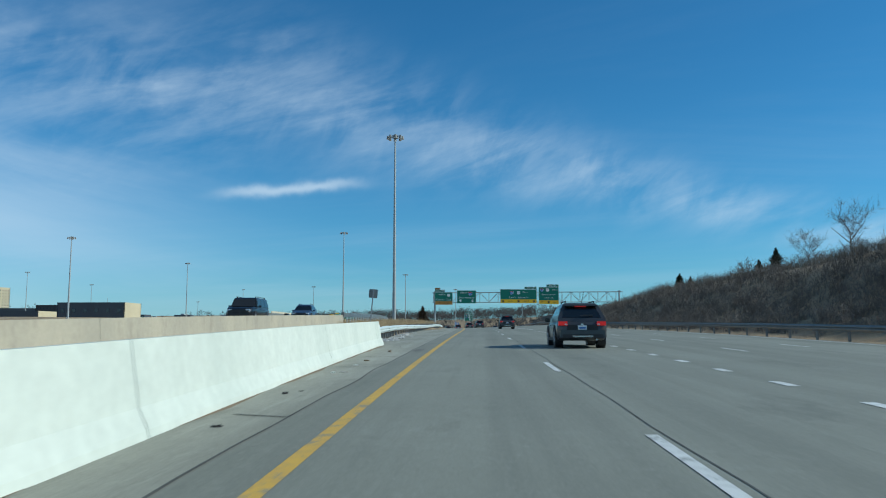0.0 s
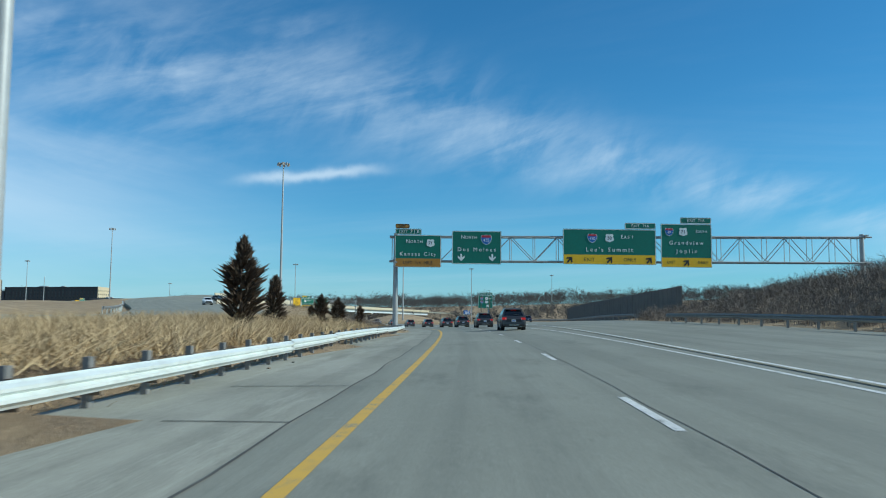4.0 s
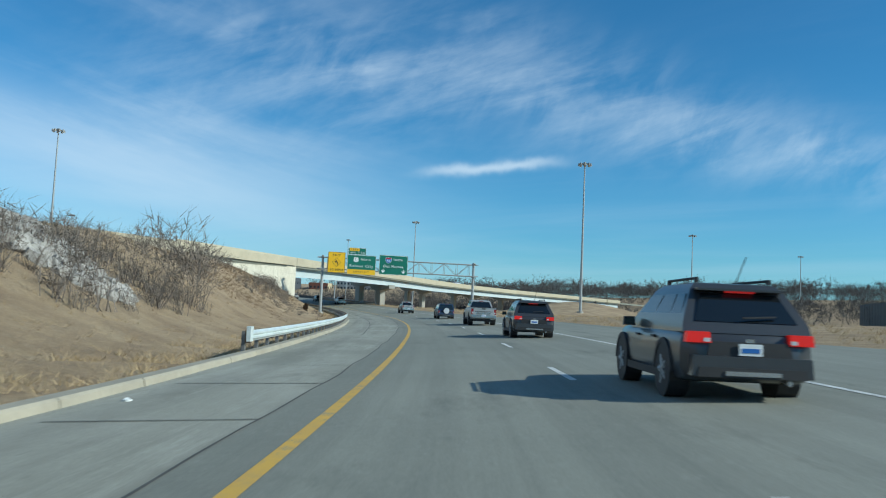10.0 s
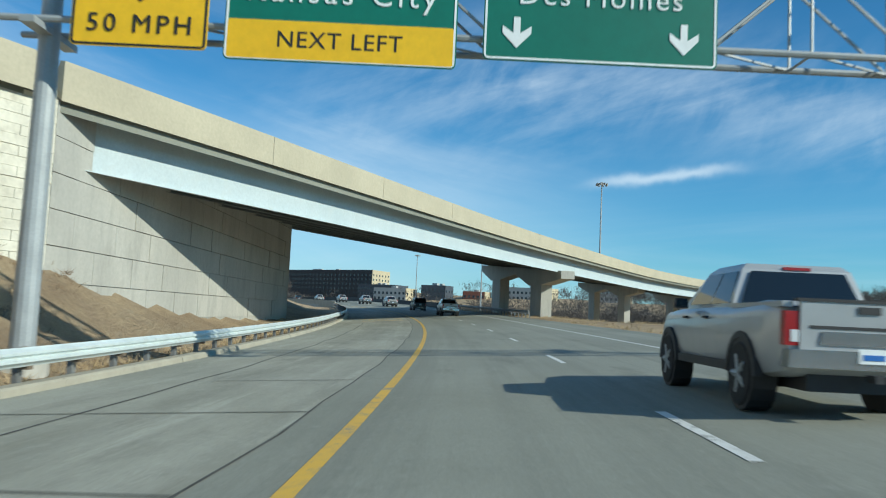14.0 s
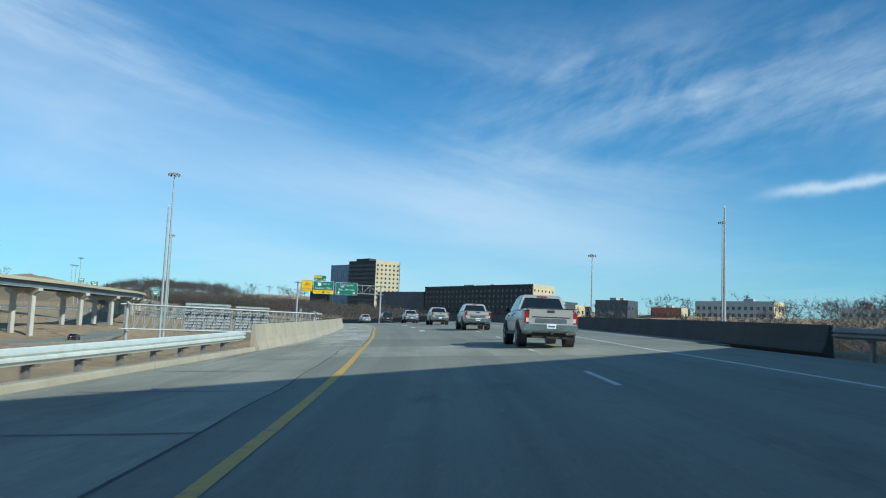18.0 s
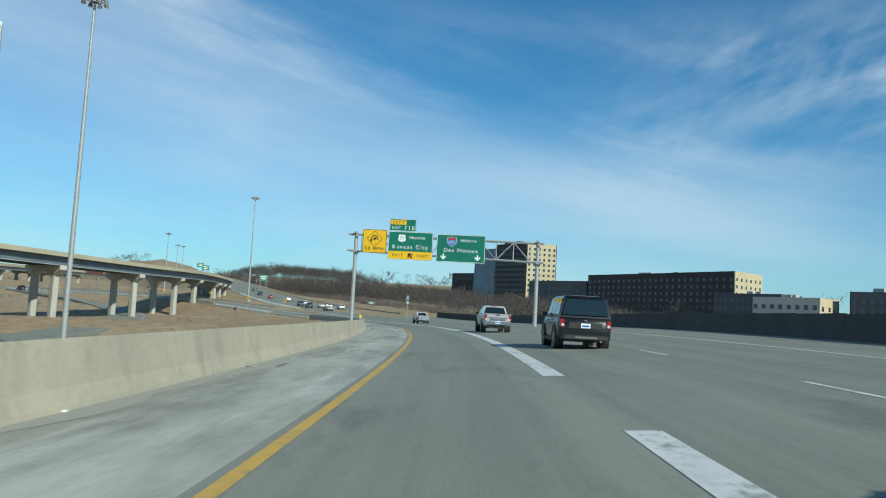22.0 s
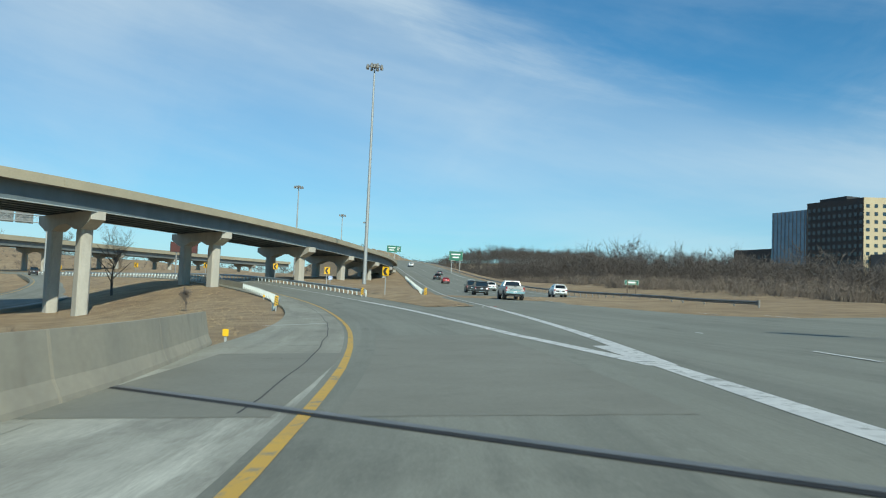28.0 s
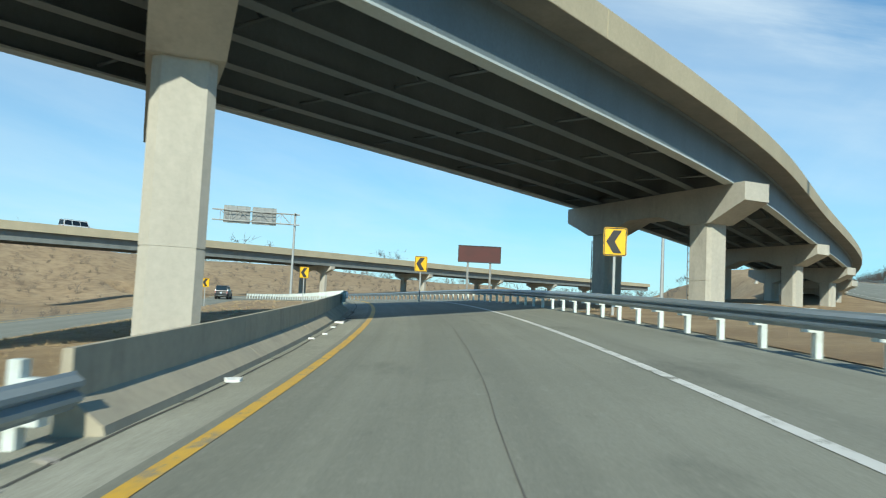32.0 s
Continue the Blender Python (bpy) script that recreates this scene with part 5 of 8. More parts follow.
def set_letters(shape, mat, m, parent, name="letter"):
    """Every character becomes a part of its own."""
    vs, fs = shape
    top = list(range(len(vs)))

    def find(i):
        while top[i] != i:
            top[i] = top[top[i]]
            i = top[i]
        return i
    for f in fs:
        for i in f[1:]:
            top[find(i)] = find(f[0])
    parts = collections.defaultdict(list)
    for f in fs:
        parts[find(f[0])].append(f)
    spans = sorted([min(vs[i][0] for f in q for i in f), max(vs[i][0] for f in q for i in f), q] for q in parts.values())
    chars = []
    for lo, hi, q in spans:
        if chars and min(hi, chars[-1][1]) - lo > 0.45 * min(hi - lo, chars[-1][1] - chars[-1][0]):
            chars[-1][1] = max(hi, chars[-1][1])
            chars[-1][2] = chars[-1][2] + q
        else:
            chars.append([lo, hi, q])
    for lo, hi, q in chars:
        g = Geo()
        order = sorted({i for f in q for i in f})
        at = {i: k for k, i in enumerate(order)}
        g.add([vs[i] for i in order], [tuple(at[i] for i in f) for f in q])
        ob = put(name, g, mat, parent, fix=False)
        ob.matrix_local = m


def lettering(text, size, mat, m, parent, squash=1.0, name="letter", spread_=1.12):
    set_letters(text_shape(text, size, squash, spread_), mat, m, parent, name)


def plate(w, h, r=0.12, t=0.03, n=4):
    """A sheet with rounded corners, centred, in the x-z plane."""
    out = []
    for cx, cz, a0 in ((w / 2 - r, h / 2 - r, 0), (-w / 2 + r, h / 2 - r, 90), (-w / 2 + r, -h / 2 + r, 180), (w / 2 - r, -h / 2 + r, 270)):
        out += [(cx + r * math.cos(radians(a0 + 90 * k / n)), cz + r * math.sin(radians(a0 + 90 * k / n))) for k in range(n + 1)]
    q = len(out)
    g = Geo()
    return g.add([(x, y, z) for y in (-t / 2, t / 2) for x, z in out], [tuple(range(q)), tuple(range(2 * q - 1, q - 1, -1))] + [(i, q + i, q + (i + 1) % q, (i + 1) % q) for i in range(q)])


def ring(w, h, r, b, t=0.008):
    """A border line just inside a plate's edge."""
    def path(w_, h_, r_):
        out = []
        for cx, cz, a0 in ((w_ / 2 - r_, h_ / 2 - r_, 0), (-w_ / 2 + r_, h_ / 2 - r_, 90), (-w_ / 2 + r_, -h_ / 2 + r_, 180), (w_ / 2 - r_, -h_ / 2 + r_, 270)):
            out += [(cx + r_ * math.cos(radians(a0 + 22.5 * k)), cz + r_ * math.sin(radians(a0 + 22.5 * k))) for k in range(5)]
        return out
    a, c = path(w, h, r), path(w - 2 * b, h - 2 * b, max(r - b, 0.02))
    q = len(a)
    vs = [(x, y, z) for y in (-t, t) for x, z in a + c]
    fs = []
    for i in range(q):
        j = (i + 1) % q
        fs += [(i, j, q + j, q + i), (2 * q + i, 3 * q + i, 3 * q + j, 2 * q + j), (i, 2 * q + i, 2 * q + j, j), (q + i, q + j, 3 * q + j, 3 * q + i)]
    return Geo().add(vs, fs)


def flat(points, t=0.012):
    """A flat shape from an outline in the x-z plane."""
    q = len(points)
    return Geo().add([(x, y, z) for y in (-t, 0) for x, z in points], [tuple(range(q)), tuple(range(2 * q - 1, q - 1, -1))] + [(i, q + i, q + (i + 1) % q, (i + 1) % q) for i in range(q)])


def shift(geo, x, y, z, turn=0.0, k=1.0):
    c, s = math.cos(radians(turn)), math.sin(radians(turn))
    geo.v = [(k * (a * c - b * s) + x, w + y, k * (a * s + b * c) + z) for a, w, b in geo.v]
    return geo


ARROW = [(-0.10, 0.5), (0.10, 0.5), (0.10, 0.02), (0.42, 0.24), (0.42, 0.02), (0.0, -0.42), (-0.42, 0.02), (-0.42, 0.24), (-0.10, 0.02)]
INTER = [(0, -0.5), (-0.3, -0.32), (-0.46, -0.05), (-0.48, 0.15), (-0.40, 0.40), (-0.2, 0.36), (0, 0.42), (0.2, 0.36), (0.40, 0.40), (0.48, 0.15), (0.46, -0.05), (0.3, -0.32)]
ROUTE = [(0, -0.5), (-0.22, -0.38), (-0.44, -0.34), (-0.5, -0.1), (-0.40, 0.15), (-0.46, 0.36), (-0.30, 0.48), (0, 0.42), (0.30, 0.48), (0.46, 0.36), (0.40, 0.15), (0.5, -0.1), (0.44, -0.34), (0.22, -0.38)]


def shield(kind, number, x, z, size, board):
    """A route marker: blue and red, or white with black figures."""
    if kind == "interstate":
        mk = put("route_marker", shift(flat(INTER, 0.02), x, -0.02, z, 0, size * 1.05), "sign_white", board, "blue and red interstate shield")
        put("shield_field", shift(flat([(a * 0.92, b * 0.92) for a, b in INTER], 0.008), x, -0.042, z, 0, size * 1.05), "sign_blue", board)
        put("shield_band", shift(flat([(-0.38, 0.36), (0.38, 0.36), (0.43, 0.16), (-0.43, 0.16)], 0.008), x, -0.052, z, 0, size * 1.05), "sign_red", board)
        lettering(number, size * 0.44, "sign_white", Matrix.Translation((x, -0.055, z - 0.09 * size)), board, 0.86, "figure", 1.0)
    else:
        mk = put("route_marker", shift(flat(ROUTE, 0.02), x, -0.02, z, 0, size), "sign_white", board, "white route shield with black figures")
        lettering(number, size * 0.60, "sign_black", Matrix.Translation((x, -0.045, z)), board, 0.86, "figure", 1.0)


def panel(parent, name, x0, x1, z0, z1, mat, y=-0.76, edge="sign_white", label="", ribs=True, bar=0.0, bar_mat=None):
    """A sign board from x0 to x1 and z0 to z1 in its gantry's frame, with border, stiffeners and, if asked, a coloured strip below."""
    w, h = x1 - x0, z1 - z0
    ob = put(name, plate(w, h), mat, parent, label)
    ob.matrix_local = Matrix.Translation(((x0 + x1) / 2, y, (z0 + z1) / 2))
    put("border", shift(ring(w - 0.05, h - 0.05, 0.1, 0.045), 0, -0.018, 0), edge, ob)
    if bar:
        put("strip", shift(plate(w - 0.14, bar - 0.06, 0.05, 0.012), 0, -0.022, -h / 2 + bar / 2 + 0.015), bar_mat, ob)
    if ribs:
        for k in range(max(2, int(w / 1.3))):
            xx = -w / 2 + w * (k + 0.5) / max(2, int(w / 1.3))
            put("stiffener", Geo().box((xx, 0.10, 0), (0.09, 0.14, h * 0.96)), "galv_dull", ob)
        put("sign_back", Geo().box((0, 0.02, 0), (w - 0.06, 0.012, h - 0.06)), "sign_back", ob)
    return ob


def fit_shape(words, size, width):
    """Writing of a given letter size, spaced out to a given width."""
    reach = lambda sh: max(v[0] for v in sh[0]) - min(v[0] for v in sh[0])
    one, two = reach(text_shape(words, size, 1.0, 1.0)), reach(text_shape(words, size, 1.0, 1.3))
    gap = 1.0 + 0.3 * (width - one) / (two - one)
    sh = text_shape(words, size, 1.0, max(1.0, min(gap, 1.6)))
    k = width / reach(sh)
    mid_x = 0.5 * (max(v[0] for v in sh[0]) + min(v[0] for v in sh[0]))
    return [((v[0] - mid_x) * k, v[1], v[2]) for v in sh[0]], sh[1]


def text_on(board, words, x, z, size, mat="sign_white", width=0.0):
    sh = fit_shape(words, size, width) if width else text_shape(words, size, 0.92, 1.12)
    set_letters(sh, mat, Matrix.Translation((x, -0.028, z)), board)


def caps_on(board, words, x, z, size, mat="sign_white", width=0.0):
    """A word whose first letter is taller, set close and centred at x."""
    one = text_shape(words[0], size, 1.0)
    rest = fit_shape(words[1:], size * 0.80, width - 0.75 * size) if width else text_shape(words[1:], size * 0.80, 0.92)
    (a0, a1), (b0, b1) = ((min(v[0] for v in q[0]), max(v[0] for v in q[0])) for q in (one, rest))
    gap = size * 0.10
    left = x - 0.5 * ((a1 - a0) + gap + (b1 - b0))
    set_letters(one, mat, Matrix.Translation((left - a0, -0.028, z)), board)
    set_letters(rest, mat, Matrix.Translation((left + (a1 - a0) + gap - b0, -0.028, z - size * 0.07)), board)


def gantry(a, u, length, z_low, z_top, label, n_bays, depth=1.1, r=0.16, posts=(True, True), name="sign_gantry", mat="galvanised", x_left=-0.9, post_x=0.0, lean=False):
    """A four-chord truss on round posts. a: its left end on plan; u: unit vector to its right."""
    m = Matrix(((u[0], -u[1], 0, a[0]), (u[1], u[0], 0, a[1]), (0, 0, 1, 0), (0, 0, 0, 1)))
    root = base(name, m, label, "sign gantry")
    zl, zr = z_low
    hl, hr = z_top
    lo = lambda x: zl + (zr - zl) * x / length
    hi = lambda x: hl + (hr - hl) * x / length
    for nm, zz, y in (("lower_chord", lo, -depth / 2), ("lower_chord", lo, depth / 2), ("upper_chord", hi, -depth / 2), ("upper_chord", hi, depth / 2)):
        put(nm, Geo().rod((x_left, y, zz(x_left)), (length + 0.7, y, zz(length + 0.7)), r * 0.5, n=8), mat, root)
    for k in range(n_bays + 1):
        x = 0.8 + (length - 1.6) * k / n_bays
        for y in (-depth / 2, depth / 2):
            br = Geo()
            br.rod((x, y, lo(x)), (x, y, hi(x)), r * 0.22, n=5)
            if k < n_bays:
                x2 = 0.8 + (length - 1.6) * (k + 1) / n_bays
                br.rod((x, y, hi(x) if k % 2 or lean else lo(x)), (x2, y, lo(x2) if k % 2 or lean else hi(x2)), r * 0.25, n=5)
            put("brace", br, mat, root)
        for zz in (lo, hi):
            br = Geo()
            br.rod((x, -depth / 2, zz(x)), (x, depth / 2, zz(x)), r * 0.2, n=5)
            if k < n_bays:
                x2 = 0.8 + (length - 1.6) * (k + 1) / n_bays
                br.rod((x, -depth / 2, zz(x)), (x2, depth / 2, zz(x2)), r * 0.2, n=5)
            put("cross_brace", br, mat, root)
    for on, x in zip(posts, (post_x, length)):
        if on:
            w = m @ Vector((x, 0, 0))
            gz = land(w.x, w.y)
            road_z = min(gz, lo(x) - 2)
            pst = put("post", Geo().rod((x, 0, road_z - 0.5), (x, 0, hi(x) + 0.35), 0.27, 0.20, 14), mat, root)
            put("footing", Geo().rod((x, 0, road_z - 0.8), (x, 0, road_z + 0.35), 0.55, 0.55, 14), "pier_concrete", pst)
            put("saddle", Geo().box((x, 0, lo(x) - 0.16), (0.30, depth + 0.9, 0.14)), mat, pst)
            put("saddle", Geo().box((x, 0, hi(x) + 0.14), (0.30, depth + 0.9, 0.14)), mat, pst)
    return root


# first gantry: four guide signs
g1 = gantry((-28.6, 194.3), (0.9782, 0.2079), 47.6, (8.25, 8.55), (10.6, 11.1), "long steel truss gantry carrying green guide signs", 20, post_x=1.15, x_left=0.55)
p = panel(g1, "guide_sign", 1.05, 5.5, 7.65, 10.75, "sign_green", bar=0.85, bar_mat="sign_orange", label="green guide sign with a faded orange strip")
caps_on(p, "NORTH", -0.35, 0.92, 0.50, width=1.55), shield("us", "71", 1.2, 0.78, 0.78, p)
text_on(p, "Kansas City", 0, -0.30, 0.52, width=3.45), text_on(p, "LEFT  1/4  MILE", 0, -1.14, 0.42, "sign_black", width=2.8)
p = panel(g1, "exit_tab", 1.1, 3.6, 10.78, 11.35, "sign_green", ribs=False, label="small green exit tab")
text_on(p, "EXIT", -0.5, 0, 0.34, width=0.8), text_on(p, "71B", 0.6, 0, 0.46, width=0.85)
p = panel(g1, "exit_tab", 1.1, 2.45, 11.37, 11.8, "sign_orange", ribs=False, edge="sign_black", label="small faded orange tab")
text_on(p, "LEFT", 0, 0, 0.30, "sign_black")
p = panel(g1, "guide_sign", 6.55, 11.3, 8.0, 11.2, "sign_green", label="green pull-through guide sign")
caps_on(p, "NORTH", -0.75, 1.0, 0.50, width=1.5), shield("interstate", "435", 0.92, 0.80, 1.05, p), text_on(p, "Des Moines", 0, -0.20, 0.54, width=3.65)
for x in (-1.5, 1.5):
    put("arrow", shift(flat(ARROW), x, -0.02, -1.0, 0, 0.78), "sign_white", p)
p = panel(g1, "guide_sign", 17.3, 26.45, 8.1, 11.55, "sign_green", bar=0.95, bar_mat="sign_yellow", label="wide green guide sign with a yellow exit-only strip")
shield("interstate", "470", -1.7, 0.85, 0.95, p), shield("us", "50", 0.0, 0.85, 0.85, p), caps_on(p, "EAST", 1.75, 0.98, 0.52, width=1.35), text_on(p, "Lee's Summit", 0, -0.30, 0.58, width=4.6)
for x in (-3.9, 0.0, 3.9):
    put("arrow", shift(flat(ARROW), x, -0.03, -1.26, 140, 0.8), "sign_black", p)
text_on(p, "EXIT", -2.0, -1.26, 0.46, "sign_black", 1.05), text_on(p, "ONLY", 2.0, -1.26, 0.46, "sign_black", 1.25)
p = panel(g1, "exit_tab", 23.4, 26.45, 11.58, 12.2, "sign_green", ribs=False, label="small green exit tab")
text_on(p, "EXIT  71A", 0, 0, 0.40)
p = panel(g1, "guide_sign", 26.95, 32.0, 7.9, 12.15, "sign_green", bar=0.95, bar_mat="sign_yellow", label="tall green guide sign with a yellow exit-only strip")
shield("interstate", "49", -1.7, 1.35, 0.85, p), shield("us", "71", -0.3, 1.35, 0.85, p), caps_on(p, "SOUTH", 1.5, 1.4, 0.42)
text_on(p, "Grandview", 0, 0.25, 0.55, width=3.4), text_on(p, "Joplin", 0, -0.55, 0.55, width=2.1)
text_on(p, "EXIT", -1.55, -1.65, 0.40, "sign_black"), text_on(p, "ONLY", 1.6, -1.65, 0.40, "sign_black")
put("arrow", shift(flat(ARROW), 0, -0.03, -1.65, 140, 0.8), "sign_black", p)
p = panel(g1, "exit_tab", 28.9, 32.0, 12.18, 12.8, "sign_green", ribs=False, label="small green exit tab")
text_on(p, "EXIT  71A", 0, 0, 0.40)

g1.location.z -= 0.35


def advisory(root, x0, x1, z0, z1, kind, words):
    b = panel(root, "warning_sign", x0, x1, z0, z1, "sign_yellow", edge="sign_black", label="yellow advisory speed sign with a black diamond")
    h = z1 - z0
    top = 0.0 if kind == "curve" else 0.28
    d = 0.76 if kind == "curve" else 0.92
    dia = lambda k: [(0, k), (-k, 0), (0, -k), (k, 0)]
    mk = put("diamond", shift(flat(dia(d), 0.008), 0, -0.024, top), "sign_black", b)
    put("diamond_field", shift(flat(dia(d - 0.06), 0.008), 0, -0.034, top), "sign_yellow", b)
    if kind == "curve":
        put("arrow", shift(flat([(0.10, -0.35), (0.26, -0.35), (0.26, 0.05), (0.05, 0.22), (0.10, 0.36), (-0.32, 0.20), (-0.12, -0.10), (-0.06, 0.05), (0.10, -0.05)], 0.01), -0.02, -0.044, top), "sign_black", b)
        text_on(b, "EXIT", 0, h / 2 - 0.55, 0.56, "sign_black", 1.3)
    else:
        arc = [(0.42 * math.cos(radians(a)), 0.42 * math.sin(radians(a))) for a in range(-20, 201, 20)] + [(0.31 * math.cos(radians(a)), 0.31 * math.sin(radians(a))) for a in range(200, -21, -20)]
        put("arrow", shift(flat(arc, 0.01), 0, -0.044, top), "sign_black", b)
        put("arrow_head", shift(flat([(-0.58, 0.0), (-0.20, 0.02), (-0.40, -0.28)], 0.01), 0, -0.044, top - 0.12), "sign_black", b)
        put("truck", shift(flat([(-0.12, -0.14), (0.16, -0.04), (0.22, 0.18), (-0.04, 0.20), (-0.16, 0.02)], 0.01), 0, -0.044, top - 0.02), "sign_black", b)
    text_on(b, words, 0, -h / 2 + 0.48, 0.56, "sign_black", 2.15)


# second gantry
g2 = gantry((-115.5, 410.9), (0.828, 0.560), 26.1, (7.75, 7.75), (9.65, 9.75), "steel truss gantry with yellow and green signs before the overpass", 11)
advisory(g2, 0.8, 3.65, 7.15, 10.6, "curve", "50 MPH")
p = panel(g2, "guide_sign", 4.0, 8.85, 7.0, 10.3, "sign_green", bar=0.88, bar_mat="sign_yellow", label="green guide sign with a yellow strip")
shield("us", "71", -0.95, 0.84, 0.88, p), caps_on(p, "NORTH", 0.70, 0.92, 0.54, width=1.65), text_on(p, "Kansas City", 0, -0.18, 0.66, width=3.95), text_on(p, "NEXT LEFT", 0, -1.2, 0.50, "sign_black", 2.6)
p = panel(g2, "exit_tab", 4.1, 7.1, 10.33, 11.5, "sign_green", ribs=False, label="green left exit tab with a yellow plaque")
put("plaque", shift(plate(1.7, 0.46, 0.05, 0.012), -0.45, -0.022, 0.26), "sign_yellow", p)
text_on(p, "LEFT", -0.45, 0.26, 0.44, "sign_black", 1.2), text_on(p, "EXIT", -0.65, -0.28, 0.38, width=0.9), text_on(p, "71B", 0.72, -0.28, 0.52, width=1.0)
p = panel(g2, "guide_sign", 9.4, 14.3, 7.25, 10.55, "sign_green", label="green pull-through guide sign with two arrows")
shield("interstate", "435", -0.88, 0.82, 1.10, p), caps_on(p, "NORTH", 0.75, 0.92, 0.54, width=1.5), text_on(p, "Des Moines", 0, -0.24, 0.62, width=3.4)
for x in (-1.75, 1.75):
    put("arrow", shift(flat(ARROW), x, -0.02, -1.08, 0, 0.72), "sign_white", p)

# third gantry, on the bridge
g3 = gantry((-339.0, 609.5), (0.650, 0.760), 21.0, (12.0, 11.6), (13.9, 13.75), "steel truss gantry with signs standing on the bridge", 10)
advisory(g3, 0.95, 3.75, 11.8, 14.5, "loop", "50 MPH")
p = panel(g3, "guide_sign", 3.95, 9.1, 11.2, 14.4, "sign_green", bar=0.95, bar_mat="sign_yellow", label="green guide sign with a yellow exit-only strip")
shield("us", "71", -1.0, 0.82, 0.92, p), caps_on(p, "NORTH", 0.76, 0.92, 0.56, width=1.75), text_on(p, "Kansas City", 0, -0.16, 0.68, width=4.1)
text_on(p, "EXIT", -1.4, -1.12, 0.48, "sign_black", 1.2), text_on(p, "ONLY", 1.4, -1.12, 0.48, "sign_black", 1.35)
put("arrow", shift(flat(ARROW), 0, -0.03, -1.12, 220, 0.8), "sign_black", p)
p = panel(g3, "exit_tab", 4.0, 7.1, 14.43, 15.85, "sign_green", ribs=False, label="green left exit tab with a yellow plaque")
put("plaque", shift(plate(1.8, 0.5, 0.05, 0.012), -0.5, -0.022, 0.3), "sign_yellow", p)
text_on(p, "LEFT", -0.5, 0.3, 0.48, "sign_black", 1.3), text_on(p, "EXIT", -0.72, -0.32, 0.42, width=1.0), text_on(p, "71B", 0.78, -0.32, 0.58, width=1.15)
p = panel(g3, "guide_sign", 9.55, 15.1, 11.15, 14.3, "sign_green", label="green pull-through guide sign with two arrows")
shield("interstate", "435", -1.05, 0.78, 1.15, p), caps_on(p, "NORTH", 0.85, 0.90, 0.56, width=1.75), text_on(p, "Des Moines", 0, -0.24, 0.66, width=3.85)
for x in (-1.95, 1.95):
    put("arrow", shift(flat(ARROW), x, -0.02, -1.02, 0, 0.75), "sign_white", p)
# gantry over the lower road, seen from behind
g4 = gantry((-262.8, 561.0), (-0.25, -0.968), 25, (2.15, 2.05), (4.95, 5.15), "steel sign gantry over the lower road, seen from behind", 19, depth=1.5, r=0.20, name="sign_gantry_below", lean=True)
for x0, x1, z0, z1 in ((6.3, 11.0, 2.1, 5.55), (11.7, 17.7, 1.9, 5.7)):
    p = panel(g4, "guide_sign", x0, x1, z0, z1, "sign_green", label="back of a guide sign with grey stiffeners")
    for k in range(9):
        put("stringer", Geo().box((0, 0.19, -(z1 - z0) / 2 + (k + 0.5) * (z1 - z0) / 9), (x1 - x0, 0.03, 0.10)), "galvanised", p)
# far gantry on the overpass beyond the ramp
g5 = gantry((-648.5, 596.3), (0.39, -0.921), 15, (21.0, 21.0), (23.0, 23.0), "sign gantry beyond the far overpass, seen from behind", 7, name="far_sign_gantry", posts=(True, False))
p = panel(g5, "guide_sign", 3.6, 8.2, 20.6, 24.0, "sign_green", label="back of a guide sign")
p = panel(g5, "guide_sign", 8.6, 13.6, 20.6, 24.0, "sign_green", label="back of a guide sign")

# ---- high-mast lights ----
def high_mast(x, y, z, h, lamps=8, label="tall galvanised high-mast light with a ring of floodlights", bare=False, r=0.34):
    root = base("high_mast_light", Matrix.Translation((x, y, z)), label, "street light", "high-mast lights")
    put("footing", Geo().rod((0, 0, -1.0), (0, 0, 0.3), 0.7, 0.7, 14), "pier_concrete", root)
    n = 3
    for k in range(n):
        a, b = h * k / n, h * (k + 1) / n
        put("pole_section", Geo().rod((0, 0, a + (0.25 if k == 0 else 0)), (0, 0, b), r * (1 - 0.6 * k / n), r * (1 - 0.6 * (k + 1) / n), 12), "galvanised", root, smooth=True)
    put("base_plate", Geo().rod((0, 0, 0.3), (0, 0, 0.36), 0.55, 0.55, 12), "galv_dull", root)
    if bare:
        put("tip_light", Geo().rod((0, 0, h), (0, 0, h + 0.35), 0.10, 0.06, 8), "sign_white", root)
        return root
    hub = put("lamp_ring", Geo().rod((0, 0, h - 0.55), (0, 0, h + 0.1), 0.42, 0.36, 12), "galv_dull", root)
    rg = Geo()
    pts = [(1.0 * math.cos(2 * math.pi * k / 16), 1.0 * math.sin(2 * math.pi * k / 16), h - 0.25) for k in range(16)]
    for k in range(16):
        rg.rod(pts[k], pts[(k + 1) % 16], 0.05, n=5)
    put("ring_tube", rg, "galv_dull", hub)
    for k in range(lamps):
        a = 2 * math.pi * k / lamps + 0.2
        c, s_ = math.cos(a), math.sin(a)
        lm = put("floodlight", Geo().rod((0.45 * c, 0.45 * s_, h - 0.25), (1.15 * c, 1.15 * s_, h - 0.25), 0.05, n=5).rod((1.30 * c, 1.30 * s_, h - 0.70), (1.30 * c, 1.30 * s_, h - 0.10), 0.29, 0.16, 8), "galv_dull", root)
        put("lens", Geo().rod((1.30 * c, 1.30 * s_, h - 0.74), (1.30 * c, 1.30 * s_, h - 0.70), 0.25, 0.27, 8), "sign_white", lm)
    return root


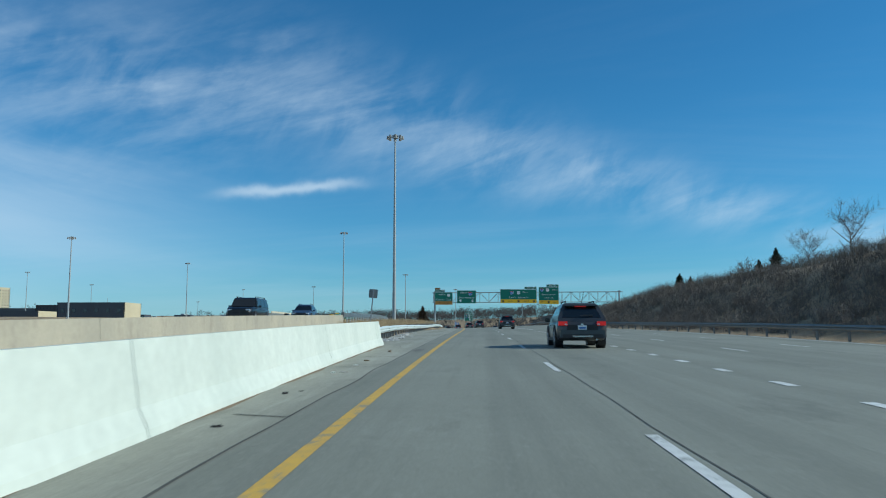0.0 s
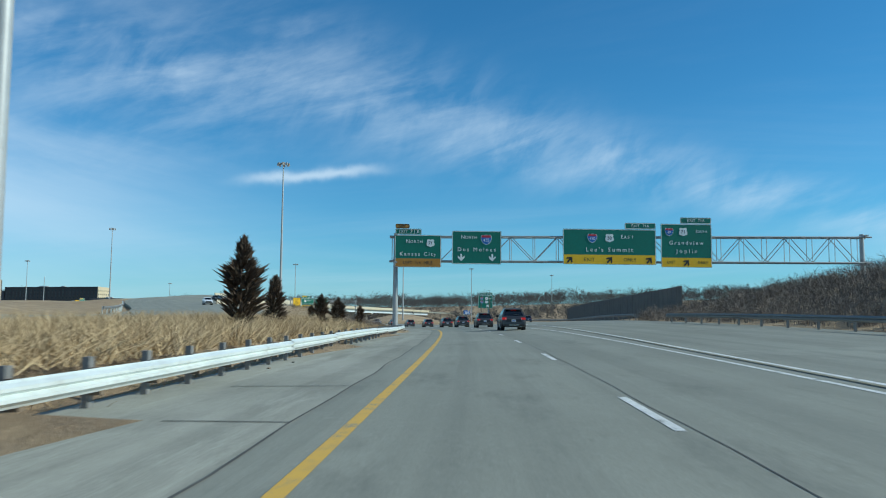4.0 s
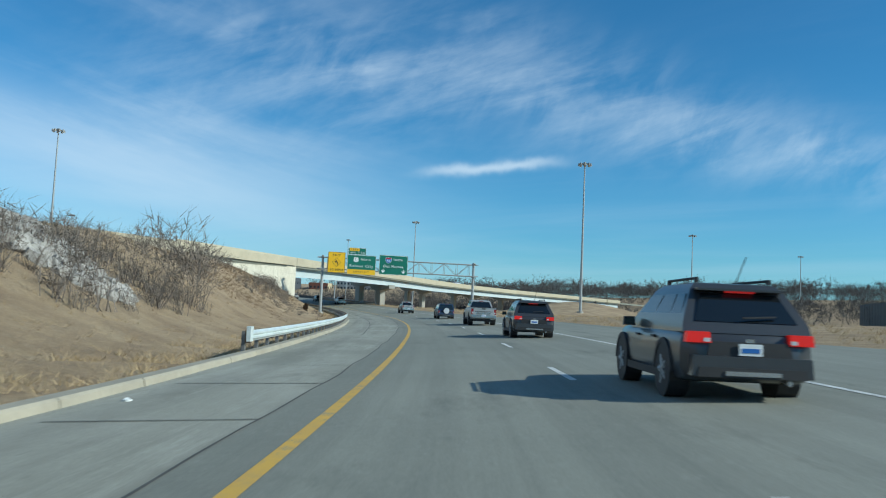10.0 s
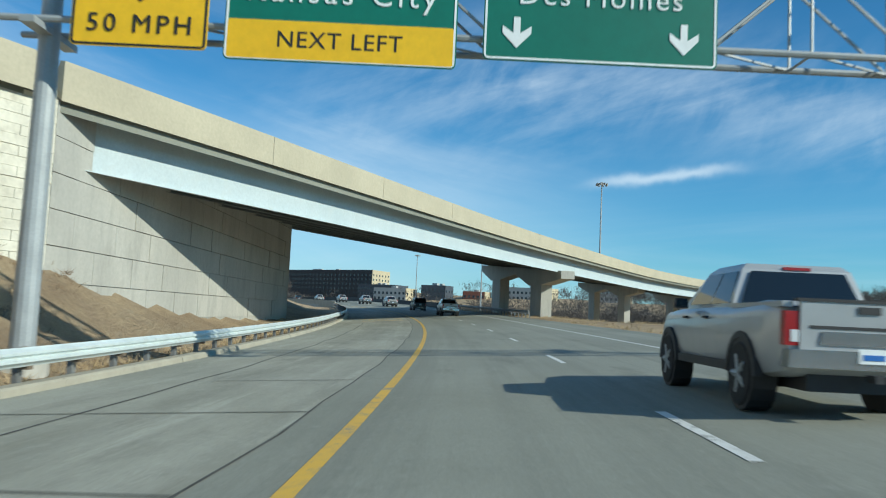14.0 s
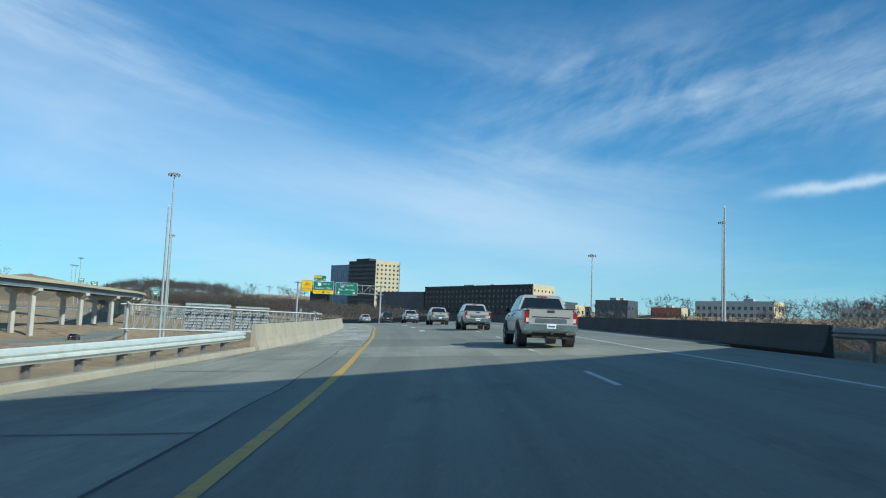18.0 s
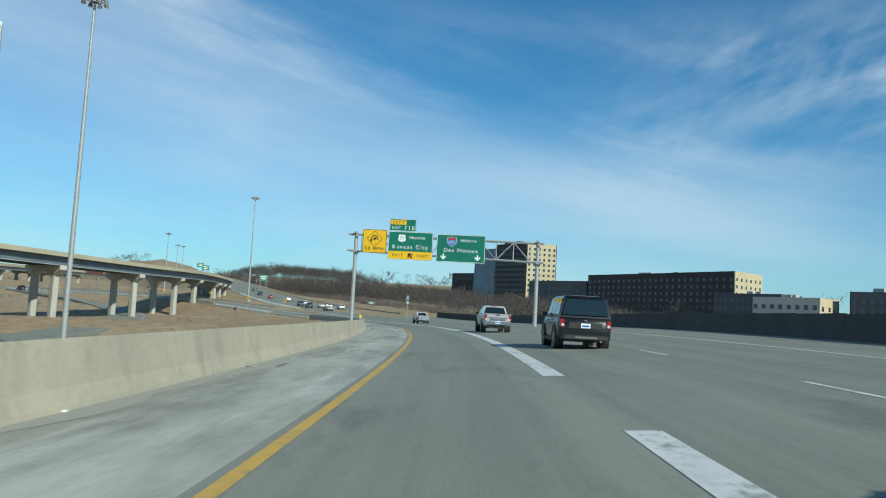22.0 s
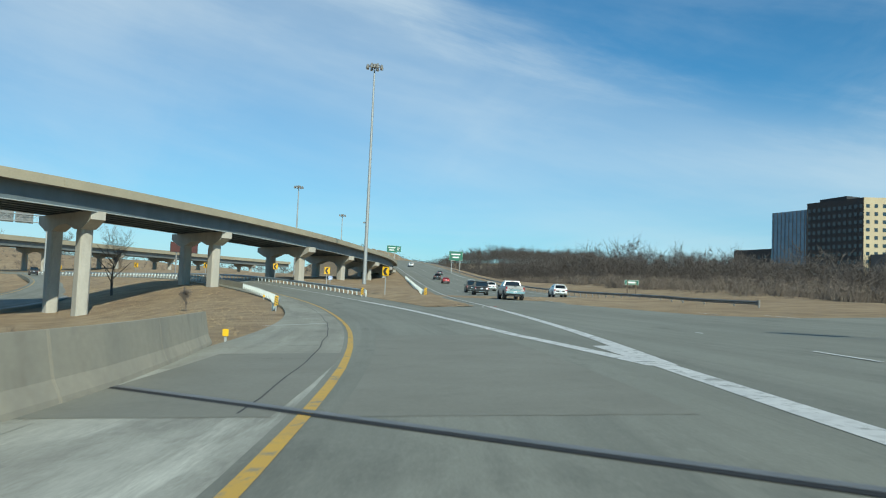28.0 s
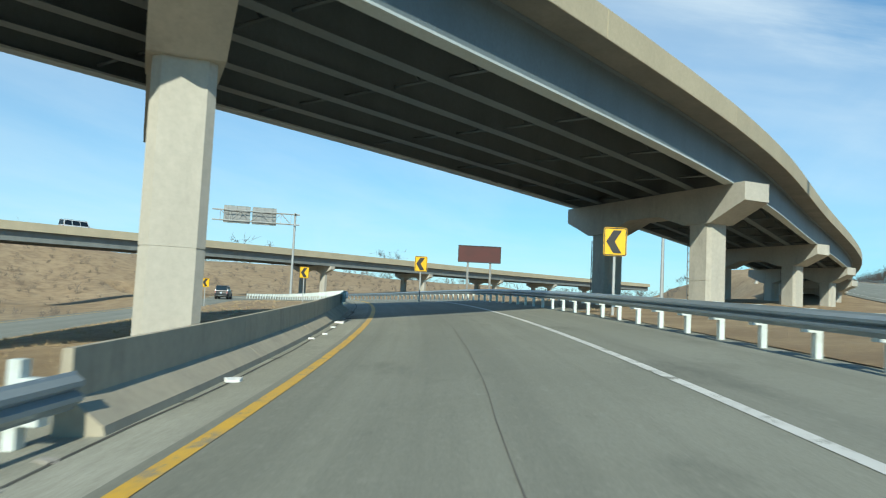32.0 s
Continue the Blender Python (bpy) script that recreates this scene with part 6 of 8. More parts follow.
for x, y, top in ((-27.0, 139.4, 36.0), (-77.6, 298.0, 39.4), (-207, 438, 41.5), (-84.4, 471.4, 36.2), (-72.3, 628.7, 36.1), (-175.5, 585.8, 36.4), (-353.3, 581.5, 39.1),
                  (-332, 727.2, 31.5), (-532.1, 666.8, 43.8), (-644.9, 666.1, 37.0), (-725, 692.3, 37.3), (-24.4, 799.4, 41.6), (-300, 760, 45), (-470, 560, 44),
                  (-800, 716, 42), (-560, 500, 44), (-160, 250, 33), (-330, 470, 40)):
    z = land(x, y)
    high_mast(x, y, z, top - z)
for x, y, top in ((-234.2, 627.6, 26.8), (-333.6, 571.4, 27.8)):
    z = land(x, y)
    high_mast(x, y, z, top - z, bare=True, label="tall bare steel mast with a small tip light")


# ---- signs on posts ----
def post_sign(place, w, h, z0, mat, label, category="road sign", posts=1, edge="sign_white", name="road_sign", back=False, lean=0.0):
    root = base(name, place @ pose(0, 0, 0, 0, lean, 0), label, category)
    for k in range(posts):
        x = 0 if posts == 1 else (-w * 0.3 + w * 0.6 * k / (posts - 1))
        put("post", Geo().box((x, 0.06, (z0 + h) / 2 - 0.2), (0.08 if posts == 1 else 0.14, 0.06 if posts == 1 else 0.16, z0 + h + 0.4)), "galvanised" if posts == 1 else "wood_post", root)
    b = put("board", plate(w, h, min(0.08, w / 6), 0.02), mat, root)
    b.matrix_local = Matrix.Translation((0, 0, z0 + h / 2))
    if edge:
        put("border", shift(ring(w - 0.03, h - 0.03, 0.06, 0.03), 0, -0.012, 0), edge, b)
    put("sign_back", Geo().box((0, 0.014, 0), (w - 0.04, 0.006, h - 0.04)), "sign_back", b)
    return root, b


def facing(x, y, z, deg):
    """A pose whose front looks back along a heading of deg."""
    return pose(x, y, z, 0, 0, deg)


post_sign(facing(-13.2, 58.7, land(-13.2, 58.7), 185), 0.66, 0.66, 2.3, "sign_back", "grey back of a square sign on a leaning post", edge=None, lean=-5)
r_, b = post_sign(facing(-28.0, 284.5, land(-28.0, 284.5), 16), 3.0, 2.6, 3.55, "sign_green", "green exit direction sign on two steel posts", posts=2, name="exit_sign")
shield("interstate", "470", -0.75, 0.72, 0.62, b), shield("us", "50", 0.25, 0.72, 0.60, b), shield("interstate", "49", -0.75, -0.02, 0.62, b), shield("us", "71", 0.25, -0.02, 0.60, b)
caps_on(b, "EAST", 1.02, 0.72, 0.36, width=0.75), caps_on(b, "SOUTH", 1.02, -0.02, 0.36, width=0.80)
put("arrow", shift(flat(ARROW), 0.45, -0.03, -0.8, 140, 0.75), "sign_white", b)
tb = put("exit_tab", plate(2.65, 0.62, 0.06, 0.02), "sign_green", r_)
tb.matrix_local = Matrix.Translation((0.17, 0, 3.55 + 2.6 + 0.33))
text_on(tb, "EXIT", -0.55, 0, 0.40, width=0.95), text_on(tb, "71A", 0.65, 0, 0.50, width=0.95)
put("border", shift(ring(2.61, 0.58, 0.06, 0.03), 0, -0.012, 0), "sign_white", tb)
r_, b = post_sign(facing(-35.6, 314.2, land(-35.6, 314.2), 18), 1.65, 1.0, 2.55, "sign_blue", "blue roadside notice board with pale lettering bars", name="notice_sign")
for k in range(3):
    put("text_bar", shift(plate(1.2 - 0.2 * (k % 2), 0.10, 0.02, 0.008), 0, -0.016, 0.12 - 0.2 * k), "sign_white", b)
put("logo_patch", shift(plate(0.5, 0.16, 0.03, 0.01), 0.4, -0.016, 0.34), "sign_yellow", b)
r_, b = post_sign(facing(-28.4, 295.8, land(-28.4, 295.8), 17), 0.5, 2.0, 2.0, "sign_green", "tall narrow green location marker on a thin post", name="location_marker")
shield("interstate", "435", 0, 0.1, 0.36, b)
for k, z in enumerate((0.7, -0.4, -0.75)):
    put("text_bar", shift(plate(0.32, 0.16, 0.02, 0.008), 0, -0.016, z), "sign_white", b)
for x, y, hd, hi in ((-479.6, 659.2, 60, 1.9), (-503.4, 656.5, 92, 1.5), (-526.5, 651.6, 100, 1.4), (-548, 641, 108, 1.3), (-564, 628, 116, 1.3), (-579, 612, 124, 1.3)):
    r_, b = post_sign(facing(x, y, ROAD.at(892).z - 0.1 if x > -485 else land(x, y), hd), 0.78, 0.95, hi + 0.75, "sign_yellow", "yellow chevron sign with a black arrow on a steel post", edge="sign_black", name="chevron_sign")
    put("chevron", shift(flat([(0.22, 0.38), (-0.06, 0.38), (-0.30, 0.0), (-0.06, -0.38), (0.22, -0.38), (-0.02, 0.0)], 0.01), 0, -0.018, 0), "sign_black", b)
    tagged(r_, group="chevrons on the ramp")
r_, b = post_sign(facing(-503.0, 656.9, land(-503.0, 656.9), 92), 0.55, 0.5, 1.55, "sign_blue", "small blue sign below a chevron", name="blue_marker")
for z in (0.1, -0.1):
    put("text_bar", shift(plate(0.34, 0.1, 0.02, 0.008), 0, -0.016, z), "sign_white", b)
r_, b = post_sign(facing(-512.5, 706, land(-512.5, 706), 72), 2.2, 0.75, 1.5, "sign_green", "wide green sign by the woods' edge", posts=2, name="road_sign")
put("text_bar", shift(plate(1.5, 0.26, 0.04, 0.008), 0, -0.016, 0), "sign_white", b)
r_, b = post_sign(facing(-414.3, 662.3, land(-414.3, 662.3), 74), 0.65, 1.8, 7.3 - land(-414.3, 662.3), "sign_green", "tall green route marker panel on a thin post", name="route_panel")
shield("interstate", "435", 0, 0.5, 0.5, b)
lettering("71", 0.36, "sign_white", Matrix.Translation((0, -0.03, -0.1)), b)
put("text_bar", shift(plate(0.4, 0.2, 0.04, 0.008), 0, -0.016, -0.6), "sign_white", b)
# overhead signs far along the through road
for s, d, z in ((MAIN_0 + 250, -19, 4.6), (MAIN_0 + 350, -2, 5.0), (MAIN_0 + 440, -14, 5.0)):
    q = MAIN.place(s, d, 0)
    r_, b = post_sign(q, 5.0, 3.4, z, "sign_green", "distant green guide sign on tall posts", posts=2, name="guide_sign")
    for k in range(2):
        put("text_bar", shift(plate(3.4 - k, 0.45, 0.05, 0.008), 0, -0.016, 0.6 - 1.1 * k), "sign_white", b)
    for x in (-1.5, 1.5):
        put("post", Geo().box((x, 0.06, z / 2), (0.18, 0.18, z)), "galvanised", r_)
# billboard beyond the far overpass
r_ = base("billboard", pose(-640, 634, land(-640, 634), 0, 0, 100), "dark red-brown billboard on two posts, seen from its shaded side", "billboard")
zb = 17.4 - land(-640, 634)
put("board", Geo().box((0, 0, zb - 1.5), (7.6, 0.35, 3.0)), "board_red", r_)
put("frame", shift(ring(7.6, 3.0, 0.08, 0.14, 0.24), 0, 0, zb - 1.5), "sign_black", r_)
for x in (-2, 2):
    put("post", Geo().box((x, 0.1, (zb - 3) / 2), (0.35, 0.35, zb - 2.6)), "galv_dull", r_)
# yellow hazard plate and post tops
for q in (ROAD.place(869.4, 5.45), ROAD.place(892.2, -5.0), MAIN.place(MAIN_0 + 40.2, 2.75)):
    r_, b = post_sign(q, 0.28, 0.72, 0.25, "sign_yellow", "yellow and black striped hazard marker at the rail's end", edge=None, name="hazard_marker")
    for k in range(4):
        put("stripe", shift(flat([(-0.14, 0.0), (-0.14, 0.08), (0.14, -0.07), (0.14, -0.15)], 0.008), 0, -0.014, 0.27 - 0.17 * k), "sign_black", b)
for s, d in ((708, 5.15), (836, 5.6), (893, 4.75)):
    post_sign(ROAD.place(s, d, 0.0 if s > 830 else 0.92), 0.18, 0.22, 0.12, "sign_yellow", "small yellow delineator plate", edge=None, name="delineator")

# ---- plants ----
class Cloud:
    """Many thin triangles for twigs, needles and blades, gathered with numpy."""

    def __init__(self):
        self.v, self.f, self.n = [], [], 0

    def tris(self, p):
        """p: (n, 3, 3) corner places."""
        n = len(p)
        self.v.append(np.asarray(p, float).reshape(-1, 3))
        self.f.append(np.arange(3 * n).reshape(-1, 3) + self.n)
        self.n += 3 * n
        return self

    def blades(self, a, b, w, r):
        """Tapered slips from a to b (n, 3), w wide at the root."""
        d = b - a
        side = np.cross(d, r.normal(size=d.shape))
        side /= np.linalg.norm(side, axis=1)[:, None] + 1e-9
        w = np.broadcast_to(np.asarray(w, float).reshape(-1, 1), (len(a), 1))
        return self.tris(np.stack([a - side * w / 2, a + side * w / 2, b], 1))

    def arrays(self):
        return np.concatenate(self.v), np.concatenate(self.f)


def np_mesh(name, v, f, mat):
    me = bpy.data.meshes.new(name)
    me.vertices.add(len(v))
    me.vertices.foreach_set("co", v.astype(np.float32).ravel())
    me.loops.add(3 * len(f))
    me.loops.foreach_set("vertex_index", f.astype(np.int32).ravel())
    me.polygons.add(len(f))
    me.polygons.foreach_set("loop_start", np.arange(0, 3 * len(f), 3, dtype=np.int32))
    me.update(calc_edges=True)
    me.materials.append(M[mat])
    return me


def scatter(name, protos, places, mat, label, category):
    """places: (x, y, z, scale, turn, proto) rows; one mesh of kind stuff."""
    vs, fs, n = [], [], 0
    for x, y, z, k, a, q in places:
        v, f = protos[int(q) % len(protos)]
        c, s = math.cos(a), math.sin(a)
        w = np.empty_like(v)
        w[:, 0] = (v[:, 0] * c - v[:, 1] * s) * k + x
        w[:, 1] = (v[:, 0] * s + v[:, 1] * c) * k + y
        w[:, 2] = v[:, 2] * k + z
        vs.append(w)
        fs.append(f + n)
        n += len(v)
    return tagged(new(name, np_mesh(name, np.concatenate(vs), np.concatenate(fs), mat)), label, category, kind="stuff")


def bare_crown(seed, h=12.0, wide=4.0, limbs=9, twigs=150, low=0.25, tw=0.05, thick=0.2):
    """A leafless tree: trunk and limbs as thin wedges, twigs as slips; returns wood arrays."""
    r = np.random.RandomState(seed)
    c = Cloud()
    top = np.array([r.uniform(-0.5, 0.5), r.uniform(-0.5, 0.5), h * 0.82])
    for k in range(3):
        a = 2.1 * k
        o = np.array([math.cos(a), math.sin(a), 0]) * thick
        o2 = np.array([math.cos(a + 2.1), math.sin(a + 2.1), 0]) * thick
        c.tris([[o, o2, top]])
    ends, roots = [], []
    for k in range(limbs):
        t = r.uniform(low, 0.8)
        p0 = top * t
        a = 2.4 * k + r.uniform(-0.5, 0.5)
        reach = wide * (1.1 - 0.6 * t) * r.uniform(0.6, 1.1)
        p1 = p0 + np.array([math.cos(a) * reach, math.sin(a) * reach, (h - p0[2]) * r.uniform(0.4, 0.85)])
        c.blades(np.array([p0, p0]), np.array([p1, p1]), thick * 0.8, r)
        for _ in range(3):
            u = r.uniform(0.3, 0.95)
            q0 = p0 + (p1 - p0) * u
            q1 = q0 + (p1 - p0) * r.uniform(0.2, 0.5) + r.normal(0, 0.10 * h, 3) * (1, 1, 0.6)
            c.blades(np.array([q0]), np.array([q1]), thick * 0.35, r)
            roots.append(q0), ends.append(q1)
        roots.append(p0), ends.append(p1)
    roots, ends = np.array(roots), np.array(ends)
    i = r.randint(0, len(roots), twigs)
    u = r.uniform(0.25, 1.0, (twigs, 1))
    a = roots[i] + (ends[i] - roots[i]) * u
    d = (ends[i] - roots[i]) * 0.18 + r.normal(0, 0.075 * h, (twigs, 3)) + np.array([0, 0, 0.03 * h])
    c.blades(a, a + d, tw, r)
    return c.arrays()


def brush(seed, h=2.0, wide=1.2, n=60, tw=0.03):
    """A leafless shrub: stems fanning out from the ground with side twigs."""
    r = np.random.RandomState(seed)
    c = Cloud()
    a = np.c_[r.normal(0, wide * 0.25, (n // 3, 2)), np.full(n // 3, -0.1)]
    b = a + np.c_[r.normal(0, wide * 0.40, (n // 3, 2)), r.uniform(0.6, 1.0, n // 3) * h]
    c.blades(a, b, tw * 1.3, r)
    i = r.randint(0, len(a), n - n // 3)
    p = a[i] + (b[i] - a[i]) * r.uniform(0.25, 0.95, (len(i), 1))
    c.blades(p, p + r.normal(0, 0.20, (len(i), 3)) * h * (1, 1, 0.7) + (0, 0, 0.14 * h), tw, r)
    return c.arrays()


def tuft(seed, h=0.45, wide=0.25, n=12, tw=0.03):
    r = np.random.RandomState(seed)
    a = np.c_[r.normal(0, wide * 0.4, (n, 2)), np.full(n, -0.05)]
    b = a + np.c_[r.normal(0, wide, (n, 2)), r.uniform(0.5, 1.0, n) * h]
    return Cloud().blades(a, b, tw, r).arrays()


def along(line, n, s0, s1, d0, d1, seed, k0, k1, protos, clear=None, sink=0.0):
    """Random rooted places in a strip beside a line."""
    r = np.random.RandomState(seed)
    s, d = r.uniform(s0, s1, n), r.uniform(0, 1, n)
    if callable(d0):
        d = np.array([d0(q) + (d1(q) - d0(q)) * u for q, u in zip(s, d)])
    else:
        d = d0 + (d1 - d0) * d
    p = np.array([line.at(q, e)[:] for q, e in zip(s, d)])
    z = terrain(p[:, 0], p[:, 1])
    out = np.c_[p[:, 0], p[:, 1], z - sink, r.uniform(k0, k1, n), r.uniform(0, 6.28, n), r.randint(0, protos, n)]
    if clear is not None:
        out = out[clear(out[:, 0], out[:, 1])]
    return out


def off_roads(x, y, lines=((ROAD, 24), (MAIN, 24), (OVER, 15), (FLY, 10), (FAR, 10))):
    ok = np.ones(len(x), bool)
    for line, w in lines:
        for k in range(0, len(line.s), 4):
            ok &= (x - line.x[k]) ** 2 + (y - line.y[k]) ** 2 > w * w
    return ok


LOWER = Curve([(-255, 470, 0), (-300, 500, 0), (-345, 545, 0), (-400, 585, 0), (-450, 608, 0), (-505, 618, 0), (-560, 615, 0), (-620, 600, 0)])
LOWER.z = LOWER.smooth(LOWER.s, terrain(LOWER.x, LOWER.y)) + 0.25
ribbon("lower_road", LOWER, 2, len(LOWER.s) * 2 - 6, 4.6, -4.6, "concrete_road", "grey concrete road on the low ground under the flyover")
stripe(LOWER, 4, len(LOWER.s) * 2 - 10, 3.9, 0.14, "yellow_paint", "yellow edge line of the lower road", "edge_line", 0.012)
stripe(LOWER, 4, len(LOWER.s) * 2 - 10, -3.9, 0.14, "white_paint", "white edge line of the lower road", "edge_line", 0.012)

T_FAR = [bare_crown(k, 12, 5.0, 8, 140, 0.04, 0.18, 0.05) for k in range(7)]
T_MID = [bare_crown(20 + k, 10, 3.6, 13, 230, 0.10, 0.10, 0.04) for k in range(7)]
B_SET = [brush(k, 2.2, 1.5, 70, 0.040) for k in range(6)]
G_SET = [tuft(k) for k in range(6)]
S_SET = [tuft(30 + k, 0.85, 0.50, 16, 0.028) for k in range(6)]
open_ground = lambda x, y: off_roads(x, y) & off_roads(x, y, ((LOWER, 12),))
main_woods = along(MAIN, 1800, MAIN_0 - 20, MAIN_0 + 560, -40, -150, 11, 0.85, 1.25, 7, open_ground, 0.5)
main_woods[:, 3] *= np.interp(main_woods[:, 0], [-640, -560, -440], [1.0, 0.78, 0.58])
woods = np.concatenate([main_woods, along(ROAD, 1500, 575, 860, -46, -165, 12, 0.52, 0.84, 7, open_ground, 0.5)])
patch = 0.5 + 0.9 * hum(woods[:, 0], woods[:, 1], 60, 9)
woods[:, 3] *= np.clip(0.72 + 0.42 * patch, 0.6, 1.2)
scatter("woods", T_MID, woods, "twig", "dense leafless brown winter woods beyond the parapet", "woods")
scatter("undergrowth", B_SET, along(MAIN, 900, MAIN_0, MAIN_0 + 420, -36, -46, 13, 0.7, 1.5, 6, open_ground, 0.2), "twig_grey", "grey-brown leafless brush at the edge of the woods", "brush")
nr = np.random.RandomState(6)
hx, hy = nr.uniform(-330, 260, 2300), nr.uniform(640, 1000, 2300)
ok = open_ground(hx, hy) & (side_of(ROAD, hx, hy, 6)[2] > 95) & ~((hx < -290) & (hy > 815) & (hy < 920))
hx, hy = hx[ok], hy[ok]
scatter("hill_woods", T_FAR, np.c_[hx, hy, terrain(hx, hy) - 0.5, nr.uniform(0.72, 1.15, len(hx)) * np.clip(0.9 + 0.6 * hum(hx, hy, 80, 2), 0.5, 1.4), nr.uniform(0, 6.28, len(hx)), nr.randint(0, 7, len(hx))], "twig_far", "leafless woods covering the rise ahead", "woods")
r = np.random.RandomState(5)
ang, rad_ = r.uniform(0, 6.283, 4900), r.uniform(0, 1, 4900) ** 0.6 * 850 + 230
fx, fy = -260 + np.cos(ang) * rad_ * 1.25, 380 + np.sin(ang) * rad_
_, _, fd = side_of(ROAD, fx, fy, 6)
keep = (fd > 190) & (side_of(MAIN, fx, fy, 6)[2] > 170) & open_ground(fx, fy) & ~((fx < -480) & (fx > -840) & (fy > 860) & (fy < 1000)) & ~((fx < -330) & (fx > -470) & (fy > 800) & (fy < 900)) & ~((fx > -480) & (fx < -250) & (fy > 470) & (fy < 620))
fx, fy = fx[keep], fy[keep]
rows = np.c_[fx, fy, terrain(fx, fy) - 0.5, r.uniform(0.8, 1.35, len(fx)), r.uniform(0, 6.28, len(fx)), r.randint(0, 7, len(fx))]
rows[:, 3] *= np.clip(0.85 + 0.5 * hum(fx, fy, 90, 4), 0.5, 1.3) * np.where((fx > -130) & (fy < 760), 0.6, 1.0)
scatter("far_woods", T_FAR, rows, "twig_far", "bare brown woods on the far hills", "woods")
# brushy hillside by the right guardrail
scatter("hillside_brush", B_SET, along(ROAD, 3900, -120, 215, -21.5, -47, 14, 0.5, 1.05, 6, None, 0.15), "twig_grey", "dense grey-brown bare brush on the shaded hillside", "brush")
scatter("hilltop_thicket", T_MID, along(ROAD, 120, -120, 170, -46, -75, 15, 0.20, 0.40, 7, None, 0.4), "twig_grey", "bare saplings along the hilltop", "thicket")
scatter("exit_bank_brush", B_SET, along(ROAD, 420, 212, 268, -40, -60, 16, 0.5, 1.0, 6, None, 0.15), "twig", "low bare brush on the bank behind the exit", "brush")
# left side: tall straw grass, brush and weeds
edge_l = lambda s: (L_EDGE(s) if s < 206 else KERB(s) + 0.5) + 0.5
scatter("straw_grass", S_SET, along(ROAD, 6200, 58, 172, lambda s: 6.4, lambda s: 15.5, 17, 0.6, 1.15, 6), "straw", "tall straw-coloured dead grass behind the guardrail", "grass")
scatter("verge_grass", G_SET, along(ROAD, 5200, 35, 480, edge_l, lambda s: edge_l(s) + 3.0, 18, 0.4, 1.0, 6), "straw", "short dry grass tufts along the kerb", "grass")
scatter("brown_grass", G_SET, np.concatenate([along(ROAD, 1500, 190, 360, lambda s: edge_l(s) + 2.5, lambda s: 24.0, 31, 0.25, 0.6, 6), along(ROAD, 7000, 362, 446, lambda s: edge_l(s) + 1.0, lambda s: 22.0, 33, 0.25, 0.75, 6)]), "dead_grass", "brown dead grass on the bank", "grass")
scatter("slope_grass", G_SET, along(ROAD, 5200, 170, 360, lambda s: edge_l(s) + 2.0, lambda s: 24.0, 19, 0.25, 0.6, 6), "straw", "dry tufted grass on the bank", "grass")
scatter("bank_brush", B_SET, np.concatenate([along(ROAD, 110, 318, 346, 12.5, 20, 20, 0.35, 0.95, 6), along(ROAD, 22, 346, 395, lambda s: 19.0, lambda s: 27.0, 21, 0.2, 0.5, 6), along(ROAD, 45, 395, 430, lambda s: 15.0, lambda s: 27.0 - (s - 395) * 0.3, 46, 0.3, 0.8, 6), along(ROAD, 60, 280, 320, 15, 24, 30, 0.2, 0.5, 6), along(ROAD, 70, 186, 206, 6.4, 11, 22, 0.2, 0.5, 6), along(ROAD, 26, 412, 432, 16.5, 19, 32, 0.5, 1.0, 6),
                                              along(ROAD, 14, 205, 300, 7, 22, 23, 0.15, 0.35, 6), along(ROAD, 150, 385, 440, lambda s: 9.5, lambda s: 19.0 - max(0, s - 400) * 0.1, 45, 0.15, 0.45, 6)]), "twig_grey", "grey leafless brush on the left bank", "brush")
scatter("bank_saplings", T_MID, along(ROAD, 12, 341, 353, 12.5, 17.5, 41, 0.28, 0.46, 7, None, 0.2), "twig_grey", "thin leafless saplings on the left bank", "saplings")
scatter("ridge_thicket", T_MID, along(FAR, 420, 40, 440, 34, 120, 43, 0.18, 0.34, 7, open_ground, 0.3), "twig_grey", "bare thicket on the ridge beyond the far overpass", "thicket")
scatter("ridge_brush", B_SET, along(FAR, 420, 40, 440, 16, 80, 44, 0.4, 1.0, 6, open_ground, 0.2), "twig_grey", "leafless brush below the far overpass", "brush")
scatter("right_verge_grass", G_SET, along(ROAD, 2600, 330, 560, -11.6, -34, 24, 0.4, 1.0, 6, lambda x, y: off_roads(x, y, ((EXIT, 9),))), "straw", "dry grass on the ground between the roads", "grass")
scatter("ramp_grass", G_SET, np.concatenate([along(ROAD, 2600, 835, 960, 6.0, 20, 25, 0.12, 0.38, 6), along(ROAD, 500, 900, 1010, -6.5, -13, 26, 0.12, 0.4, 6), along(ROAD, 900, 930, 1060, 5, 30, 27, 0.2, 0.5, 6)]), "straw", "short dead grass and weeds round the ramp", "grass")
scatter("low_brush", B_SET, np.concatenate([along(ROAD, 120, 850, 1050, 14, 50, 28, 0.3, 0.7, 6, open_ground), along(FLY, 160, 60, 330, -11, -40, 29, 0.3, 0.6, 6, open_ground)]), "twig_grey", "scattered bare weeds on the low ground", "brush")


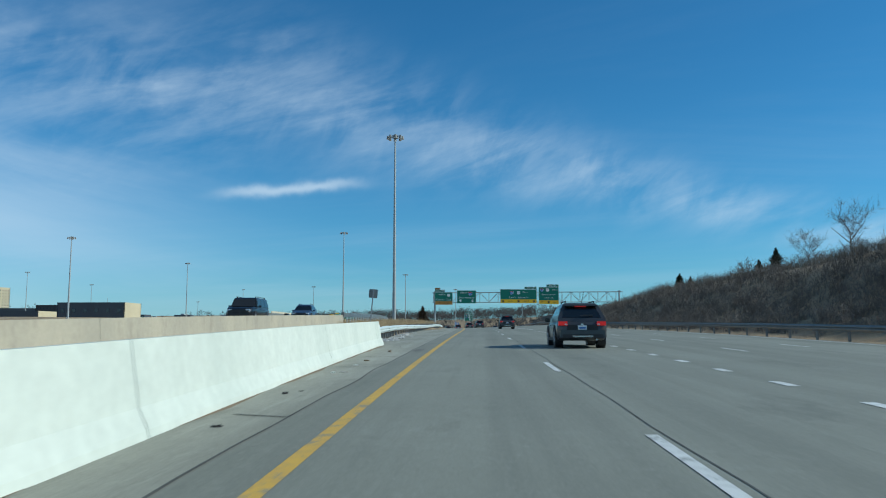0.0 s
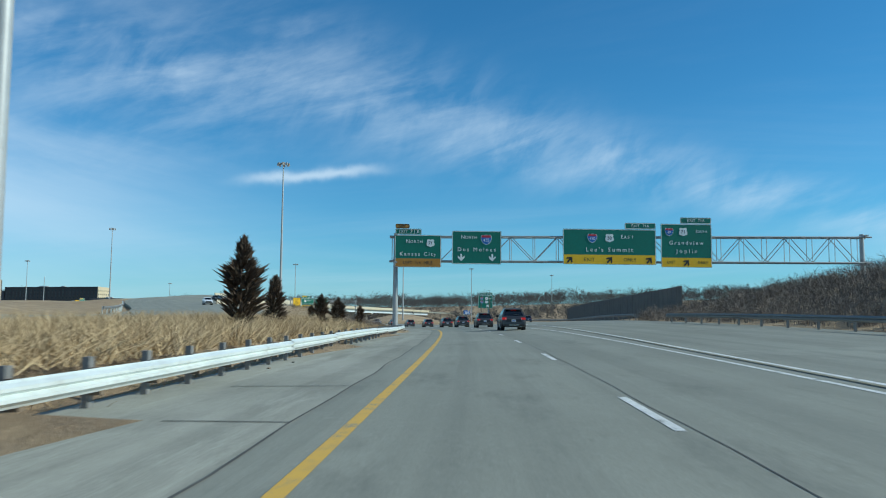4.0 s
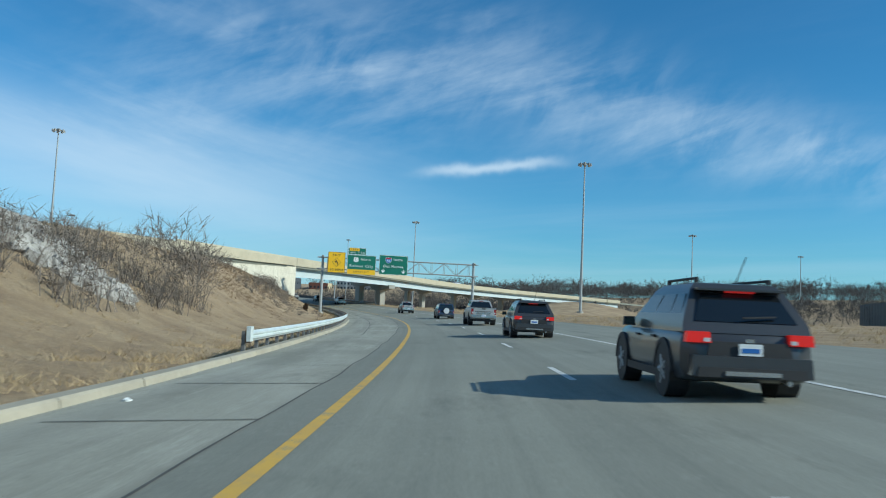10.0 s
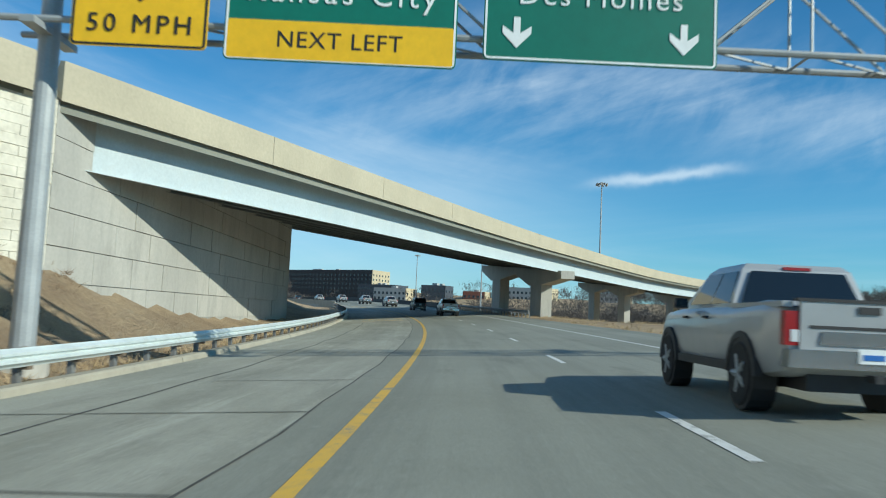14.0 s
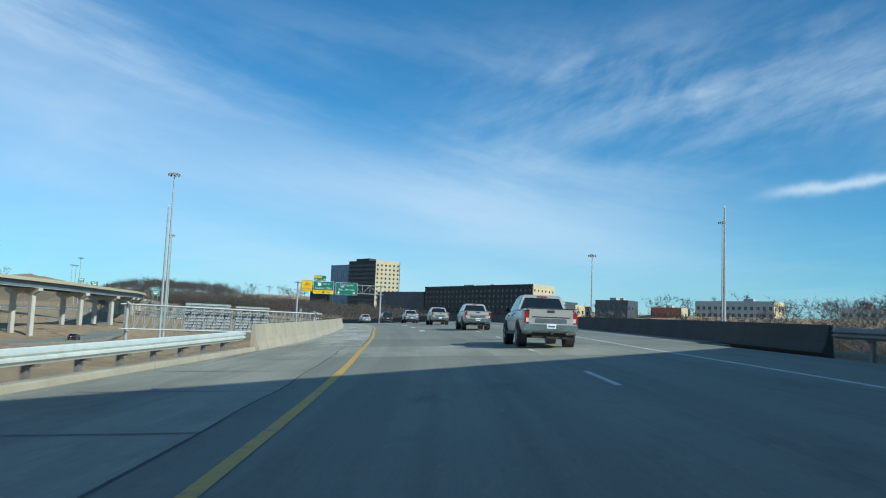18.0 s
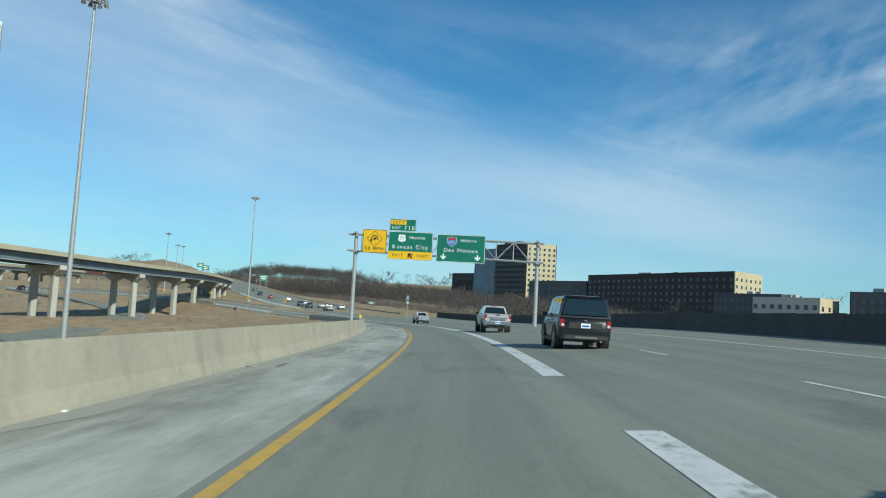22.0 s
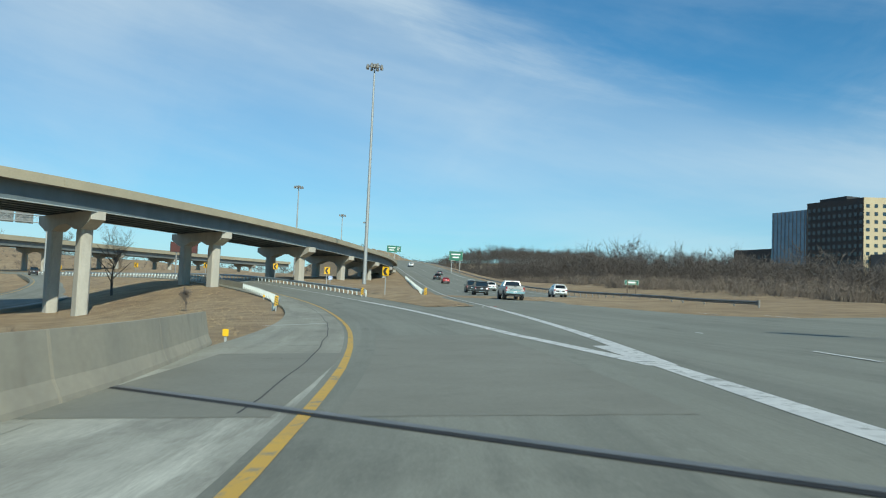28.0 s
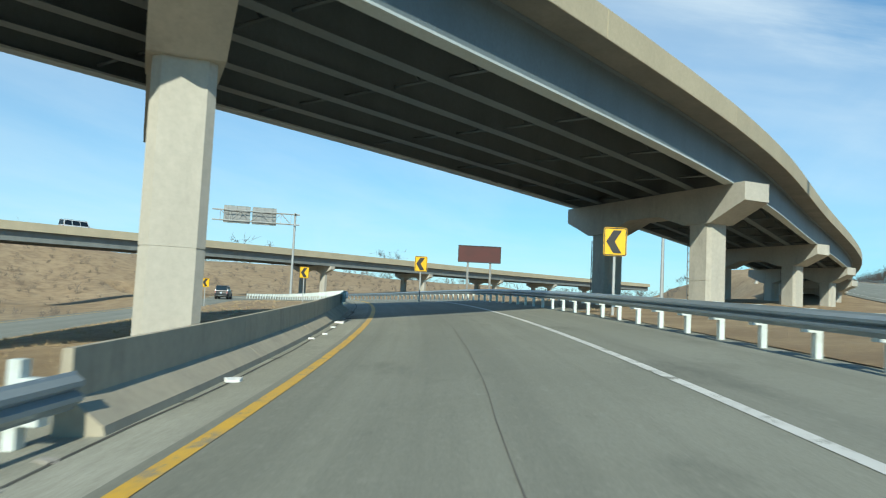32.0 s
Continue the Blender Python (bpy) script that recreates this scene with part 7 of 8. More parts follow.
def tree(x, y, h, seed, label, kind="bare", z=None, wide=None):
    """One tree with a trunk, limbs and a crown of twigs or needles."""
    z = land(x, y) if z is None else z
    rt = random.Random(seed)
    root = base("bare_tree" if kind == "bare" else "cedar_tree" if kind == "cedar" else "conifer", pose(x, y, z, 0, 0, rt.uniform(0, 360)), label, "tree", "trees and cedars")
    tr = Geo()
    th = h * (0.45 if kind == "bare" else 0.9)
    tr.rod((0, 0, -0.3), (0.03 * h, 0, th * 0.5), h * 0.02, h * 0.015, 7).rod((0.03 * h, 0, th * 0.5), (0.02 * h, 0.01 * h, th), h * 0.015, h * 0.007, 6)
    put("trunk", tr, "bark", root)
    r = np.random.RandomState(seed)
    if kind == "bare":
        for k in range(7):
            t = 0.28 + 0.09 * k
            a = 2.4 * k
            p0 = Vector((0.025 * h, 0, h * t * 0.62))
            p1 = p0 + Vector((math.cos(a) * h * 0.26, math.sin(a) * h * 0.26, h * 0.26))
            put("limb", Geo().rod(p0, p1, h * 0.008, h * 0.003, 5), "bark", root)
        v, f = bare_crown(seed, h, wide or h * 0.36, 14, 700, 0.22, 0.03, 0.03)
        put("crown", np_mesh("crown", v, f, "twig_grey"), "twig_grey", root)
    else:
        n = 1500
        t = r.uniform(0.04, 1.0, n) ** 0.85
        w = wide or h * 0.20
        shape = np.minimum(1.0, np.minimum(t * 6 + 0.5, (1.02 - t) * 3.2)) if kind == "cedar" else np.sin(np.clip(t * 0.92 + 0.10, 0, 1) * math.pi) ** 0.7 * (1 - 0.35 * t)
        rad = w * shape * r.uniform(0.35, 1.15, n) * (1 + 0.22 * np.sin(t * 19 + seed) + 0.18 * np.sin(t * 7 + seed * 2))
        a = r.uniform(0, 6.283, n)
        p = np.c_[np.cos(a) * rad * 0.55, np.sin(a) * rad * 0.55, t * h * 0.95]
        q = np.c_[np.cos(a + 0.1) * rad, np.sin(a + 0.1) * rad, t * h * 0.95 + h * 0.07] + r.normal(0, 0.02 * h, (n, 3))
        put("crown", np_mesh("crown", *Cloud().blades(p, q, h * 0.035, r).arrays(), "cedar" if kind == "cedar" else "conifer"), "cedar", root)
    return root


for k, (s, d, h, w) in enumerate(((150, 8.6, 3.6, 0.62), (158, 9.2, 2.5, 0.45), (166, 8.3, 1.9, 0.4), (171, 8.0, 1.9, 0.42), (187, 8.2, 1.7, 0.36), (203, 14.5, 1.6, 0.3), (216, 13.0, 1.4, 0.26), (243, 14.0, 1.2, 0.24),
                                  (238, 18.5, 1.3, 0.26), (424, 11.9, 1.5, 0.36), (318, 12.5, 1.4, 0.3))):
    p = ROAD.at(s, d)
    tree(p.x, p.y, h, 40 + k, "browned winter cedar in dry grass", "cedar", wide=w * 1.25)
for k, (s, d, h) in enumerate(((98, -46, 8.0), (112, -47, 6.5), (70, -50, 9.0), (60, -47, 7.0), (45, -52, 8.5), (140, -48, 5.0), (20, -50, 8.0))):
    p = ROAD.at(s, d)
    tree(p.x, p.y, h, 60 + k, "bare tree on the brushy hilltop")
for k, (s, d, h) in enumerate(((172, -47, 5.2), (168, -48, 4.2), (150, -55, 5.5), (126, -48, 5.0))):
    p = ROAD.at(s, d)
    tree(p.x, p.y, h, 80 + k, "dark green conifer among bare brush", "conifer", wide=h * 0.26)
for k, (x, y, h) in enumerate(((8, 546, 13), (28, 505, 11), (40, 470, 12), (52, 440, 13), (20, 590, 11), (46, 405, 10), (70, 385, 12), (-10, 610, 10))):
    tree(x, y, h, 90 + k, "spreading bare tree beyond the noise wall")
for k, (s, d, h) in enumerate(((932, 18, 9.5), (880, 12, 2.0), (560, 15.0, 4.0))):
    p = ROAD.at(s, d)
    tree(p.x, p.y, h, 110 + k, "thin bare sapling beside the road", wide=h * 0.18)

# riprap below the brush on the left bank
rp_m = ROAD.place(331, 14.5)
rp = base("riprap", rp_m, "heap of pale limestone riprap on the bank", "rock pile")
rr = random.Random(9)
shapes = []
for k in range(5):
    g = Geo().box((0, 0, 0), (1, 0.8, 0.6), None, 0.7)
    g.v = [tuple(c * rr.uniform(0.7, 1.15) for c in v) for v in g.v]
    shapes.append(g.mesh("rock", "rock"))
for k in range(290):
    d = rr.uniform(13.6, 21.5)
    s = 335.5 + (d - 13.8) * 0.75 - rr.uniform(0, 3.0 + (d - 13.6) * 1.0)
    p = ROAD.at(s, d)
    ob = new("rock", shapes[k % 5])
    ob.parent = rp
    sc = rr.uniform(0.35, 0.95)
    ob.matrix_local = rp_m.inverted() @ pose(p.x, p.y, land(p.x, p.y) + 0.12, rr.uniform(-25, 25), rr.uniform(-25, 25), rr.uniform(0, 360)) @ Matrix.Scale(sc, 4)

# noise wall beyond the exit roadway
nw = tagged(new("noise_wall"), "dark concrete noise wall of panels between posts", "noise wall", kind="structure")
WALL = Curve([(13.5, 296, 10.1), (9, 350, 10.3), (5, 400, 10.4), (0, 450, 10.4), (-4, 500, 10.4), (-8, 560, 10.4), (-12, 640, 10.4)])
s = 2.0
while s < WALL.s[-1] - 6:
    c = WALL.at(s + 2.5)
    low = min(2.2, land(c.x, c.y)) - c.z - 0.6
    put("panel", Geo().sweep(WALL, s, s + 4.85, [(0.07, low), (0.07, 0.0), (-0.07, 0.0), (-0.07, low)], 5), "wall_dark", nw)
    put("post", Geo().box((0, 0, low / 2 + 0.1), (0.26, 0.30, -low), WALL.place(s + 4.92, 0, 0)), "wall_dark", nw)
    s += 5.0
# utility poles
for x, y, h in ((51, 513, 13.0), (66, 470, 13.0)):
    z = land(x, y)
    up = base("utility_pole", pose(x, y, z, 0, 0, 20), "dark wooden utility pole with a crossarm", "utility pole", "utility poles")
    put("pole", Geo().rod((0, 0, -0.5), (0, 0, h), 0.17, 0.11, 8), "wood_post", up)
    arm = put("crossarm", Geo().box((0, 0, h - 0.8), (2.4, 0.1, 0.13)), "wood_post", up)
    for dx in (-1.0, -0.4, 0.4, 1.0):
        put("insulator", Geo().rod((dx, 0, h - 0.74), (dx, 0, h - 0.55), 0.05, 0.04, 6), "sign_white", arm)


# ---- buildings on the far side ----
def building(name, corners, z0, z1, faces, label, roof="facade_dark", parapet=0.8, units=0):
    """Walls of thickness round a plan; faces: per edge (material, window rows, window columns, first sill, storey height)."""
    root = base(name, Matrix.Translation((0, 0, 0)), label, "building")
    n = len(corners)
    cen = Vector((sum(c[0] for c in corners) / n, sum(c[1] for c in corners) / n, 0))
    win = Geo().box((0, 0, 0), (1.5, 0.12, 1.7)).mesh("window", "window_glass")
    sill = Geo().box((0, 0, 0), (1.7, 0.22, 0.12)).mesh("sill", "facade_white")
    for k in range(n):
        a, b = Vector((*corners[k], 0)), Vector((*corners[(k + 1) % n], 0))
        u = (b - a).normalized()
        ln = (b - a).length
        nrm = Vector((u.y, -u.x, 0))
        if nrm.dot((a + b) / 2 - cen) < 0:
            nrm = -nrm
        mat, rows, cols, first, storey = faces[k]
        vs = [a + u * x - nrm * o + Vector((0, 0, z)) for o in (0, 0.4) for x, z in ((0, z0), (ln, z0), (ln, z1), (0, z1))]
        wl_ = put("wall", Geo().add(vs, [(0, 1, 2, 3), (7, 6, 5, 4), (0, 4, 5, 1), (1, 5, 6, 2), (2, 6, 7, 3), (3, 7, 4, 0)]), mat, root)
        turn = math.degrees(math.atan2(u.y, u.x))
        for r_i in range(rows):
            for c_i in range(cols):
                p = a + u * (ln * (c_i + 0.5) / cols) + nrm * 0.04
                z = first + storey * r_i
                ob = new("window", win)
                ob.parent = wl_
                ob.matrix_world = pose(p.x, p.y, z, 0, 0, turn)
    top = [Vector((*c, 0)) for c in corners]
    put("roof", Geo().prism([(c.x + (cen.x - c.x) * 0.01, c.y + (cen.y - c.y) * 0.01) for c in top], z1 - parapet - 0.3, z1 - parapet), roof, root)
    rb = random.Random(len(name) * 7 + int(z1))
    for k in range(units):
        x, y = cen.x + rb.uniform(-0.3, 0.3) * (top[0] - top[1]).length, cen.y + rb.uniform(-3, 3)
        put("rooftop_unit", Geo().box((x, y, z1 + 0.4), (rb.uniform(2, 4), rb.uniform(2, 3), 2.2)), "facade_white", root)
    return root


def back(a, b, deep):
    """Two more corners behind the edge a-b, away from the road."""
    u = (Vector(b) - Vector(a)).normalized()
    nrm = Vector((-u.y, u.x))
    if nrm.y < 0:
        nrm = -nrm
    return tuple(Vector(b) + nrm * deep), tuple(Vector(a) + nrm * deep)


b1a, b1b, b1c = (-757, 927), (-702, 934), (-693, 954)
mid_ = ((b1a[0] + b1b[0]) / 2 - 5, (b1a[1] + b1b[1]) / 2 - 0.6)
b1d = (b1a[0] + b1c[0] - b1b[0], b1a[1] + b1c[1] - b1b[1])
none = ("facade_shaded", 0, 0, 0, 0)
# dark fronts and tan ends paint shade and sun onto the offices
tw_ = building("office_tower", [mid_, b1b, b1c, (mid_[0] + b1c[0] - b1b[0], mid_[1] + b1c[1] - b1b[1])], 8, 60.5, [("facade_shaded", 9, 11, 26.5, 3.75), ("facade_tan", 9, 6, 26.5, 3.75), none, none], "tall office tower with rows of windows, front darkened as shade, end tan as sunlit")
building("glass_wing", [b1a, (mid_[0] - 0.3, mid_[1]), (mid_[0] - 0.3 + 9, mid_[1] + 20), (b1a[0] + 9, b1a[1] + 20)], 8, 57.5, [("glass_blue", 0, 0, 0, 0), none, none, ("glass_blue", 0, 0, 0, 0)], "blue glass half of the office tower")
for k in range(9):
    put("mullion", Geo().box((b1a[0] + (mid_[0] - b1a[0]) * (k + 0.5) / 9, b1a[1] + (mid_[1] - b1a[1]) * (k + 0.5) / 9 - 0.1, 33), (0.25, 0.25, 49)), "facade_dark", tw_)
put("plant_room", Geo().box((-728, 944, 61.5), (18, 8, 4)), "facade_shaded", tw_)
b2c, b2a, b2b = (-648, 943), (-526, 933), (-530, 963)
building("office_wing", [b2c, b2a, b2b, (b2c[0] - 4, b2c[1] + 30)], 6, 37.5, [("facade_shaded", 5, 26, 17.5, 3.9), ("facade_tan", 5, 6, 17.5, 3.9), none, none], "long office wing, front darkened as shade, end tan as sunlit", units=4)
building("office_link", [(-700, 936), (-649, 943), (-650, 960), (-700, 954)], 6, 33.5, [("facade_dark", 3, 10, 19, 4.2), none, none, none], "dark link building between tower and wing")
building("low_office", [(-812, 944), (-758, 950), (-762, 975), (-816, 968)], 6, 41.0, [("facade_shaded", 3, 12, 28, 4.2), none, none, none], "lower dark wing beside the tower")
for k, (x, y, w, d, z, m, lb) in enumerate(((-500, 905, 36, 20, 24, "facade_dark", "dark low commercial block"), (-435, 838, 26, 16, 19, "facade_white", "white low commercial block with dark windows"),
                                            (-408, 852, 18, 14, 22, "facade_dark", "dark glazed commercial block"), (-385, 868, 16, 14, 19, "brick_red", "small red brick building"),
                                            (-355, 882, 40, 16, 23, "facade_white", "long white commercial building"), (-300, 905, 22, 14, 21, "facade_white", "small pale building among trees"))):
    a, b = (x - w / 2, y), (x + w / 2, y + 3)
    c, d_ = back(a, b, d)
    building("commercial_block", [a, b, c, d_], 4, z, [(m, 2, int(w / 3), z - 7.2, 3.6), ("facade_tan" if m != "facade_dark" else m, 1, 3, z - 4, 3.4), none, none], lb, units=2)
for k, (x, y, w, z) in enumerate(((-30, 480, 34, 5.5), (-60, 640, 40, 9), (-250, 330, 46, 7.5), (-195, 320, 30, 6.5))):
    a, b = (x - w / 2, y), (x + w / 2, y + 2)
    c, d_ = back(a, b, 16)
    gz = land(x, y) - 1
    if k >= 2:
        building("distant_store", [a, b, c, d_], gz, gz + 7.5, [("facade_dark", 1, 6, gz + 4.0, 3), ("facade_tan", 0, 0, 0, 0), none, none], "low dark flat-roofed store with a tan end wall")

# ---- vehicles ----
def lit(name, c, power):
    m = Mat(name, 0.3)
    m.color(tuple(0.6 * v for v in c))
    m.b.inputs["Emission Color"].default_value = (*c, 1)
    m.b.inputs["Emission Strength"].default_value = power
    return m.m


M["brake_light"] = lit("brake_light", (0.85, 0.02, 0.012), 0.28)
M["lens_red"] = paint("lens_red", (0.30, 0.015, 0.015), 0.0, 0.2)
M["lens_clear"] = paint("lens_clear", (0.65, 0.67, 0.68), 0.1, 0.15)
M["plastic_black"] = speckled("plastic_black", (0.022, 0.022, 0.023), (0.03, 0.03, 0.031), 20, 3, 0.6, coords="Object")
M["chrome"] = paint("chrome", (0.60, 0.61, 0.62), 0.9, 0.15)


def loft(rings, cap=True):
    """Closed rings of equal length joined into a skin."""
    g = Geo()
    k = len(rings[0])
    vs = [p for r in rings for p in r]
    fs = []
    for i in range(len(rings) - 1):
        for j in range(k):
            a, b = i * k + j, i * k + (j + 1) % k
            fs.append((a, b, b + k, a + k))
    if cap:
        fs += [tuple(range(k - 1, -1, -1)), tuple(range((len(rings) - 1) * k, len(rings) * k))]
    return g.add(vs, fs)


def section(y, w, z0, z1, tuck=0.92, crown=0.90):
    """A body section at y: sills tucked in, shoulders rounded."""
    h = z1 - z0
    right = [(w * tuck * 0.9, z0), (w * tuck, z0 + 0.05 * h), (w * 0.985, z0 + 0.25 * h), (w, z0 + 0.55 * h), (w * 0.985, z0 + 0.80 * h), (w * 0.955, z0 + 0.93 * h), (w * crown, z1)]
    return [(x, y, z) for x, z in right] + [(-x, y, z) for x, z in reversed(right)]


def slab(corners, lift, mat, name, parent, t=0.02):
    """A pane through four corners, pushed out by lift along its normal."""
    c = [Vector(p) for p in corners]
    n = (c[1] - c[0]).cross(c[3] - c[0]).normalized()
    vs = [p + n * lift for p in c] + [p + n * (lift - t) for p in c]
    return put(name, Geo().add(vs, [(0, 1, 2, 3), (7, 6, 5, 4), (0, 4, 5, 1), (1, 5, 6, 2), (2, 6, 7, 3), (3, 7, 4, 0)]), mat, parent)


def wheel(parent, x, y, r, w, rim="galvanised"):
    sx = 1 if x > 0 else -1
    wh = new("wheel")
    wh.parent = parent
    wh.matrix_local = Matrix.Translation((x, y, r))
    n = 20
    prof = [(-w / 2, r * 0.66), (-w / 2, r * 0.93), (-w * 0.38, r), (w * 0.38, r), (w / 2, r * 0.93), (w / 2, r * 0.66)]
    ty = Geo()
    rings = [[(a, rr_ * math.cos(2 * math.pi * k / n), rr_ * math.sin(2 * math.pi * k / n)) for k in range(n)] for a, rr_ in prof]
    ty = loft(rings)
    put("tyre", ty, "rubber", wh, smooth=False)
    rm = Geo().rod((sx * w * 0.30, 0, 0), (sx * w * 0.44, 0, 0), r * 0.66, r * 0.62, 20)
    for k in range(5):
        a = 2 * math.pi * k / 5
        rm.box((sx * w * 0.47, math.cos(a) * r * 0.33, math.sin(a) * r * 0.33), (0.03, 0.09, 0.09))
        rm.rod((sx * w * 0.47, 0, 0), (sx * w * 0.47, math.cos(a) * r * 0.6, math.sin(a) * r * 0.6), 0.035, 0.03, 5)
    put("rim", rm, rim, wh)


def vehicle(name, place, label, category, paint_, size, kind="suv", brake=False, extras=()):
    """A car, SUV or pickup with its front along +y, standing on its wheels."""
    L, W, H = size
    root = base(name, place, label, category, "vehicles on the highway")
    w, r = W / 2, (0.36 if kind != "pickup" else 0.41) * (1.0 if kind != "sedan" else 0.9)
    zs = 0.24 if kind != "pickup" else 0.42
    belt = {"suv": 0.585, "boxy": 0.60, "sedan": 0.62, "pickup": 0.665}[kind] * H
    hood = {"suv": 0.59, "boxy": 0.62, "sedan": 0.58, "pickup": 0.66}[kind] * H
    rear = {"suv": belt, "boxy": belt, "sedan": belt + 0.03, "pickup": belt + 0.07}[kind]
    y0, y1 = -L / 2, L / 2
    cab0, cab1 = {"suv": (y0 + 0.10, y1 - 1.30), "boxy": (y0 + 0.10, y1 - 1.35), "sedan": (y0 + 0.62, y1 - 1.25), "pickup": (y0 + 1.72, y1 - 1.75)}[kind]
    rings = []
    for u, kw, zt, zb in ((0.0, 0.74 if kind == "suv" else 0.88, rear - 0.20, zs + 0.16), (0.015, 0.87 if kind == "suv" else 0.92, rear - 0.08, zs + 0.08), (0.035, 0.97, rear - 0.01, zs + 0.04), (0.10, 0.99, rear, zs), (0.30, 1.0, belt, zs), (0.55, 1.0, belt, zs), (0.68, 0.99, belt * 0.99, zs),
                          (0.74, 0.98, hood, zs), (0.90, 0.95, hood - 0.05, zs), (0.97, 0.88, hood - 0.16, zs + 0.04), (1.0, 0.78, hood - 0.30, zs + 0.14)):
        rings.append(section(y0 + u * L, w * kw, zb, zt))
    body = put("body", loft(rings), paint_, root, smooth=38)
    # wheel arches and sills in black plastic
    for y in (y0 + L * 0.205, y1 - L * 0.185):
        for sx in (-1, 1):
            arch = Geo()
            n = 10
            pts = [(math.cos(math.pi * k / n), math.sin(math.pi * k / n)) for k in range(n + 1)]
            for (c1, s1), (c2, s2) in zip(pts[:-1], pts[1:]):
                a, b, c, d = [(sx * (w - 0.07 + 0.085 * q), y + cc * rr_, r + ss * rr_) for q, cc, ss, rr_ in ((1, c1, s1, r * 1.10), (1, c2, s2, r * 1.10), (1, c2, s2, r * 1.30), (1, c1, s1, r * 1.30))]
                arch.add([a, b, c, d, (a[0] - sx * 0.1, a[1], a[2]), (b[0] - sx * 0.1, b[1], b[2]), (c[0] - sx * 0.1, c[1], c[2]), (d[0] - sx * 0.1, d[1], d[2])], [(0, 1, 2, 3), (3, 2, 6, 7), (0, 4, 5, 1)])
            put("wheel_arch", arch, "plastic_black", root)
            put("arch_recess", Geo().rod((sx * (w - 0.30), y, r), (sx * (w + 0.004), y, r), r * 1.10, r * 1.10, 18), "plastic_black", root)
            wheel(root, sx * (w - 0.11), y, r, 0.22 if kind != "pickup" else 0.27)
    for sx in (-1, 1):
        put("sill", Geo().box((sx * (w - 0.05), 0, zs + 0.06), (0.10, L * 0.42, 0.12)), "plastic_black", root)
    # cabin
    lean_r = {"suv": 0.50, "boxy": 0.12, "sedan": 0.85, "pickup": 0.22}[kind]
    lean_f = {"suv": 0.85, "boxy": 0.45, "sedan": 1.0, "pickup": 0.75}[kind]
    wb, wt = w * (0.945 if kind != "pickup" else 0.90), w * (0.67 if kind == "suv" else 0.72 if kind == "sedan" else 0.70 if kind == "pickup" else 0.77)
    zr = H
    def cab(y, half, z):
        return [(half, y, z), (half * 0.5, y, z + 0.015), (-half * 0.5, y, z + 0.015), (-half, y, z)]
    low = [(wb, cab0, belt - 0.04), (wb, cab1, belt - 0.04), (-wb, cab1, belt - 0.04), (-wb, cab0, belt - 0.04)]
    mid_y = [(wb * 0.985, cab0 + 0.05, belt + 0.10), (wb * 0.985, cab1 - 0.08, belt + 0.10), (-wb * 0.985, cab1 - 0.08, belt + 0.10), (-wb * 0.985, cab0 + 0.05, belt + 0.10)]
    e0, e1 = cab0 + lean_r, cab1 - lean_f
    up = [(wt + 0.03, e0 - 0.05, zr - 0.10), (wt + 0.03, e1 + 0.10, zr - 0.10), (-wt - 0.03, e1 + 0.10, zr - 0.10), (-wt - 0.03, e0 - 0.05, zr - 0.10)]
    top = [(wt - 0.06, e0 + 0.05, zr - 0.02), (wt - 0.06, e1 - 0.05, zr - 0.02), (-wt + 0.06, e1 - 0.05, zr - 0.02), (-wt + 0.06, e0 + 0.05, zr - 0.02)]
    crown = [(wt - 0.3, e0 + 0.35, zr), (wt - 0.3, e1 - 0.35, zr), (-wt + 0.3, e1 - 0.35, zr), (-wt + 0.3, e0 + 0.35, zr)]
    put("cabin", loft([low, mid_y, up, top, crown]), paint_, root, smooth=30)
    lo_z, hi_z = belt + (0.10 if kind == "suv" else 0.05), zr - (0.19 if kind == "suv" else 0.14)
    def on(side_y0, side_y1, z):
        """Half width of the cabin side at height z."""
        t = (z - belt) / (zr - 0.10 - belt)
        return wb + (wt + 0.03 - wb) * t
    f = (hi_z - belt) / (zr - 0.10 - belt)
    g = (lo_z - belt) / (zr - 0.10 - belt)
    lean = lambda t: (cab0 + (e0 - 0.05 - cab0) * t, cab1 + (e1 + 0.10 - cab1) * t)
    (rl, fl), (rh, fh) = lean(g), lean(f)
    xl, xh = on(0, 0, lo_z), on(0, 0, hi_z)
    wr = 0.84 if kind == "suv" else 0.90
    slab([(-xl * wr, rl, lo_z), (xl * wr, rl, lo_z), (xh * wr * 0.94, rh, hi_z), (-xh * wr * 0.94, rh, hi_z)], 0.035, "car_glass", "rear_window", root)
    slab([(xl * 0.92, fl, lo_z), (-xl * 0.92, fl, lo_z), (-xh * 0.90, fh, hi_z), (xh * 0.90, fh, hi_z)], 0.04, "car_glass", "windscreen", root)
    cuts = {"suv": (0.04, 0.26, 0.60, 0.97), "boxy": (0.03, 0.33, 0.65, 0.97), "sedan": (0.10, 0.50, 0.95), "pickup": (0.06, 0.46, 0.94)}[kind]
    for a, b in zip(cuts[:-1], cuts[1:]):
        for sx in (1, -1):
            q = [(sx * xl, rl + (fl - rl) * (a + 0.012), lo_z), (sx * xl, rl + (fl - rl) * (b - 0.012), lo_z), (sx * xh, rh + (fh - rh) * (b - 0.012), hi_z), (sx * xh, rh + (fh - rh) * (a + 0.012), hi_z)]
            slab(q if sx > 0 else [q[1], q[0], q[3], q[2]], 0.018, "car_glass", "side_window", root)
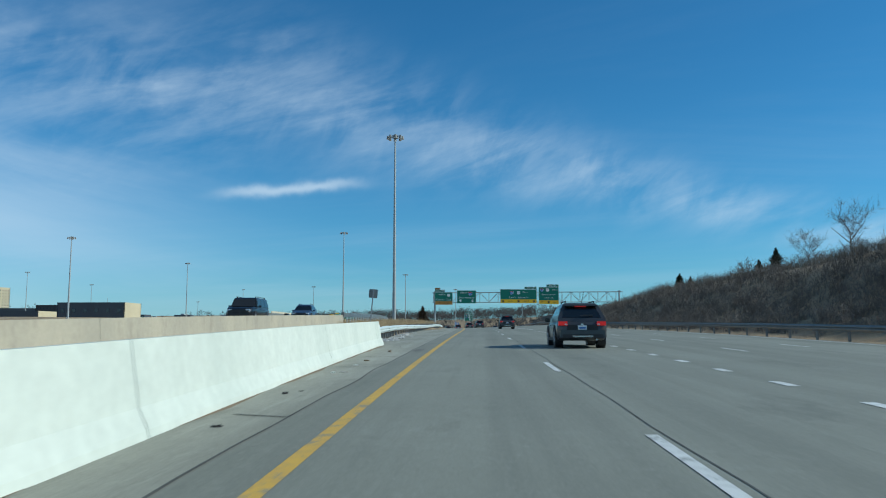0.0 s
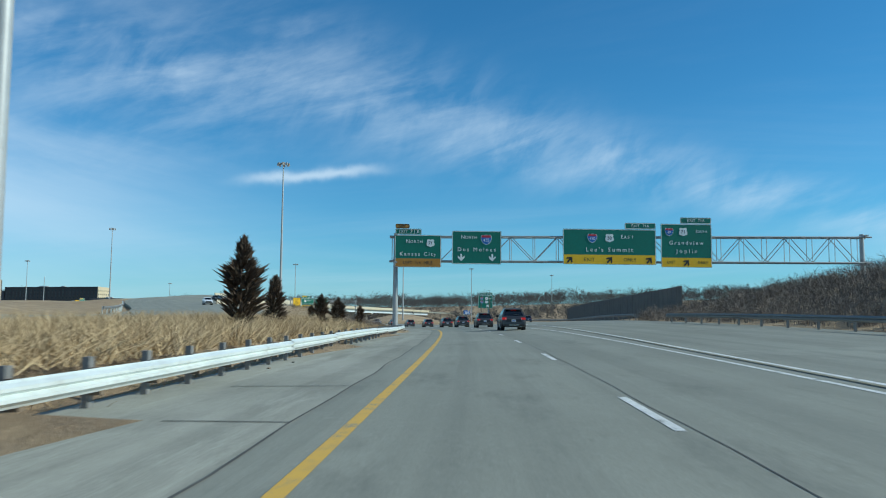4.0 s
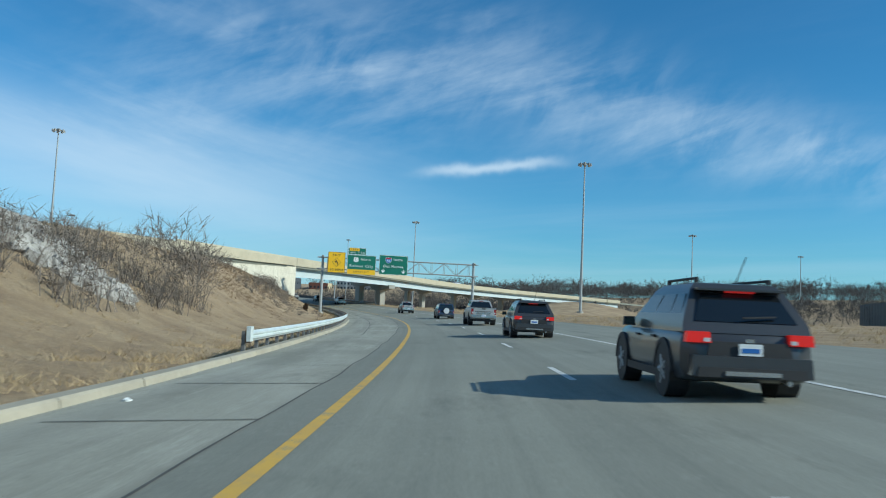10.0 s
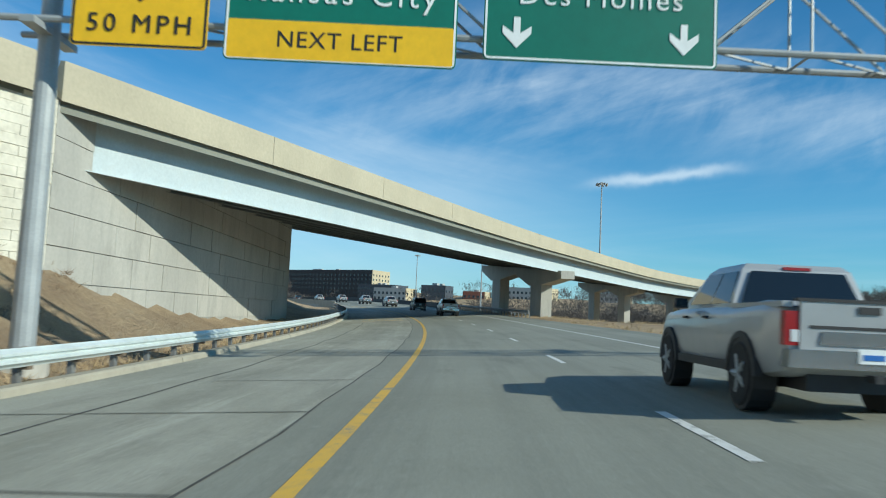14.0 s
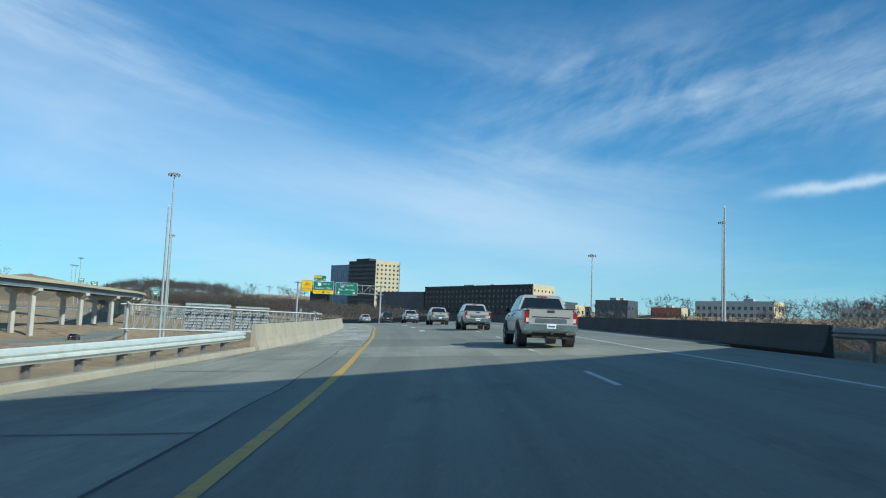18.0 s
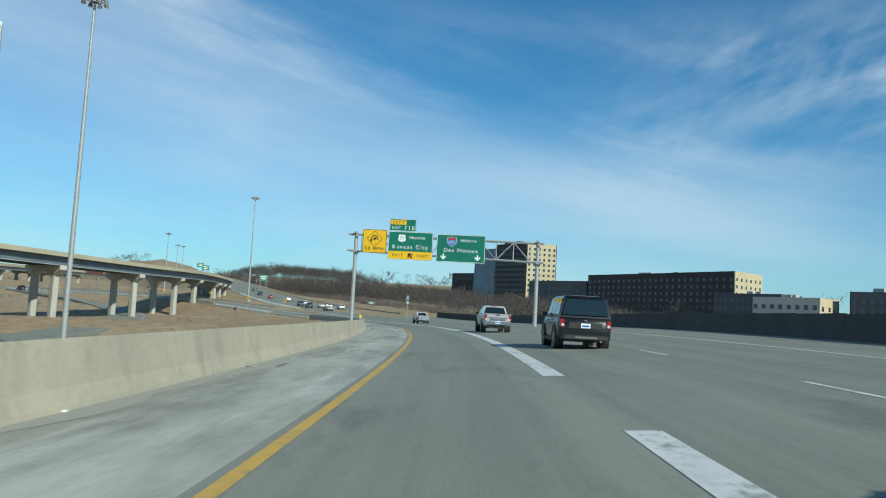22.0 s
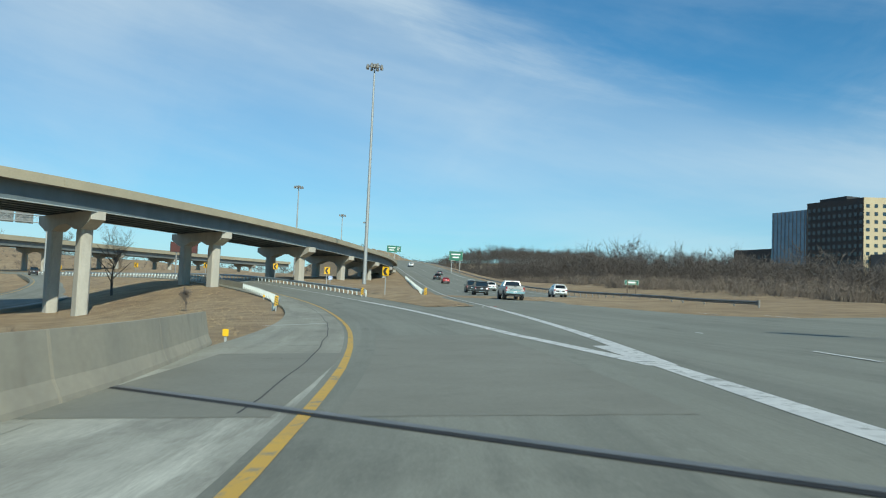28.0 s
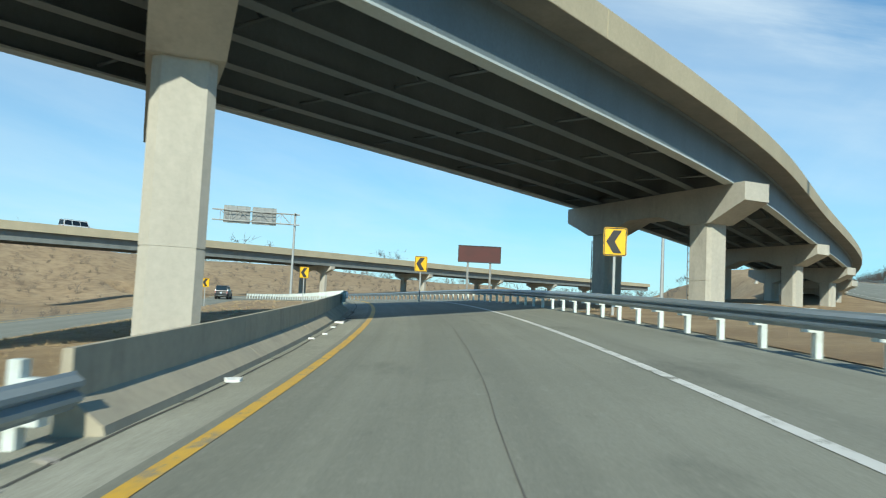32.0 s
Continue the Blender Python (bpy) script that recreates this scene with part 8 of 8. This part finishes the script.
    for sx in (1, -1):
        mr = put("mirror", Geo().box((sx * (w + 0.09), fl - 0.30, belt + 0.07), (0.20, 0.11, 0.15), None, 0.85), "plastic_black" if "dark_mirror" in extras else paint_, root)
        put("mirror_glass", Geo().box((sx * (w + 0.09), fl - 0.36, belt + 0.07), (0.16, 0.012, 0.11)), "car_glass", mr)
        for yy in ((rl + fl) / 2 - 0.15, (rl + fl) / 2 + 0.85):
            put("door_handle", Geo().box((sx * (w * 0.99 + 0.012), yy, belt - 0.14), (0.035, 0.20, 0.035)), "plastic_black", root)
    # rear: bumper, lamps, plate
    zb = zs + 0.14
    put("rear_bumper", Geo().box((0, y0 - 0.03, zb + 0.11), (W * (0.88 if kind != "pickup" else 0.93), 0.22, 0.27 if kind != "pickup" else 0.20), None, 0.97), "chrome" if kind == "pickup" else paint_, root)
    if kind != "pickup":
        put("bumper_trim", Geo().box((0, y0 - 0.05, zb + 0.03), (W * 0.80, 0.21, 0.13), None, 0.97), "plastic_black", root)
        put("skid_plate", Geo().box((0, y0 - 0.162, zb + 0.02), (W * 0.40, 0.02, 0.06)), "chrome", root)
    put("front_bumper", Geo().box((0, y1 - 0.05, zb + 0.13), (W * 0.78, 0.20, 0.26), None, 0.95), "plastic_black", root)
    put("grille", Geo().box((0, y1 - 0.035, hood - 0.33), (W * 0.55, 0.10, 0.20)), "plastic_black", root)
    lh = {"suv": 0.15, "boxy": 0.26, "sedan": 0.15, "pickup": 0.38}[kind]
    lw = {"suv": 0.34, "boxy": 0.15, "sedan": 0.36, "pickup": 0.17}[kind]
    lz = rear - {"suv": 0.10, "boxy": 0.24, "sedan": 0.16, "pickup": 0.32}[kind]
    for sx in (1, -1):
        tl = put("tail_lamp", Geo().box((sx * (w * 0.93 - lw / 2), y0 + 0.035, lz), (lw, 0.14, lh), None, 0.92), "brake_light" if brake else "lens_red", root)
        put("reversing_lens", Geo().box((sx * (w * 0.93 - lw + 0.06), y0 - 0.037, lz - lh * 0.22), (0.09, 0.012, lh * 0.35)), "lens_clear", tl)
        put("headlamp", Geo().box((sx * (w * 0.80 - 0.16), y1 - 0.09, hood - 0.26), (0.34, 0.16, 0.13), None, 0.9), "lens_clear", root)
    if kind in ("suv", "boxy"):
        put("tailgate_panel", Geo().box((0, y0 + 0.005, zb + (0.34 if kind == "suv" else 0.42)), (W * 0.62, 0.06, 0.20), None, 0.94), "plastic_black", root)
        put("tailgate_badge", Geo().box((0, y0 - 0.015, rear - 0.13), (0.12, 0.02, 0.05)), "chrome", root)
        put("high_brake_lamp", Geo().box((0, rh - 0.06, hi_z + 0.05), (0.42, 0.05, 0.035)), "brake_light" if brake else "lens_red", root)
        put("spoiler", Geo().box((0, rh - 0.02, hi_z + 0.075), (W * 0.66, 0.22, 0.03)), paint_, root)
        put("wiper", Geo().rod((-0.05, rl - 0.05, lo_z + 0.08), (0.42, rl - 0.01, lo_z + 0.11), 0.015, n=5), "plastic_black", root)
        for sx in (1, -1):
            put("roof_rail", Geo().rod((sx * (wt - 0.10), e0 + 0.05, zr + 0.05), (sx * (wt - 0.10), e1 - 0.15, zr + 0.05), 0.022, n=6).box((sx * (wt - 0.10), e0 + 0.1, zr + 0.02), (0.04, 0.10, 0.06)).box((sx * (wt - 0.10), e1 - 0.2, zr + 0.02), (0.04, 0.10, 0.06)), "plastic_black", root)
    if kind == "pickup":
        # open bed: side walls, tailgate, floor
        bl, bz = cab0 - y0, belt - 0.02
        put("bed_liner", Geo().box((0, y0 + bl / 2, bz + 0.008), (W * 0.80, bl - 0.12, 0.012)), "plastic_black", root)
        for sx in (1, -1):
            put("bed_rail", Geo().box((sx * w * 0.88, y0 + bl / 2, bz + 0.035), (0.12, bl - 0.02, 0.06)), paint_, root)
        bz = rear
        tg = put("tailgate", Geo().box((0, y0 - 0.01, bz - 0.29), (W * 0.77, 0.08, 0.56), None, 0.98), paint_, root)
        # black strip paints the shade line of the tailgate's fold
        put("tailgate_crease", Geo().box((0, y0 - 0.052, bz - 0.30), (W * 0.66, 0.012, 0.035)), "plastic_black", tg)
        put("tailgate_panel", Geo().box((0, y0 - 0.055, bz - 0.42), (W * 0.56, 0.03, 0.15), None, 0.94), "chrome", tg)
        put("tailgate_cap", Geo().box((0, y0 - 0.01, bz + 0.0), (W * 0.80, 0.11, 0.035)), "plastic_black", tg)
        put("tailgate_handle", Geo().box((0, y0 - 0.055, bz - 0.10), (0.24, 0.03, 0.08)), "plastic_black", tg)
        put("high_brake_lamp", Geo().box((0, rh + 0.02, hi_z + 0.06), (0.36, 0.05, 0.04)), "lens_red", root)
        put("underbody", Geo().box((0, y0 + 0.75, zs - 0.02), (W * 0.62, 1.3, 0.20)), "plastic_black", root)
        put("hitch", Geo().box((0, y0 - 0.18, zb - 0.08), (0.10, 0.22, 0.08)), "plastic_black", root)
    pz = zb + (0.34 if kind == "suv" else 0.42 if kind in ("suv", "boxy") else 0.16 if kind == "pickup" else 0.40)
    pl = put("number_plate", Geo().box((0, y0 - (0.05 if kind != "pickup" else 0.15), pz), (0.32, 0.015, 0.16)), "sign_white", root)
    put("plate_bar", Geo().box((0, y0 - (0.06 if kind != "pickup" else 0.16), pz - 0.01), (0.24, 0.008, 0.06)), "sign_blue", pl)
    if "spare" in extras:
        sp = put("spare_wheel", Geo().rod((0, y0 - 0.20, belt - 0.12), (0, y0 + 0.02, belt - 0.12), 0.36, 0.36, 20), "rubber", root)
        put("spare_cover", Geo().rod((0, y0 - 0.215, belt - 0.12), (0, y0 - 0.20, belt - 0.12), 0.30, 0.32, 20), "lens_clear", sp)
    if "antenna" in extras:
        put("antenna", Geo().rod((0.1, e0 + 0.25, zr), (0.14, e0 - 0.05, zr + 0.38), 0.008, n=5), "plastic_black", root)
    put("exhaust", Geo().rod((w * 0.55, y0 - 0.10, zs + 0.05), (w * 0.55, y0 + 0.2, zs + 0.05), 0.04, n=8), "chrome", root)
    return root


SUV, BIG, BOX, SED, PICK = (4.45, 1.88, 1.66), (4.9, 1.95, 1.78), (4.3, 1.88, 1.84), (4.7, 1.83, 1.45), (5.7, 1.98, 1.88)
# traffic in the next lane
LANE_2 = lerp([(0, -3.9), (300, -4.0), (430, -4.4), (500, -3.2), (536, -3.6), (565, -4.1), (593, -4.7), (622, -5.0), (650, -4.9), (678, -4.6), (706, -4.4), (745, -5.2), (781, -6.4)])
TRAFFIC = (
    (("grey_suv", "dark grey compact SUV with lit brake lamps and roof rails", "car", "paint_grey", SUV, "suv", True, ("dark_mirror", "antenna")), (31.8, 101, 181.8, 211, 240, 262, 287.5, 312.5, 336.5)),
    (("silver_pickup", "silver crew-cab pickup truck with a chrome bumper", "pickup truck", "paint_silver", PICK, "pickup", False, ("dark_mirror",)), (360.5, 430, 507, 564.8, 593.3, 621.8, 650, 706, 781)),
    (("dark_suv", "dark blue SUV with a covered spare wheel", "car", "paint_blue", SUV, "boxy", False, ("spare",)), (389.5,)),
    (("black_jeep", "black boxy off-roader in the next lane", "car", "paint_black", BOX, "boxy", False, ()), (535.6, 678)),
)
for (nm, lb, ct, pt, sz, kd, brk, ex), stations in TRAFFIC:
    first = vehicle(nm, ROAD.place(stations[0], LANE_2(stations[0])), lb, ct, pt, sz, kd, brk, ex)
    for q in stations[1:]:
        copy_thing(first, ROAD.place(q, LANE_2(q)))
vehicle("dark_suv", ROAD.place(118, -14.6), "dark blue SUV in the exit lane", "car", "paint_blue", SUV, "suv")
def on_main(x, y):
    """A spot on the through road, headed along it."""
    s = MAIN.nearest(x, y)
    c, l = MAIN.at(s, 0), MAIN.at(s, 1)
    return MAIN.place(s, (x - c.x) * (l.x - c.x) + (y - c.y) * (l.y - c.y), 0.0)


vehicle("black_suv", on_main(-504.2, 677.8), "black full-size SUV with tinted windows", "car", "paint_black", BIG, "boxy")
vehicle("silver_pickup", on_main(-474.0, 670.8), "silver pickup truck on the through road", "pickup truck", "paint_silver", PICK, "pickup", False, ("dark_mirror",))
for s, d, nm, kd, pt, sz, lb in ((MAIN_0 + 88, -5.6, "black_jeep", "boxy", "paint_black", BOX, "black boxy off-roader on the through road"), (MAIN_0 + 108, -11, "white_suv", "suv", "paint_white", SUV, "white SUV climbing the through road"),
                                 (MAIN_0 + 144, -11, "white_sedan", "sedan", "paint_white", SED, "white sedan climbing the through road"), (MAIN_0 + 162, -6.6, "red_car", "sedan", "paint_red", SED, "red car far along the through road"),
                                 (MAIN_0 + 190, -6.6, "dark_car", "suv", "paint_black", SUV, "small dark SUV far up the road"), (MAIN_0 + 66, -15.3, "white_car", "suv", "paint_white", SUV, "white SUV by the woods' edge"),
                                 (MAIN_0 + 78, -11, "silver_sedan", "sedan", "paint_silver", SED, "silver sedan on the through road"), (MAIN_0 + 230, -11, "grey_car", "sedan", "paint_grey", SED, "grey sedan far up the road"),
                                 (MAIN_0 + 300, -6.6, "white_van", "boxy", "paint_white", BIG, "white van near the crest")):
    vehicle(nm, MAIN.place(s, d, 0.0), lb, "car", pt, sz, kd)
for s, d, nm, kd, pt, sz, lb in ((490, -6.0, "black_suv_above", "boxy", "paint_black", BIG, "black SUV on the climbing roadway"), (412, -6.0, "white_suv_above", "suv", "paint_white", SUV, "white SUV on the climbing roadway"),
                                 (174, -4.0, "dark_suv_median", "boxy", "paint_black", BIG, "dark SUV beyond the median barrier"), (196, -4.0, "dark_car_median", "suv", "paint_blue", SUV, "dark blue SUV beyond the median barrier"),
                                 (620, -5.0, "silver_car_above", "sedan", "paint_silver", SED, "silver sedan on the overpass"), (700, -5.0, "white_car_above", "sedan", "paint_white", SED, "white sedan leaving the overpass")):
    vehicle(nm, OVER.place(s, d, 0.0, 180), lb, "car", pt, sz, kd)
vehicle("exit_car", EXIT.place(210, -1.0, 0.03), "dark SUV on the exit roadway", "car", "paint_blue", SUV, "suv")
vehicle("far_truck", FAR.place(146, -3, 0.05), "white box truck on the far overpass", "truck", "paint_white", (6.5, 2.2, 2.6), "boxy")
vehicle("lower_car", LOWER.place(150, -2.0, 0.02), "dark sedan on the lower road", "car", "paint_black", SED, "sedan")
vehicle("loop_jeep", LOWER.place(LOWER.nearest(-606, 604), 1.8, 0.02), "dark off-roader on the loop road", "car", "paint_black", BOX, "boxy")

# ---- paint marks, litter and scraps ----
for s0, d0, s1, d1 in ((482.5, 6.0, 487.0, 2.6), (487.5, 6.2, 492.5, 2.5)):
    a, b = ROAD.at(s0, d0, 0.007), ROAD.at(s1, d1, 0.007)
    w = (b - a).normalized()
    o = Vector((-w.y, w.x, 0)) * 0.14
    put("shoulder_mark", Geo().add([a + o, a - o, b - o, b + o], [(0, 1, 2, 3)]), "yellow_paint", label="slanted worn yellow stripe on the shoulder", category="lane marking", kind="structure", fix=False)
a, b = ROAD.at(848.2, 2.9, 0.007), ROAD.at(846.4, 5.6, 0.007)
o = Vector((-(b - a).y, (b - a).x, 0)).normalized() * 0.06
put("shoulder_mark", Geo().add([a + o, a - o, b - o, b + o], [(0, 1, 2, 3)]), "white_paint", label="slanted pale stripe on the ramp shoulder", category="lane marking", kind="structure", fix=False)
dk = random.Random(12)


def scrap(s, d, size, mat, label, name="litter", cat="litter", z=0.0):
    p = ROAD.at(s, d, z)
    g = Geo()
    n = 7
    pts = [(math.cos(6.283 * k / n) * size * dk.uniform(0.5, 1), math.sin(6.283 * k / n) * size * dk.uniform(0.3, 0.7)) for k in range(n)]
    g.prism(pts, 0, size * dk.uniform(0.12, 0.4))
    g.v = [(x + dk.uniform(-0.1, 0.1) * size, y, q * dk.uniform(0.5, 1.3)) for x, y, q in g.v]
    ob = put(name, g, mat, None, label, category=cat, group="roadside scraps")
    ob.matrix_world = pose(p.x, p.y, p.z, 0, 0, dk.uniform(0, 360))


scrap(235.7, 5.75, 0.42, "rubber", "torn black tyre tread lying by the kerb", "tyre_scrap", "tyre scrap")
scrap(284.3, 5.3, 0.40, "rubber", "curled scrap of tyre against the kerb", "tyre_scrap", "tyre scrap", 0.1)
scrap(667.2, 4.6, 0.22, "rock", "broken lump of concrete by the parapet", "rubble", "rubble")
scrap(548.3, 4.7, 0.12, "sign_blue", "small pale blue scrap on the shoulder")
scrap(770.9, 4.7, 0.35, "rubber", "dark rag lying at the parapet's foot", "rag", "rag")
scrap(726, 2.0, 0.12, "rubber", "small dark lump on the deck")
for k in range(26):
    s = dk.choice([dk.uniform(2, 34), dk.uniform(8, 34), dk.uniform(60, 200), dk.uniform(210, 540)])
    d = (3.0 if s < 34 else L_EDGE(s) - 0.15) - abs(dk.gauss(0, 0.18))
    scrap(s, d, dk.uniform(0.04, 0.12), dk.choice(["sign_white", "rock", "rubber", "dirt"]), dk.choice(["small pale scrap by the barrier", "bit of road debris by the kerb"]))
for k in range(14):
    s = dk.uniform(560, 815)
    scrap(s, L_PAR(s) - abs(dk.gauss(0.15, 0.2)), dk.uniform(0.05, 0.16), dk.choice(["rock", "dirt", "sign_white"]), "bit of debris at the parapet's foot")
for k in range(12):
    s = dk.uniform(916, 944)
    scrap(s, 2.8 - abs(dk.gauss(0, 0.12)), dk.uniform(0.06, 0.18), dk.choice(["sign_white", "rock"]), "pale rubble along the low wall")
for k in range(10):
    s = dk.uniform(866, 900)
    p = dk.uniform(-11.0, -7.0)
    scrap(s, p, dk.uniform(0.08, 0.25), dk.choice(["rock", "sign_white", "rubber", "sign_red"]), "scrap lying on the dirt of the gore")
lt = random.Random(21)
g = Geo()
for k in range(150):
    s = 38 + 24 * lt.random() ** 1.3
    p = ROAD.at(s, (4.35 if s < 50 else 4.9) + lt.gauss(0, 0.22), 0.03)
    a = lt.uniform(0, 3.14)
    q = lt.uniform(0.03, 0.14)
    u, v = Vector((math.cos(a), math.sin(a), lt.uniform(-0.2, 0.2))) * q, Vector((-math.sin(a), math.cos(a), lt.uniform(-0.3, 0.3))) * q * 0.6
    h = Vector((0, 0, q * 0.5))
    g.add([p - u - v, p + u - v, p + u + v, p - u + v, p + h], [(3, 2, 1, 0), (0, 1, 4), (1, 2, 4), (2, 3, 4), (3, 0, 4)])
put("roadside_litter", g, "facade_white", label="pale litter and grit strewn under the guardrail", category="litter", kind="stuff", fix=False)
# dirt drifted against kerbs, barriers and over the gore
def drift(s0, s1, d, w, seed, mat="dirt", label="sandy dirt drifted along the kerb"):
    r = random.Random(seed)
    f = d if callable(d) else (lambda s: d)
    g = Geo()
    s, rows = s0, []
    while s < s1:
        rows.append((s, w * r.uniform(0.35, 1.2)))
        s += 1.4
    for s, q in rows:
        g.v += [tuple(ROAD.at(s, f(s), 0.012)), tuple(ROAD.at(s, f(s) - q, 0.004))]
    g.f = [(2 * i, 2 * i + 2, 2 * i + 3, 2 * i + 1) for i in range(len(rows) - 1)]
    put("dirt_drift", g, mat, label=label, category="dirt", kind="structure", fix=False)


drift(-100, 33, lambda s: 3.2 + (0.02 * max(s, 0)), 0.16, 2)
drift(566, 820, L_PAR, 0.5, 3, "deck_shoulder", "pale dust along the parapet")
# dark smudges on the pavement
for s, d, ln, w in ((28, 2.0, 2.4, 0.5), (668, 4.1, 1.6, 0.14), (640, 4.4, 1.1, 0.10), (880, -0.4, 5.0, 0.25), (735, -0.6, 1.4, 0.3)):
    g = Geo()
    n = 12
    pts = [ROAD.at(s + math.cos(6.283 * k / n) * ln / 2 * dk.uniform(0.8, 1), d + math.sin(6.283 * k / n) * w / 2 * dk.uniform(0.6, 1), 0.005) for k in range(n)]
    put("oil_stain", g.add(pts, [tuple(range(n))]), "stain", label="dark oil stain on the concrete", category="stain", kind="structure", fix=False)
